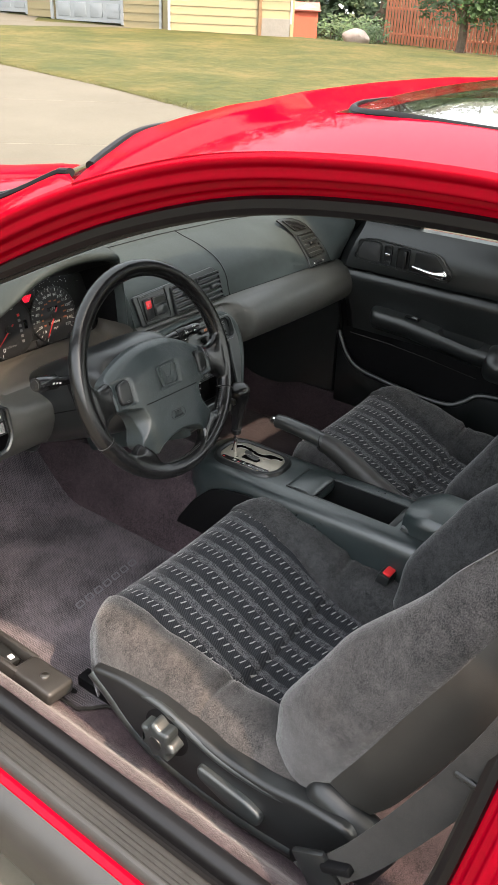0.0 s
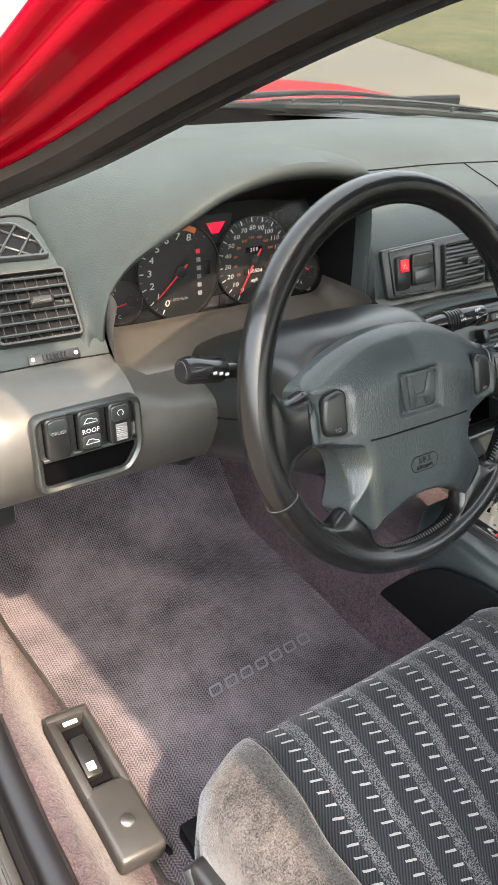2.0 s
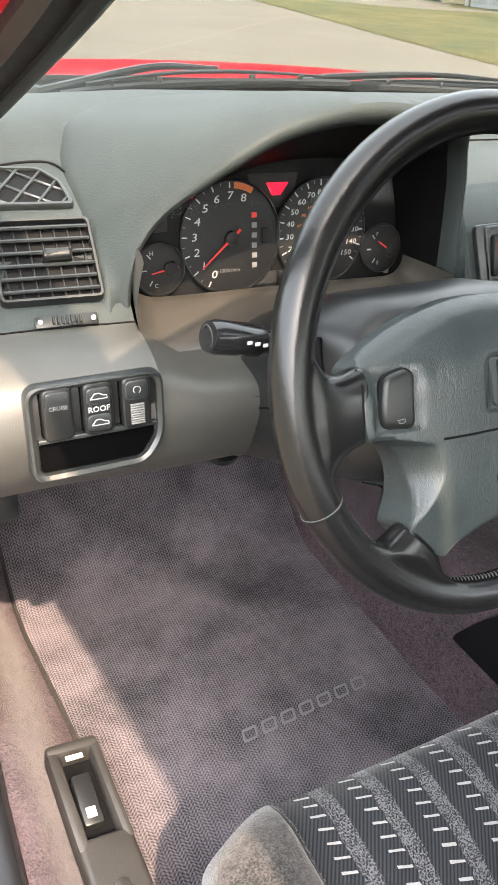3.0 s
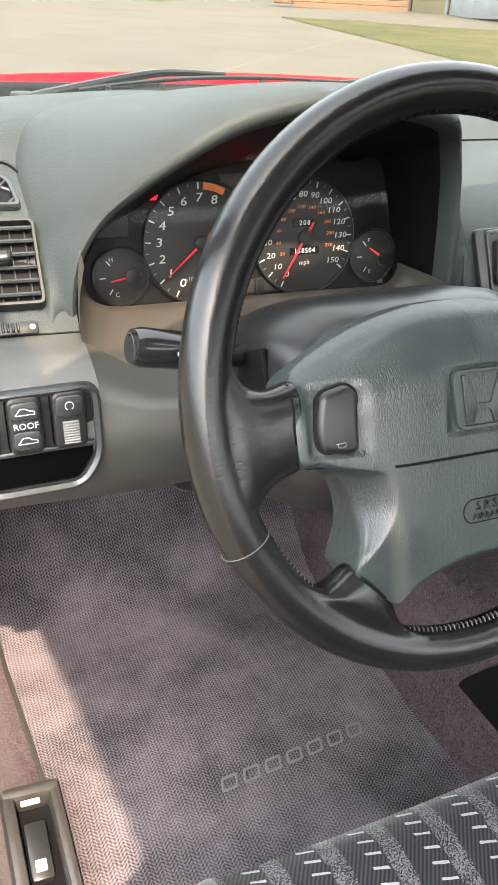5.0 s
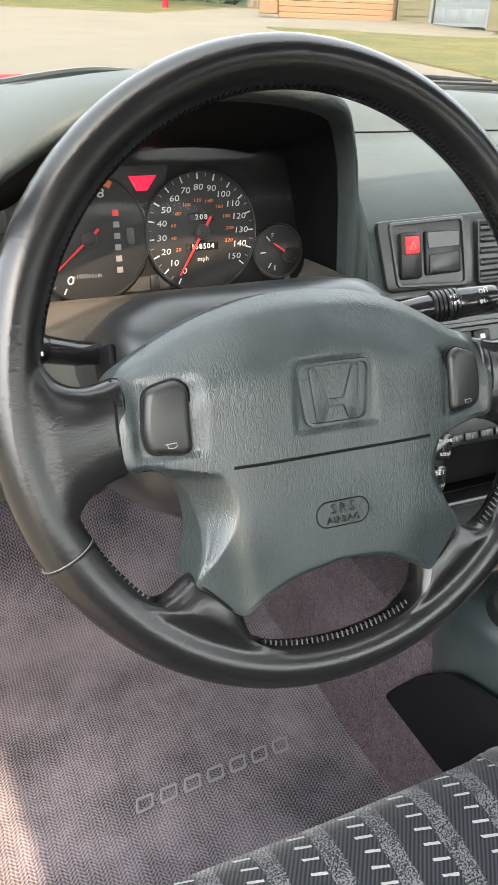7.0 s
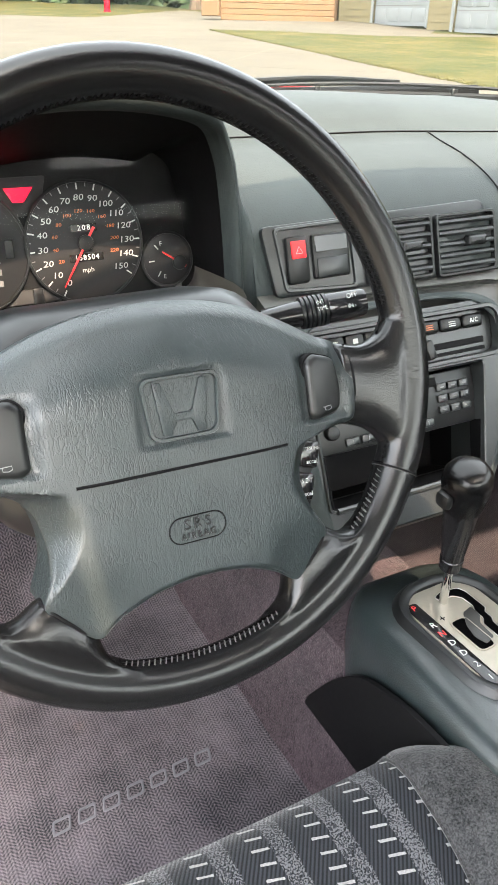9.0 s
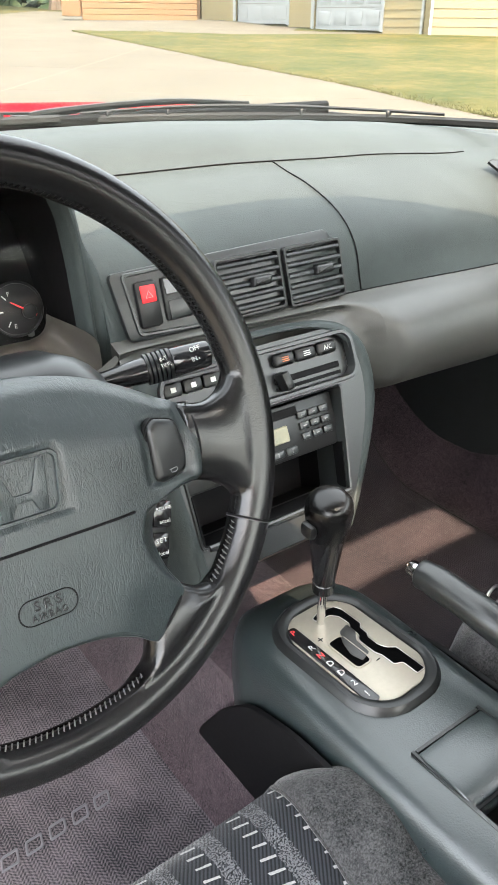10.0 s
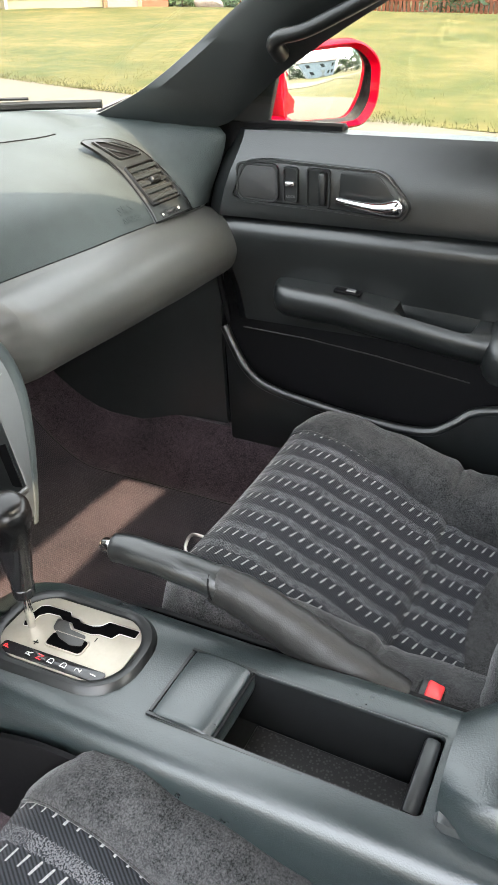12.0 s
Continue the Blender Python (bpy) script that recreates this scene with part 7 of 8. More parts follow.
part("gear_strip", plate(rounded(0.0135, 0.120, 0.0035, 4), 0.0012, 0.0004, gm @ pose(-0.0345, -0.001, 0.0040)), M_GLOSSBLACK, gate, "black gear indicator strip")
for s_, mt, yl in (("P", M_REDPRINT, 0.052), ("R", M_WHITE, 0.0250), ("N", M_REDPRINT, 0.0120), ("D", M_WHITE, -0.0015), ("D", M_WHITE, -0.0165), ("2", M_WHITE, -0.0330), ("1", M_WHITE, -0.0500)):
    part("gear_letter", text_bm(s_, 0.0100, gm @ pose(-0.0345, yl, 0.0054, 0, 0, -6), 0.0001), mt, gate, smooth=False)
slot = [(-0.005, 0.056), (0.006, 0.060), (0.025, 0.056), (0.029, 0.048), (0.029, 0.020), (0.0240, 0.016), (0.0240, 0.006), (0.0205, 0.002), (0.0205, -0.012), (0.0240, -0.020), (0.0320, -0.026), (0.0320, -0.0620), (0.0215, -0.0620), (0.0215, -0.0440), (0.0130, -0.0400), (0.0130, -0.0240), (0.0100, -0.0180), (0.0100, 0.004), (0.0160, 0.010), (0.0160, 0.022), (0.0200, 0.028), (0.0190, 0.042), (0.0125, 0.049), (-0.004, 0.050)]
# slots are flat black sheets, the shade of their depth put into the colour
part("gate_slot_shade", plate(soften(slot, 0.0016, 2)[::-1], 0.0012, 0.0002, gm @ pose(0.0, 0.0, 0.0034)), M_RECESS_SHADE, gate, "zigzag gate slot, its shaded depth a flat black sheet")
part("slot_edge", tube([gm @ V(x, y, 0.0046) for x, y in soften(slot, 0.0016, 2)], 0.00045, 5, closed=True), M_STEEL, gate)
mo, mi = rounded(0.0215, 0.046, 0.006, 4), rounded(0.0175, 0.042, 0.0045, 4)
part("manual_slot_shade", plate(mi, 0.0012, 0.0002, gm @ pose(-0.0085, -0.001, 0.0034)), M_RECESS_SHADE, gate)
part("manual_ring", band(mo, mi, 0.0016, 0.0005, gm @ pose(-0.0085, -0.001, 0.0036)), M_GATE, gate)
part("slot_shutter", plate(soften([(-0.0105, -0.0060), (-0.0060, 0.0100), (0.0040, 0.0250), (0.0165, 0.0280), (0.0165, 0.0150), (0.0080, 0.0060), (0.0060, -0.0140), (-0.0070, -0.0180)], 0.002, 2)[::-1], 0.0012, 0.0003, gm @ pose(0.0, 0.0, 0.0040)), M_SCUFF, gate, "grey sliding slot shutter")
part("minus_mark", rbox((0.005, 0.001, 0.0006), 0, 1, gm @ pose(0.006, -0.026, 0.0042)), M_DEEP, gate)
part("plus_mark", merge(rbox((0.006, 0.001, 0.0006), 0, 1, gm @ pose(-0.019, 0.029, 0.0042)), rbox((0.001, 0.006, 0.0006), 0, 1, gm @ pose(-0.019, 0.029, 0.0042))), M_DEEP, gate)
lever = thing("gear_lever", "black leather gear lever knob on a steel rod", "gear lever")
gb, gt = V(-0.022, 0.108, 0.530), V(-0.047, 0.081, 0.728)
ax = gt - gb
part("rod", tube([gb, gb + ax * 0.46], 0.0046, 12), M_CHROME, lever, "polished steel rod")
part("sleeve", tube([gb + ax * q for q in (0.33, 0.335, 0.40, 0.405, 0.62, 0.72, 0.78)], [0.0100, 0.0116, 0.0120, 0.0112, 0.0160, 0.0176, 0.0182], 20), M_GLOSSBLACK, lever)
part("knob", tube([gb + ax * q for q in (0.74, 0.78, 0.84, 0.90, 0.95, 0.98, 0.995, 1.0)], [0.0178, 0.0200, 0.0226, 0.0238, 0.0226, 0.0185, 0.012, 0.002], 28), M_KNOB, lever, "glossy worn black knob")
part("release_button", rbox((0.010, 0.018, 0.016), 0.005, 2, pose(gt.x - 0.021, gt.y + 0.004, gt.z - 0.034)), M_BLACK, lever)
# armrest box behind the bin
rows = []
for k in range(9):
    t = k / 8
    y = -0.345 - 0.24 * t
    w = 0.066 * (1 - 0.35 * (1 - min(1, t * 5)) ** 2)
    zt = 0.598 - 0.018 * (1 - min(1, t * 4)) ** 2
    rows.append([V(-0.012 + w * a, y, zt - 0.05 * (1 - b)) for a, b in ((-1.0, 0), (-1.04, 0.4), (-1.0, 0.75), (-0.86, 0.95), (-0.45, 1.03), (0, 1.06), (0.45, 1.03), (0.86, 0.95), (1.0, 0.75), (1.04, 0.4), (1.0, 0))])
part("armrest", loft(rows, closed=True, caps=True), M_CONSOLE, con, "padded black armrest lid")
part("armrest_box", rbox((0.120, 0.23, 0.05), 0.010, 2, pose(-0.012, -0.46, 0.530)), M_DASH_SMOOTH, con)
# handbrake
hb = thing("handbrake", "black handbrake lever with a silver button beside the console", "handbrake")
g = [V(0.062, 0.050, 0.606), V(0.064, 0.030, 0.607), V(0.068, -0.020, 0.602), V(0.072, -0.066, 0.594), V(0.073, -0.080, 0.590)]
gp = spline(g, 8)
part("grip", tube(gp, [(0.0135 if k == 0 else 0.0160 + 0.0034 * k / (len(gp) - 1)) * (0.86 if k == len(gp) - 1 else 1.0) + 0.0003 * math.sin(k * 0.8) * (k > 2) for k in range(len(gp))], 20), M_DOOR, hb, "black grip with soft finger ridges")
part("grip_seam", tube([V(0.0725, -0.0745, 0.5915) + V(0.0194 * math.cos(a), 0.0194 * 0.25 * math.sin(a), 0.0194 * math.sin(a)) for a in [2 * math.pi * k / 24 for k in range(24)]], 0.0012, 6, closed=True), M_DEEP, hb)
sl = [V(0.073, -0.072, 0.590), V(0.076, -0.11, 0.578), V(0.081, -0.16, 0.550), V(0.085, -0.21, 0.520), V(0.087, -0.27, 0.488)]
part("sleeve", tube(spline(sl, 6), [0.0188 + 0.0003 * k + 0.0007 * math.sin(k * 1.7) for k in range(25)], 18, flat=1.25, up=(0, 0, 1)), M_SLEEVE, hb, "soft wrinkled sleeve")
part("button", tube([V(0.062, 0.050, 0.606), V(0.0612, 0.061, 0.6065), V(0.0610, 0.064, 0.6066)], [0.0088, 0.0088, 0.007], 14), M_CHROME, hb, "silver push button")

part("seat_wire_handle", tube(spline([V(0.262, 0.050, 0.430), V(0.264, 0.088, 0.438), V(0.284, 0.098, 0.446), V(0.306, 0.096, 0.440), V(0.310, 0.052, 0.430)], 4), 0.0025, 8), M_STEEL, pas, "bright wire slide handle").matrix_parent_inverse = pas.matrix_basis.inverted()

# ---- floor things ----
mat_ = thing("floor_mat", "dark woven driver's floor mat with a bound edge", "floor mat")
def mat_outline(y):
    return (-0.628 - 0.020 * smoothstep(0.25, 0.6, y), -0.140)


rows = []
for k in range(41):
    y = -0.04 + 0.78 * k / 40
    x0, x1 = mat_outline(y)
    inset = 0.05 * smoothstep(0.02, -0.04, y)
    rows.append([V(x, y, floor_z(min(max(x, -0.62), -0.15), y) + 0.007 + 0.002 * noise.noise(V(x * 7, y * 7, 3))) for x in [x0 + inset + (x1 - x0 - 2 * inset) * j / 30 for j in range(31)]])
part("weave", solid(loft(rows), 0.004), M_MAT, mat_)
edge = [r[0] for r in rows] + rows[-1][1:] + [r[-1] for r in reversed(rows)][1:] + list(reversed(rows[0]))[1:-1]
part("binding", tube([p + V(0, 0, 0.001) for p in edge], 0.0042, 6, closed=True), M_BELT, mat_, "dark bound edge")
for k in range(7):
    x = -0.424 + 0.0300 * k
    w_ = 0.011
    bar = [(-w_ - 0.003, -0.0095), (w_ - 0.003, -0.0095), (w_ + 0.003, 0.0095), (-w_ + 0.003, 0.0095)]
    z = floor_z(x, 0.228) + 0.0125
    part("name_bar", band(soften(bar, 0.004), soften([(a * 0.72, b * 0.66) for a, b in bar], 0.002), 0.0014, 0.0004, pose(x, 0.226 + 0.0022 * k, z + 0.0012, 0, 0, 4)), M_NAMEBAR, mat_, "plain woven bar")
pm = thing("floor_mat", "dark woven passenger floor mat", "floor mat")
rows = []
for k in range(31):
    y = 0.0 + 0.70 * k / 30
    rows.append([V(x, y, floor_z(x, y) + 0.007) for x in [0.135 + 0.47 * j / 20 for j in range(21)]])
part("weave", solid(loft(rows), 0.004), M_MAT_SHADED, pm)
edge = [r[0] for r in rows] + rows[-1][1:] + [r[-1] for r in reversed(rows)][1:] + list(reversed(rows[0]))[1:-1]
part("binding", tube([p + V(0, 0, 0.001) for p in edge], 0.004, 6, closed=True), M_BELT, pm)
# fuel-flap and boot release lever by the sill
rel = thing("release_lever", "black plastic boot and fuel flap release on the sill carpet", "release lever")
part("housing", merge(rbox((0.062, 0.110, 0.030), 0.008, 3, pose(-0.650, 0.085, 0.320, 0, 6, 0)), rbox((0.062, 0.016, 0.030), 0.006, 2, pose(-0.650, 0.258, 0.322, 0, 6, 0)),
                     rbox((0.014, 0.14, 0.030), 0.005, 2, pose(-0.674, 0.195, 0.323, 0, 6, 0)), rbox((0.012, 0.14, 0.030), 0.005, 2, pose(-0.625, 0.195, 0.318, 0, 6, 0))), M_SCUFF, rel)
part("well", rbox((0.040, 0.115, 0.004), 0, 1, pose(-0.650, 0.194, 0.308, 0, 6, 0)), M_DEEP, rel)
part("lever", rbox((0.024, 0.062, 0.016), 0.005, 2, pose(-0.652, 0.190, 0.322, 10, 6, 0)), M_BLACK, rel, "black pull lever")
part("lever_mark", rbox((0.011, 0.012, 0.001), 0.0004, 1, pose(-0.652, 0.172, 0.3275, 10, 6, 0)), M_WHITE, rel)
part("top_mark", rbox((0.020, 0.007, 0.001), 0.0004, 1, pose(-0.651, 0.240, 0.337, 0, 6, 0)), M_WHITE, rel)
part("screw", disc(0.0085, 0.003, 20, 0.001, pose(-0.649, 0.076, 0.3365, 0, 6, 0)), M_STEEL, rel, "steel screw head")
part("pad_grommet", tube([V(-0.618, 0.05, 0.30), V(-0.610, 0.04, 0.285), V(-0.615, 0.07, 0.28)], 0.004, 6), M_DEEP, rel)
# column shroud and hooks under the dash
part("column_shroud", loft([[V(-0.354 + w * math.cos(a), y, z + h * math.sin(a)) for a in [2 * math.pi * k / 14 for k in range(14)]] for y, z, w, h in ((0.26, 0.74, 0.075, 0.05), (0.42, 0.66, 0.07, 0.05), (0.62, 0.56, 0.05, 0.05), (0.80, 0.48, 0.04, 0.04))], closed=True), M_DEEP, col)
part("lower_trim_hook", tube(spline([V(-0.475, 0.30, 0.70), V(-0.468, 0.29, 0.675), V(-0.44, 0.30, 0.665), V(-0.40, 0.34, 0.668)], 4), 0.008, 8), M_DASH_SMOOTH, dash)
part("bonnet_release", rbox((0.035, 0.05, 0.04), 0.008, 2, pose(-0.688, 0.33, 0.655)), M_BLACK, dash, "black bonnet release lever")

# ---- passenger door ----
door = thing("passenger_door", "closed passenger door with black trim, armrest and map pocket", "car door")


def door_pt(y, z):
    """Inner face of the trim panel."""
    x = 0.708
    x += 0.030 * smoothstep(0.86, 0.945, z)                       # leans out to the belt line
    x -= 0.016 * smoothstep(0.801, 0.805, z)                        # upper pad stands proud
    x -= 0.019 * math.sqrt(max(0.0, min(1.0, (0.8005 - z) / 0.018))) * smoothstep(0.66, 0.78, z)      # the lower panel's rolled upper edge
    return V(x, y, z)


zs = [0.345, 0.38, 0.42, 0.47, 0.52, 0.57, 0.62, 0.67, 0.70, 0.73, 0.755, 0.77, 0.780, 0.787, 0.792, 0.796, 0.799, 0.8005, 0.802, 0.8045, 0.806, 0.82, 0.85, 0.88, 0.905, 0.922, 0.932, 0.938]
rows = []
for k in range(33):
    t = k / 32
    row = []
    for z in zs:
        y_front = interp(z, [(0.345, 0.165), (0.60, 0.245), (0.80, 0.285), (0.94, 0.245)])
        y = y_front + (-0.90 - y_front) * t
        p = door_pt(y, z)
        row.append(p + V(0.035 * (1 - smoothstep(0.0, 0.03, t)), 0, 0))
    row.append(row[-1] + V(0.030, 0, 0.002))
    row.append(row[-1] + V(0.008, 0, -0.06))
    rows.append(row)
part("trim_panel", loft(rows), M_DOOR, door, "black moulded trim panel")
part("outer_skin", solid(loft([[V(0.775, 0.42 - 1.3 * k / 8, 0.935), V(0.81, 0.42 - 1.3 * k / 8, 0.90), V(0.86, 0.42 - 1.3 * k / 8, 0.70), V(0.875, 0.42 - 1.3 * k / 8, 0.45), V(0.84, 0.42 - 1.3 * k / 8, 0.22)] for k in range(9)]), 0.006), M_PAINT, door, "red door skin")
DM = face_m((0.689, 0.0, 0.0), (-1, 0, 0))           # frame x runs to -y, y is height


def dpoly(pts):
    return [(-y, z) for y, z in pts]


bez = soften([(0.224, 0.838), (0.196, 0.898), (0.150, 0.903), (-0.040, 0.895), (-0.084, 0.846), (-0.074, 0.822), (0.04, 0.828), (0.205, 0.832)], 0.018, 6)
cyz = (0.07, 0.862)
inn = [(cyz[0] + (y - cyz[0]) * 0.965, cyz[1] + (z - cyz[1]) * 0.86) for y, z in bez]
part("handle_bezel", band(dpoly(bez), dpoly(inn), 0.007, 0.002, DM @ pose(0, 0, -0.002)), M_DOOR, door, "raised black handle bezel")
part("bezel_floor", plate(dpoly(inn), 0.003, 0.0005, DM @ pose(0, 0, -0.003)), M_DOOR, door)
part("speaker_grille", plate(rounded(0.068, 0.052, 0.010, 4), 0.004, 0.001, DM @ pose(-0.172, 0.865, 0.0)), M_GRILLE, door, "black tweeter grille")
part("grille_rim", band(rounded(0.076, 0.060, 0.012, 4), rounded(0.068, 0.052, 0.010, 4), 0.005, 0.001, DM @ pose(-0.172, 0.865, 0.0)), M_DOOR, door)
part("lock_frame", band(rounded(0.026, 0.056, 0.006, 4), rounded(0.020, 0.050, 0.004, 4), 0.005, 0.001, DM @ pose(-0.113, 0.864, 0.0)), M_DOOR, door)
part("lock_switch", rbox((0.016, 0.008, 0.010), 0.002, 2, DM @ pose(-0.113, 0.866, 0.004)), M_CHROME, door, "chrome lock switch")
part("lock_backing", rbox((0.020, 0.050, 0.002), 0, 1, DM @ pose(-0.113, 0.864, 0.001)), M_BLACK, door)
part("latch_frame", band(rounded(0.040, 0.060, 0.006, 4), rounded(0.033, 0.053, 0.004, 4), 0.005, 0.001, DM @ pose(-0.066, 0.862, 0.0)), M_DOOR, door)
part("latch_lever", rbox((0.012, 0.050, 0.016), 0.004, 2, DM @ pose(-0.058, 0.862, 0.004)), M_BLACK, door)
part("lock_letters", text_bm("LOCK", 0.0060, DM @ pose(-0.113, 0.846, 0.0024), 0.0001), M_PRINT, door, smooth=False)
part("latch_backing", rbox((0.033, 0.053, 0.002), 0, 1, DM @ pose(-0.066, 0.862, 0.001)), M_BLACK, door)
part("pull_cup", plate(dpoly(soften([(0.032, 0.838), (0.030, 0.890), (-0.030, 0.888), (-0.066, 0.846)], 0.006)), 0.002, 0.0005, DM @ pose(0, 0, -0.0005)), M_BLACK, door)
hpts = spline([V(0.683, 0.032, 0.848), V(0.674, 0.0, 0.846), V(0.671, -0.040, 0.843), V(0.672, -0.066, 0.846), V(0.676, -0.073, 0.848)], 4)
part("door_handle", tube(hpts, [0.0045, 0.005, 0.0055, 0.006, 0.006, 0.0065, 0.007, 0.008, 0.009, 0.0105, 0.0115, 0.0125, 0.013, 0.0125, 0.010, 0.008, 0.005], 12, flat=1.0), M_CHROME, door, "chrome door handle")
# armrest with a pull recess, ending in a thicker pod
rows = []
for k in range(61):
    y = 0.146 - 0.99 * (k / 60) ** 1.25
    zt = interp(y, [(-0.85, 0.625), (-0.20, 0.676), (-0.07, 0.692), (0.03, 0.704), (0.15, 0.709)])
    g = math.sqrt(max(0.0, 1 - (1 - min(1.0, (0.147 - y) / 0.030)) ** 2))
    dip = 0.034 * smoothstep(-0.072, -0.088, y) * smoothstep(-0.205, -0.186, y)
    sec = [(0.713, 0.004), (0.706, 0.001), (0.703, -dip), (0.672, -0.003 - dip), (0.667, -0.004 - dip * 0.2), (0.660, -0.007), (0.654, -0.016), (0.652, -0.030), (0.659, -0.047), (0.677, -0.060), (0.712, -0.070)]
    rows.append([V(0.716 - (0.716 - x) * g, y, zt + dz * (0.55 + 0.45 * g) - 0.010 * (1 - g)) for x, dz in sec])
part("armrest", loft(rows, closed=True, caps=True), M_DOOR, door, "black moulded armrest with pull recess")
rows = []
for k in range(25):
    y = -0.212 - 0.60 * (k / 24) ** 1.6
    g = math.sqrt(max(0.0, 1 - (1 - min(1.0, (-0.2115 - y) / 0.035)) ** 2))
    zc = 0.635 - 0.06 * (-0.21 - y)
    rows.append([V(0.712 - 0.080 * g * max(0.0, math.cos(a)) ** 0.7, y, zc + 0.050 * (0.35 + 0.65 * g) * math.sin(a)) for a in [math.pi * (q / 12 - 0.5) for q in range(13)]])
part("armrest_end", loft(rows), M_DOOR, door, "padded black armrest end")
part("armrest_switch", rbox((0.020, 0.044, 0.004), 0.0015, 2, pose(0.685, 0.010, 0.7025, 5, 0, 4)), M_DEEP, door)
part("armrest_clip", rbox((0.010, 0.016, 0.004), 0.001, 1, pose(0.685, 0.004, 0.7040, 5, 0, 4)), M_PRINT, door)
# map pocket: a bowed lower panel with a rolled lip
lipc = spline([V(0.690, 0.246, 0.604), V(0.684, 0.228, 0.575), V(0.676, 0.198, 0.535), V(0.668, 0.150, 0.508), V(0.662, 0.05, 0.494), V(0.660, -0.06, 0.484), V(0.664, -0.145, 0.484), V(0.672, -0.185, 0.503), V(0.684, -0.225, 0.530), V(0.690, -0.32, 0.540), V(0.694, -0.5, 0.540)], 5)
part("pocket_lip", tube(lipc, 0.0085, 10), M_DOOR, door, "rolled black pocket edge")
rows = [[p + V(0.0, 0, -0.004), p + V(-0.002, 0, -0.03), p + V(0.004, 0, -0.07), V(0.700, p.y, 0.37), V(0.715, p.y, 0.34)] for p in lipc]
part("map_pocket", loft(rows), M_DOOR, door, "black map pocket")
part("pocket_line", tube([V(0.6995, 0.212, 0.6045), V(0.6995, 0.086, 0.601), V(0.6995, -0.04, 0.590), V(0.6995, -0.20, 0.570)], 0.0012, 6), M_SCUFF, door, "thin moulded pocket edge")
# deep black sheet over the trim panel, for the shade inside the pocket
part("pocket_shade", loft([[V(0.703, y, 0.62), V(0.703, y, 0.40)] for y in (0.24, 0.1, -0.1, -0.3, -0.5)]), M_DEEP, door)
part("door_gap", tube([V(0.725, 0.262, 0.935), V(0.722, 0.294, 0.80), V(0.722, 0.252, 0.60), V(0.722, 0.175, 0.345)], 0.006, 6), M_DEEP, door)

# far front pillar trim with grab handle
pillar = thing("pillar_trim", "black plastic windscreen pillar trim with grab handle", "pillar trim")
A = spline([V(0.785, 0.68, 0.885), V(0.735, 0.56, 0.930), V(0.675, 0.40, 0.985), V(0.66, 0.33, 1.018), V(0.650, 0.25, 1.066), V(0.636, 0.161, 1.122), V(0.60, -0.02, 1.215), V(0.57, -0.13, 1.265)], 4)
B = spline([V(0.755, 0.42, 0.885), V(0.725, 0.32, 0.925), V(0.71, 0.235, 0.948), V(0.695, 0.180, 0.985), V(0.685, 0.118, 1.030), V(0.672, 0.022, 1.085), V(0.650, -0.09, 1.140), V(0.63, -0.20, 1.190)], 4)
rows = []
for a, b in zip(A, B):
    mid = (a + b) / 2 + V(-0.016, -0.010, 0.004)
    q1, q3 = a * 0.72 + mid * 0.28 + V(-0.008, -0.004, 0.003), b * 0.72 + mid * 0.28 + V(-0.008, -0.006, 0.002)
    rows.append([a + V(0.02, 0.01, 0.0), a, q1, mid, q3, b, b + V(0.03, 0.0, 0.01)])
part("trim", loft(rows), M_DASH_SMOOTH, pillar)
gh = spline([V(0.655, 0.115, 1.052), V(0.628, 0.112, 1.066), V(0.618, 0.098, 1.076), V(0.615, 0.06, 1.084), V(0.612, 0.0, 1.108), V(0.600, -0.10, 1.150), V(0.595, -0.18, 1.175), V(0.62, -0.20, 1.180)], 4)
part("grab_handle", tube(gh, [0.013 - 0.003 * smoothstep(0, 10, k) for k in range(len(gh))], 10), M_BLACK, pillar, "black grab handle")
part("sail_panel", plate(soften([(-0.300, 0.925), (-0.182, 0.928), (-0.160, 1.018), (-0.215, 0.990)], 0.004), 0.012, 0.003, face_m((0.742, 0, 0), (-1, 0, 0)) @ pose(0, 0, -0.010)), M_BLACK, pillar, "black mirror sail panel")
# near pillar trim: a narrow dark band inside the seal
pl = thing("pillar_trim", "black plastic windscreen pillar trim by the driver's door", "pillar trim")
drow = []
for (p, n) in edge_frame([q for q in EDGE if q.x < 0.60]):
    x0 = edge_x(p.x, p.y)
    drow.append([V(x0 + dx, p.x + n.x * dn, p.y + n.y * dn) for dx, dn in ((0.004, -0.005), (0.010, -0.006), (0.016, -0.002), (0.020, 0.008), (0.022, 0.024))])
part("trim", loft(drow), M_RUBBER, pl)

# door mirror outside
mir = thing("door_mirror", "red painted door mirror with black-edged glass", "door mirror")
MM = face_m((0.965, 0.158, 0.975), (-0.49, -0.87, 0.045)) @ Matrix.Diagonal((1.33, 1.16, 1.1, 1))
ml = soften([(-0.088, -0.050), (0.060, -0.062), (0.086, -0.030), (0.092, 0.035), (0.055, 0.066), (-0.060, 0.062), (-0.090, 0.040)], 0.030, 6)
rows = []
for s_, d in ((0.86, -0.004), (0.95, 0.006), (1.0, 0.002), (1.06, -0.020), (1.04, -0.055), (0.85, -0.095), (0.45, -0.120), (0.05, -0.125)):
    rows.append([MM @ V(x * s_, y * s_, d) for x, y in ml])
part("housing", loft(rows, closed=True), M_PAINT, mir, "glossy red mirror housing")
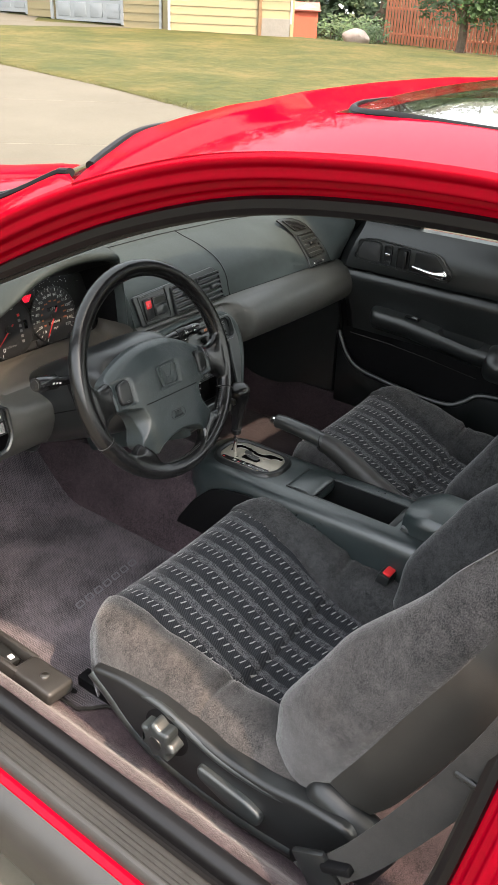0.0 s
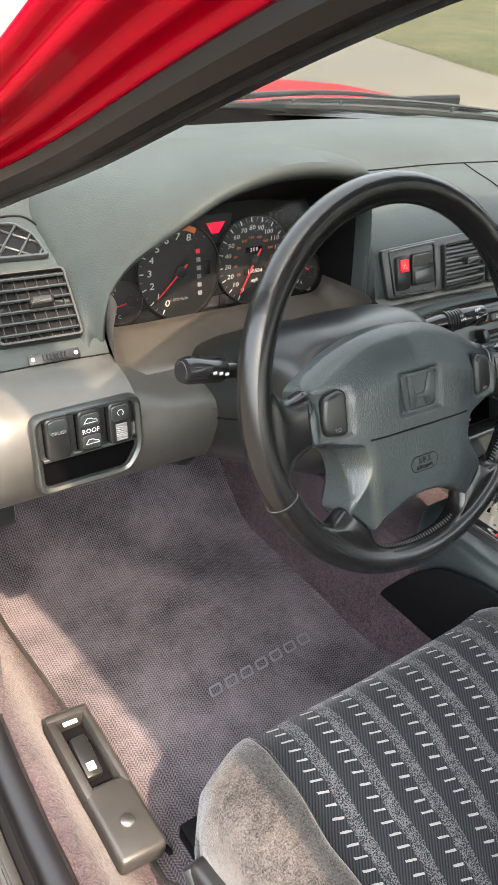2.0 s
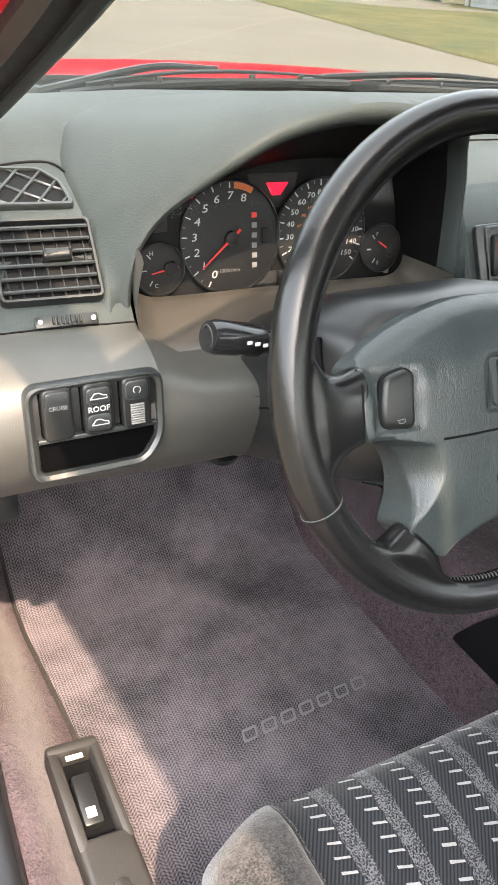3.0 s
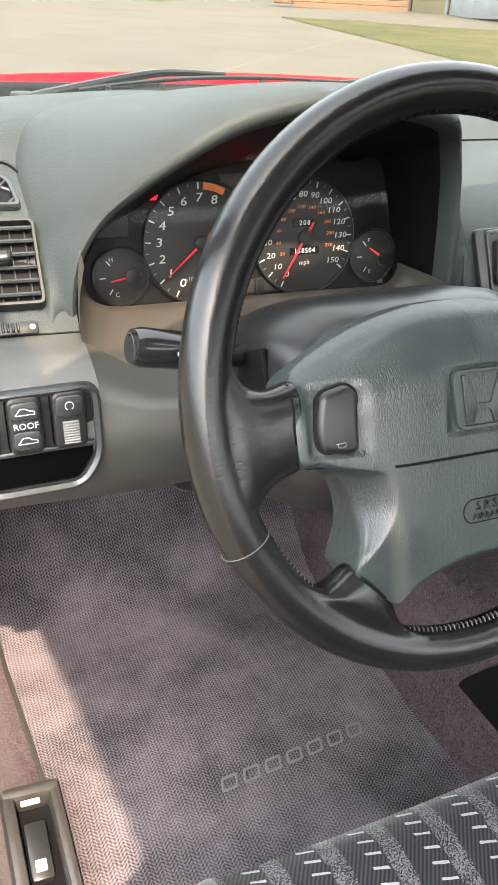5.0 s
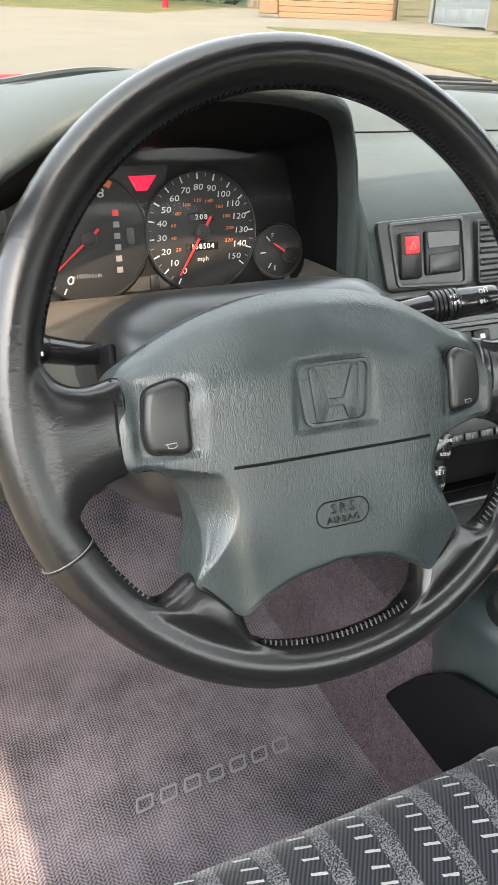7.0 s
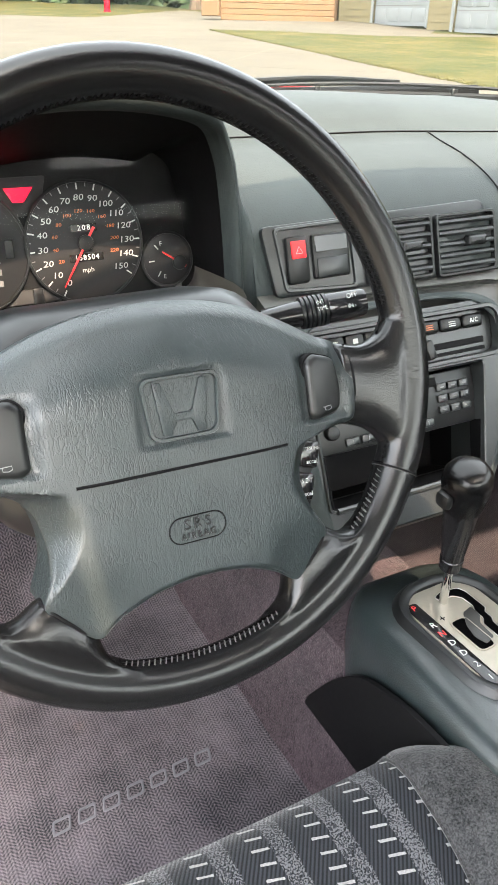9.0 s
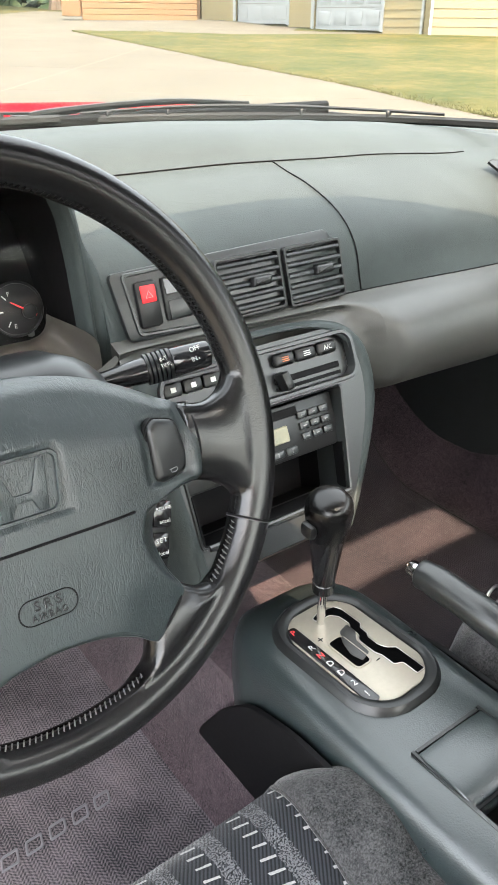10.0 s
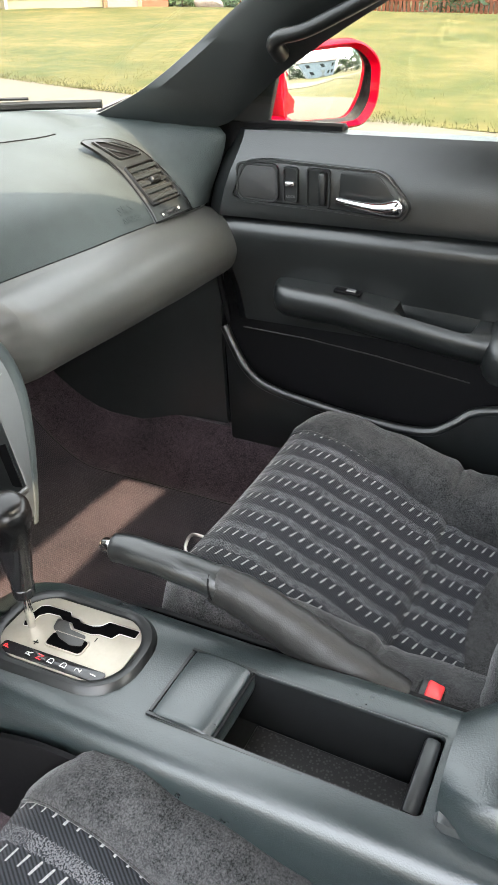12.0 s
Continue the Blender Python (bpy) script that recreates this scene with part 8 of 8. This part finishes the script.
part("mirror_rim", loft([[MM @ V(x * k, y * k, d) for x, y in ml] for k, d in ((0.88, -0.005), (0.855, -0.004), (0.845, -0.008), (0.84, -0.028))], closed=True), M_DEEP, mir)
GM = face_m(MM.translation, (-0.446, -0.893, -0.035)) @ Matrix.Diagonal((1.33, 1.16, 1.1, 1))
part("mirror_glass", plate([(x * 0.86, y * 0.86) for x, y in ml], 0.002, 0.0005, GM @ pose(0, 0, -0.009)), M_MIRROR, mir, "silvered mirror glass")
part("foot", rbox((0.13, 0.06, 0.045), 0.015, 3, pose(0.835, 0.235, 0.920, 0, 6, -10)), M_PAINT, mir)

# ---- outside ----
def gz(x, y):
    """The plot rises away from the drive, and falls again behind the garage's end."""
    s = 0.62 * x + 0.78 * y - 3.0
    up = 0.045 * (s if s > 0 else 0.0)
    cap = 26 + 45 * smoothstep(18.0, 12.0, x)
    if s > cap:
        up = 0.045 * cap + 0.006 * (s - cap)
    fall = 0.063 * max(0.0, x - 18.6) * smoothstep(27.0, 22.0, y)
    return GROUND + up - fall * (1 if x < 40 else 21.4 / max(0.1, x - 18.6))


bm = bmesh.new()
ring_prev = None
radii = [0.0, 1.5, 3, 4.5, 6, 8, 10, 12, 14, 16, 18, 20, 22, 25, 28, 32, 38, 46, 60, 90, 160, 400, 1500, 3000]
for r in radii[1:]:
    ring = []
    for k in range(72):
        a = 2 * math.pi * k / 72
        x, y = r * math.cos(a), r * math.sin(a)
        xx, yy = (x, y) if r < 60 else (x * 60 / r, y * 60 / r)
        ring.append(bm.verts.new((x, y, gz(xx, yy) - 0.045)))
    if ring_prev:
        for k in range(72):
            bm.faces.new((ring_prev[k], ring_prev[(k + 1) % 72], ring[(k + 1) % 72], ring[k]))
    else:
        bm.faces.new(ring)
    ring_prev = ring
tagged(part("ground", bm, M_LAWN), "dry grass plot rising gently away from the drive", "ground", kind="structure")

# concrete drive: slabs set on the slant, pale sealed joints
drive = tagged(new("pavement"), "pale concrete driveway slabs with light sealed joints", "driveway", kind="structure")
ang = radians(-44)
ex, ey = V(math.cos(ang), math.sin(ang), 0), V(-math.sin(ang), math.cos(ang), 0)
O0 = V(7.94, 1.71, 0)
SLAB_W, SLAB_L = 9.0, 2.75
base_rows = []
for i in range(-7, 8):
    for j in range(-9, 10):
        c = O0 + ex * (SLAB_W * (i + 0.5)) + ey * (SLAB_L * (j + 0.5))
        if not (-13 < c.x < 21 and -15 < c.y < 31) or (c.x > 1.5 and c.y < -5.0):
            continue
        g = 0.014
        corners = []
        for sx, sy in ((-1, -1), (1, -1), (1, 1), (-1, 1)):
            p = c + ex * sx * (SLAB_W / 2 - g) + ey * sy * (SLAB_L / 2 - g)
            corners.append(p)
        bm = bmesh.new()
        lo = [bm.verts.new((p.x, p.y, gz(p.x, p.y) - 0.05)) for p in corners]
        hi = [bm.verts.new((p.x, p.y, gz(p.x, p.y) - 0.003)) for p in corners]
        tp = [bm.verts.new((p.x * 0.997 + c.x * 0.003, p.y * 0.997 + c.y * 0.003, gz(p.x, p.y))) for p in corners]
        for a, b in ((lo, hi), (hi, tp)):
            for k in range(4):
                bm.faces.new((a[k], a[(k + 1) % 4], b[(k + 1) % 4], b[k]))
        bm.faces.new(tp)
        part("slab", bm, M_CONCRETE, drive, smooth=False)
        p4 = [c + ex * sx * SLAB_W / 2 + ey * sy * SLAB_L / 2 for sx, sy in ((-1, -1), (1, -1), (1, 1), (-1, 1))]
        base_rows.append([V(p.x, p.y, gz(p.x, p.y) - 0.002) for p in p4])
bm = bmesh.new()
for q in base_rows:
    bm.faces.new([bm.verts.new(p) for p in q])
part("joint_sealant", bm, M_JOINT, drive, smooth=False)

# lawn between the drive and the garage
LAWN_EDGE = spline([(6.05, -16.0), (6.12, -6.0), (6.16, 0.9), (6.25, 2.4), (6.60, 4.5), (6.85, 6.0), (7.25, 7.6), (7.55, 9.7), (7.80, 11.5), (8.30, 14.4), (8.85, 18.0), (9.30, 20.6)], 6)
FAR_EDGE = spline([(26.0, -16.0), (26.0, -8.0), (26.0, 0.0), (26, 2.4), (26, 4.5), (25.0, 6.0), (24.0, 8.0), (22.0, 10.0), (18.2, 12.0), (16.35, 14.9), (12.6, 17.0), (9.32, 20.6)], 6)
rows = []
for a, b in zip(LAWN_EDGE, FAR_EDGE):
    row = []
    for k in range(25):
        t = (k / 24) ** 1.5
        x, y = a.x + (b.x - a.x) * t, a.y + (b.y - a.y) * t
        row.append(V(x, y, gz(x, y) + 0.028 * smoothstep(0, 0.02, t) + 0.02 * noise.noise(V(x * 0.9, y * 0.9, 0))))
    rows.append(row)
lawn = tagged(part("lawn", loft(rows), M_LAWN), "dry yellow-green lawn bordering the driveway", "lawn", kind="structure")
# grass blades on the near lawn and its ragged edge
random.seed(5)
vs, fs = [], []
for _ in range(26000):
    k = random.random() * (len(LAWN_EDGE) - 1)
    i = int(k)
    e = LAWN_EDGE[i] + (LAWN_EDGE[i + 1] - LAWN_EDGE[i]) * (k - i)
    if not -2.0 < e.y < 20:
        continue
    off = -0.04 + 2.2 * random.random() ** 2.2
    x, y = e.x + off, e.y + random.uniform(-0.1, 0.1)
    z = gz(x, y) + 0.01
    h, w, a = random.uniform(0.012, 0.034), random.uniform(0.003, 0.006), random.uniform(0, 6.28)
    n = len(vs)
    lean = V(random.uniform(-0.5, 0.5), random.uniform(-0.5, 0.5), 0) * h
    vs += [(x - w * math.cos(a), y - w * math.sin(a), z), (x + w * math.cos(a), y + w * math.sin(a), z), (x + lean.x, y + lean.y, z + h)]
    fs.append((n, n + 1, n + 2))
me = bpy.data.meshes.new("grass")
me.from_pydata(vs, [], fs)
me.materials.append(M_GRASS)
tagged(new("grass", me), "short dry grass blades along the lawn edge", "grass", kind="stuff")

# garage with two white doors, cream lap siding
garage = thing("garage", "cream-sided garage with two white panelled doors", "garage")
GX = 16.4


def lap_wall(p0, p1, z0, z1, parent, step=0.20, mat=None):
    """Lap boards from p0 to p1 (x, y), each tilted out at its lower edge; outside is to the right of p0 to p1."""
    a, b = V(*p0, 0), V(*p1, 0)
    d = (b - a).normalized()
    out = V(d.y, -d.x, 0)
    n = int((z1 - z0) / step)
    length = (b - a).length
    me0 = None
    part("wall", rbox((length, 0.12, z1 - z0), 0, 1, face_m((a + b) / 2 + V(0, 0, (z0 + z1) / 2) - out * 0.08, (0, 0, 1), up=out)), mat or M_SIDING, parent, smooth=False)
    for k in range(n):
        zb = z0 + k * step
        if me0 is None:
            bm = bmesh.new()
            prof = ((0.0, 0.0), (0.026, 0.0), (0.024, 0.012), (0.006, step + 0.01), (0.0, step + 0.01))
            l0 = [bm.verts.new(out * o + V(0, 0, h)) for o, h in prof]
            l1 = [bm.verts.new(d * length + out * o + V(0, 0, h)) for o, h in prof]
            for i in range(5):
                bm.faces.new((l0[i], l0[(i + 1) % 5], l1[(i + 1) % 5], l1[i]))
            bm.faces.new(l0)
            bm.faces.new(l1)
            ob = part("siding_board", bm, mat or M_SIDING, parent, smooth=False)
            me0 = ob.data
        else:
            ob = new("siding_board", me0)
            ob.parent = parent
        ob.location = a + V(0, 0, zb)


def box_between(p0, p1, z0, z1, thick, out_off, mat, parent, name, r=0.004):
    a, b = V(*p0, 0), V(*p1, 0)
    d = (b - a).normalized()
    out = V(d.y, -d.x, 0)
    m = Matrix((d, out, V(0, 0, 1))).transposed().to_4x4()
    m.translation = (a + b) / 2 + V(0, 0, (z0 + z1) / 2) + out * out_off
    return part(name, rbox(((b - a).length, thick, z1 - z0), r, 1, m), mat, parent, smooth=False)


Z0 = gz(GX, 15.0) - 0.02
TOPZ = Z0 + 2.9
lap_wall((GX, 16.4), (GX, 15.05), Z0, TOPZ, garage)
lap_wall((GX, 20.42), (GX, 19.32), Z0 + 0.16, TOPZ, garage)
lap_wall((GX, 25.2), (GX, 23.3), Z0 + 0.30, TOPZ, garage)
for y0, y1 in ((16.5, 19.25), (20.5, 23.2)):
    zb = gz(GX, (y0 + y1) / 2)
    gd = part("garage_door", rbox((0.05, y1 - y0, 2.15), 0.004, 1, pose(GX + 0.10, (y0 + y1) / 2, zb + 1.06)), M_SIDING_WHITE, garage, "white panelled garage door")
    ph, pw = 0.36, 0.50
    bm0 = rbox((0.02, pw, ph), 0.008, 2)
    ob0 = None
    for r in range(4):
        for c in range(4):
            if ob0 is None:
                ob0 = part("door_panel", bm0, M_SIDING_WHITE, gd)
                ob = ob0
            else:
                ob = new("door_panel", ob0.data)
                ob.parent = gd
            ob.location = (GX + 0.072, y0 + 0.38 + 0.665 * c, zb + 0.28 + 0.53 * r)
    for r in range(3):
        part("door_joint", rbox((0.006, y1 - y0 - 0.02, 0.012), 0, 1, pose(GX + 0.074, (y0 + y1) / 2, zb + 0.545 + 0.53 * r)), M_BLOCK, gd)
    for yy in (y0 - 0.06, y1 + 0.06):
        part("door_trim", rbox((0.05, 0.11, 2.3), 0.006, 1, pose(GX - 0.01, yy, zb + 1.10)), M_SIDING_WHITE, garage)
    part("door_head", rbox((0.05, y1 - y0 + 0.2, 0.12), 0.006, 1, pose(GX - 0.012, (y0 + y1) / 2, zb + 2.22)), M_SIDING_WHITE, garage)
    part("door_lintel", rbox((0.12, y1 - y0 + 0.1, TOPZ - zb - 2.28), 0, 1, pose(GX + 0.06, (y0 + y1) / 2, (TOPZ + zb + 2.28) / 2)), M_SIDING, garage)
# corner trim, side door and end wall
box_between((GX, 15.05), (GX, 14.98), Z0, TOPZ, 0.05, 0.02, M_SIDING_WHITE, garage, "corner_trim")
part("side_door", rbox((0.04, 0.30, 2.1), 0.006, 1, pose(GX + 0.04, 14.82, Z0 + 1.06)), M_SIDING, garage, "cream side door")
P0, P1, P2 = (16.38, 14.66), (17.76, 12.75), (18.24, 12.08)
box_between((16.34, 14.72), (16.38, 14.66), Z0, TOPZ, 0.06, 0.03, M_SIDING_WHITE, garage, "corner_trim")
lap_wall(P0, P1, Z0 + 0.02, TOPZ, garage)
box_between((17.74, 12.78), (17.80, 12.69), Z0 - 0.1, TOPZ, 0.07, 0.05, M_DECK, garage, "downspout", 0.02)
lap_wall((17.80, 12.69), P2, Z0 + 0.42, TOPZ, garage)
box_between((17.80, 12.69), P2, Z0 - 0.35, Z0 + 0.42, 0.14, -0.03, M_BLOCK, garage, "block_footing")
box_between(P2, (18.27, 12.04), Z0 + 0.3, TOPZ, 0.05, 0.02, M_SIDING_WHITE, garage, "corner_trim")
wn_ = box_between((18.00, 12.41), (18.16, 12.19), Z0 + 1.30, Z0 + 1.85, 0.05, 0.03, M_SIDING_WHITE, garage, "window")
box_between((18.02, 12.38), (18.14, 12.22), Z0 + 1.35, Z0 + 1.80, 0.03, 0.05, M_DARKPANE, wn_, "pane")
part("roof", solid(loft([[V(GX - 0.5, 26, TOPZ), V(GX + 3.5, 26, TOPZ + 1.8), V(GX + 7.5, 26, TOPZ)], [V(GX - 0.5, 14.6, TOPZ), V(GX + 3.5, 14.2, TOPZ + 1.8), V(GX + 5.0, 15.8, TOPZ)]]), 0.15), M_SHINGLE, garage, "dark shingle roof", smooth=False)
box_between((GX + 7.4, 26), (GX + 0.1, 26), Z0, TOPZ, 0.1, 0, M_SIDING, garage, "back_wall")
box_between((21.6, 15.6), P2, Z0 - 0.4, TOPZ, 0.1, -0.06, M_SIDING, garage, "end_wall")

# timber planter wall and porch beyond the drive's end
deck = thing("timber_planter", "low brown timber planter wall beside the drive", "planter")
pz = gz(13.5, 25)
for k in range(4):
    box_between((15.6, 24.3), (12.2, 25.9), pz + 0.17 * k, pz + 0.17 * k + 0.16, 0.14, 0, M_DECK, deck, "beam", 0.012)
box_between((12.2, 25.9), (11.75, 26.3), pz + 0.10, pz + 0.55, 0.5, 0, M_DECK, deck, "corner_block", 0.02)
porch = thing("porch", "brown timber porch screen beside the garage", "porch")
for k in range(9):
    box_between((16.9 - 0.14 * k, 25.4 + 0.12 * k), (16.9 - 0.14 * k - 0.10, 25.4 + 0.12 * k + 0.085), pz, pz + 2.4, 0.04, 0, M_DECK, porch, "board", 0.004)
hyd = thing("hydrant", "red post at the far end of the drive", "hydrant")
hz_ = gz(11.0, 34.0) - 0.05
part("barrel", tube([V(11, 34, hz_), V(11, 34, hz_ + 0.10), V(11, 34, hz_ + 0.62), V(11, 34, hz_ + 0.78)], [0.16, 0.12, 0.12, 0.06], 14), M_PAINT, hyd)
part("outlet", disc(0.06, 0.36, 12, 0.01, pose(11, 34, hz_ + 0.5, 0, 90, 0)), M_PAINT, hyd)

# red shed behind the garage's end
shed = thing("garden_shed", "small red garden shed with a pale gable", "shed")
sx0, sy0 = 30.0, 19.3
sz0 = gz(30.0, 19.3) - 0.05
part("body", rbox((1.35, 1.35, 1.10), 0.01, 1, pose(sx0, sy0, sz0 + 0.55, 0, 0, 35)), M_SHED, shed, smooth=False)
part("roof", solid(loft([[pose(sx0, sy0, sz0 + 1.10, 0, 0, 35) @ V(a, b, c) for a, c in ((-0.8, 0.0), (0.0, 0.30), (0.8, 0.0))] for b in (-0.75, 0.75)]), 0.05), M_SHEDROOF, shed, smooth=False)
part("gable", plate([(-0.64, 0.0), (0.64, 0.0), (0.0, 0.25)], 0.02, 0.002, face_m((sx0 - 0.39, sy0 - 0.56, sz0 + 1.11), (-0.57, -0.82, 0))), M_SIDING_WHITE, shed, smooth=False)

# slatted red fence
fence = thing("fence", "red-brown slatted timber fence behind the lawn", "fence")
fa, fb = V(27.5, 14.0, 0), V(24.0, 2.0, 0)
slat_me = None
nf = 84
for k in range(nf):
    p = fa + (fb - fa) * k / (nf - 1)
    if slat_me is None:
        ob = part("slat", rbox((0.022, 0.10, 1.50), 0.004, 1, pose(0, 0, 0.78)), M_FENCE, fence, smooth=False)
        slat_me = ob.data
    else:
        ob = new("slat", slat_me)
        ob.parent = fence
    ob.location = (p.x, p.y, gz(p.x, p.y))
    ob.rotation_euler = (0, 0, -0.284)
for h in (0.35, 1.15):
    part("rail", tube([fa + V(0.05, 0, gz(fa.x, fa.y) + h), fb + V(0.05, 0, gz(fb.x, fb.y) + h)], 0.04, 6), M_FENCE, fence)

# trees, hedge and far woods
def leaf_mesh(centres, per, size, seed):
    """Many small leaf quads round clump centres (x, y, z, r)."""
    rnd = random.Random(seed)
    vs, fs = [], []
    for cx_, cy_, cz_, r in centres:
        for _ in range(per):
            d = V(rnd.gauss(0, 1), rnd.gauss(0, 1), rnd.gauss(0, 0.8))
            d = d.normalized() * r * rnd.random() ** 0.45
            p = V(cx_, cy_, cz_) + d
            s = size * rnd.uniform(0.6, 1.4)
            u = V(rnd.uniform(-1, 1), rnd.uniform(-1, 1), rnd.uniform(-0.6, 0.6)).normalized()
            w = u.orthogonal().normalized() * s * 0.5
            u = u * s
            n = len(vs)
            vs += [p - u, p + w, p + u, p - w]
            fs.append((n, n + 1, n + 2, n + 3))
    me = bpy.data.meshes.new("leaves")
    me.from_pydata([tuple(v) for v in vs], [], fs)
    return me


def tree(name, label, x, y, height, spread, low, seed, mat, per=60, size=0.10, clumps=34, group="garden trees"):
    rnd = random.Random(seed)
    t = thing(name, label, "tree", group)
    z0 = gz(x, y) - 0.1
    top = V(x + rnd.uniform(-0.4, 0.4), y + rnd.uniform(-0.4, 0.4), z0 + height * 0.8)
    tr = [V(x, y, z0), V(x + 0.05, y, z0 + height * 0.15), V(x, y + 0.08, z0 + height * 0.4), top]
    r0 = height * 0.026
    bms = [tube(spline(tr, 4), [r0 * (1.25 if k == 0 else 1 - 0.06 * k) for k in range(13)], 9)]
    cs = []
    for k in range(clumps):
        a = rnd.uniform(0, 6.28)
        h = low + (1 - low) * rnd.random()
        rr = spread * (1 - 0.55 * abs(h - 0.5) * 2 * 0.6) * rnd.uniform(0.25, 1.0)
        c = V(x + rr * math.cos(a), y + rr * math.sin(a), z0 + height * h)
        cs.append((c.x, c.y, c.z, spread * rnd.uniform(0.22, 0.42)))
        if k % 4 == 0:
            st = tr[1] + (tr[3] - tr[1]) * max(0.0, h - 0.25)
            bms.append(tube([st, (st + c) / 2 + V(0, 0, 0.15), c], [r0 * 0.4, r0 * 0.25, r0 * 0.08], 6))
    part("trunk", merge(*bms), M_BARK, t)
    me = leaf_mesh(cs, per, size, seed)
    me.materials.append(mat)
    cr = new("crown", me)
    cr.parent = t
    return t


tree("maple_tree", "leafy green garden tree in front of the red fence", 22.6, 9.0, 5.6, 2.0, 0.20, 3, M_LEAF, 150, 0.085, 70)
tree("conifer", "dark green tree behind the fence", 33.0, 13.0, 9.0, 2.8, 0.06, 4, M_LEAF_DARK, 110, 0.12, 50)
tree("conifer", "dark green tree behind the shed", 34.0, 17.5, 11.0, 3.2, 0.05, 7, M_LEAF_DARK, 110, 0.14, 50)
tree("conifer", "dark green tree behind the shed", 36.0, 22.5, 12.0, 3.6, 0.05, 8, M_LEAF_DARK, 110, 0.14, 50)
tree("shade_tree", "large shade tree at the end of the drive", 15.7, 35.7, 11.0, 4.2, 0.35, 9, M_LEAF, 110, 0.15, 60)
for k, (x, y) in enumerate(((22.5, 3.0), (23.5, -3.0), (21.5, -9.0))):
    tree("shade_tree", "leafy tree beyond the lawn", x, y, 8.5, 2.8, 0.12, 20 + k, M_LEAF if k != 1 else M_LEAF_DARK, 110, 0.12, 50)


def hedge(name, label, pts, seed, mat, per=160, size=0.05):
    h = thing(name, label, "bush", "garden bushes")
    me = leaf_mesh(pts, per, size, seed)
    me.materials.append(mat)
    ob = new("leaves", me)
    ob.parent = h
    x, y, z, r = pts[0]
    part("stem", tube([V(x, y, gz(x, y) - 0.05), V(x, y, z)], 0.03, 6), M_BARK, h)


hx = [(24.0, 14.2), (24.1, 13.6), (24.2, 13.0), (24.0, 12.5)]
hedge("hedge", "low rounded green hedge near the boulder", [(x, y, gz(x, y) + 0.32, 0.5) for x, y in hx], 31, M_LEAF, 420)
hedge("bush", "tall weedy green bush by the fence", [(23.0, 5.6, gz(23.0, 5.6) + 0.45, 0.6), (23.2, 4.9, gz(23.2, 4.9) + 0.6, 0.65)], 32, M_LEAF, 420)
rock = thing("boulder", "rounded pinkish garden boulder on the lawn", "boulder")
bm = bmesh.new()
bmesh.ops.create_icosphere(bm, subdivisions=3, radius=0.42)
for v in bm.verts:
    v.co *= 1 + 0.22 * noise.noise(v.co * 3)
    v.co.z *= 0.62
bm.transform(pose(22.5, 12.4, gz(22.5, 12.4) + 0.12))
part("stone", bm, M_STONE, rock)
# far woods all round behind the gardens
random.seed(11)
cs = []
for k in range(760):
    a = radians(random.uniform(-40, 130))
    r = random.uniform(48, 64)
    cs.append((r * math.cos(a), r * math.sin(a), random.uniform(0.5, 13), random.uniform(1.6, 3.2)))
for k in range(260):
    a = radians(random.uniform(45, 100))
    r = random.uniform(50, 60)
    cs.append((r * math.cos(a), r * math.sin(a), random.uniform(2.0, 8), random.uniform(1.6, 2.6)))
for k in range(420):
    a = radians(random.uniform(130, 320))
    r = random.uniform(55, 75)
    cs.append((r * math.cos(a), r * math.sin(a), random.uniform(0.5, 9), random.uniform(1.6, 3.2)))
me = leaf_mesh(cs, 120, 0.46, 12)
me.materials.append(M_LEAF_DARK)
tagged(new("woods", me), "dark green woods behind the gardens", "woods", kind="stuff")

# grey house across the road, seen in the door mirror
gh_ = thing("house", "grey-sided two-storey house across the road", "house")
HX, HY = 8.0, -46.0
part("wall", rbox((9.0, 7.0, 5.6), 0.02, 1, pose(HX, HY - 3.5, 2.86)), M_GREYHOUSE, gh_, smooth=False)
part("roof", solid(loft([[V(HX - 5, HY + 0.4, 5.6), V(HX - 5, HY - 3.5, 7.8), V(HX - 5, HY - 7.4, 5.6)], [V(HX + 5, HY + 0.4, 5.6), V(HX + 5, HY - 3.5, 7.8), V(HX + 5, HY - 7.4, 5.6)]]), 0.2), M_SHINGLE, gh_, smooth=False)
for k in range(26):
    part("siding_board", rbox((9.0, 0.03, 0.20), 0.004, 1, pose(HX, HY + 0.012, 0.25 + 0.208 * k, -4)), M_GREYHOUSE, gh_, smooth=False)
for x, z in ((-3.0, 1.7), (1.8, 1.7), (3.3, 1.7), (-3.0, 4.2), (0.3, 4.2), (3.0, 4.2)):
    w = part("window", rbox((1.0, 0.08, 1.35), 0.01, 1, pose(HX + x, HY + 0.05, z)), M_SIDING_WHITE, gh_, "white-framed window", smooth=False)
    part("pane", rbox((0.82, 0.03, 1.15), 0.004, 1, pose(HX + x, HY + 0.10, z)), M_DARKPANE, w, smooth=False)
dr = part("front_door", rbox((1.0, 0.08, 2.1), 0.01, 1, pose(HX - 0.4, HY + 0.05, 1.55)), M_SIDING_WHITE, gh_, "white front door", smooth=False)
for k in range(3):
    part("step", rbox((1.6, 0.9 - 0.28 * k, 0.17), 0.01, 1, pose(HX - 0.4, HY + 0.5 - 0.14 * k, 0.15 + 0.17 * k)), M_BLOCK, gh_, smooth=False)
road = tagged(part("road", solid(loft([[V(x, y, GROUND - 0.012) for x in (-40, -20, 0, 20, 40)] for y in (-20.5, -16.5)]), 0.02), M_CONCRETE), "pale concrete street beyond the drive", "road", kind="structure")
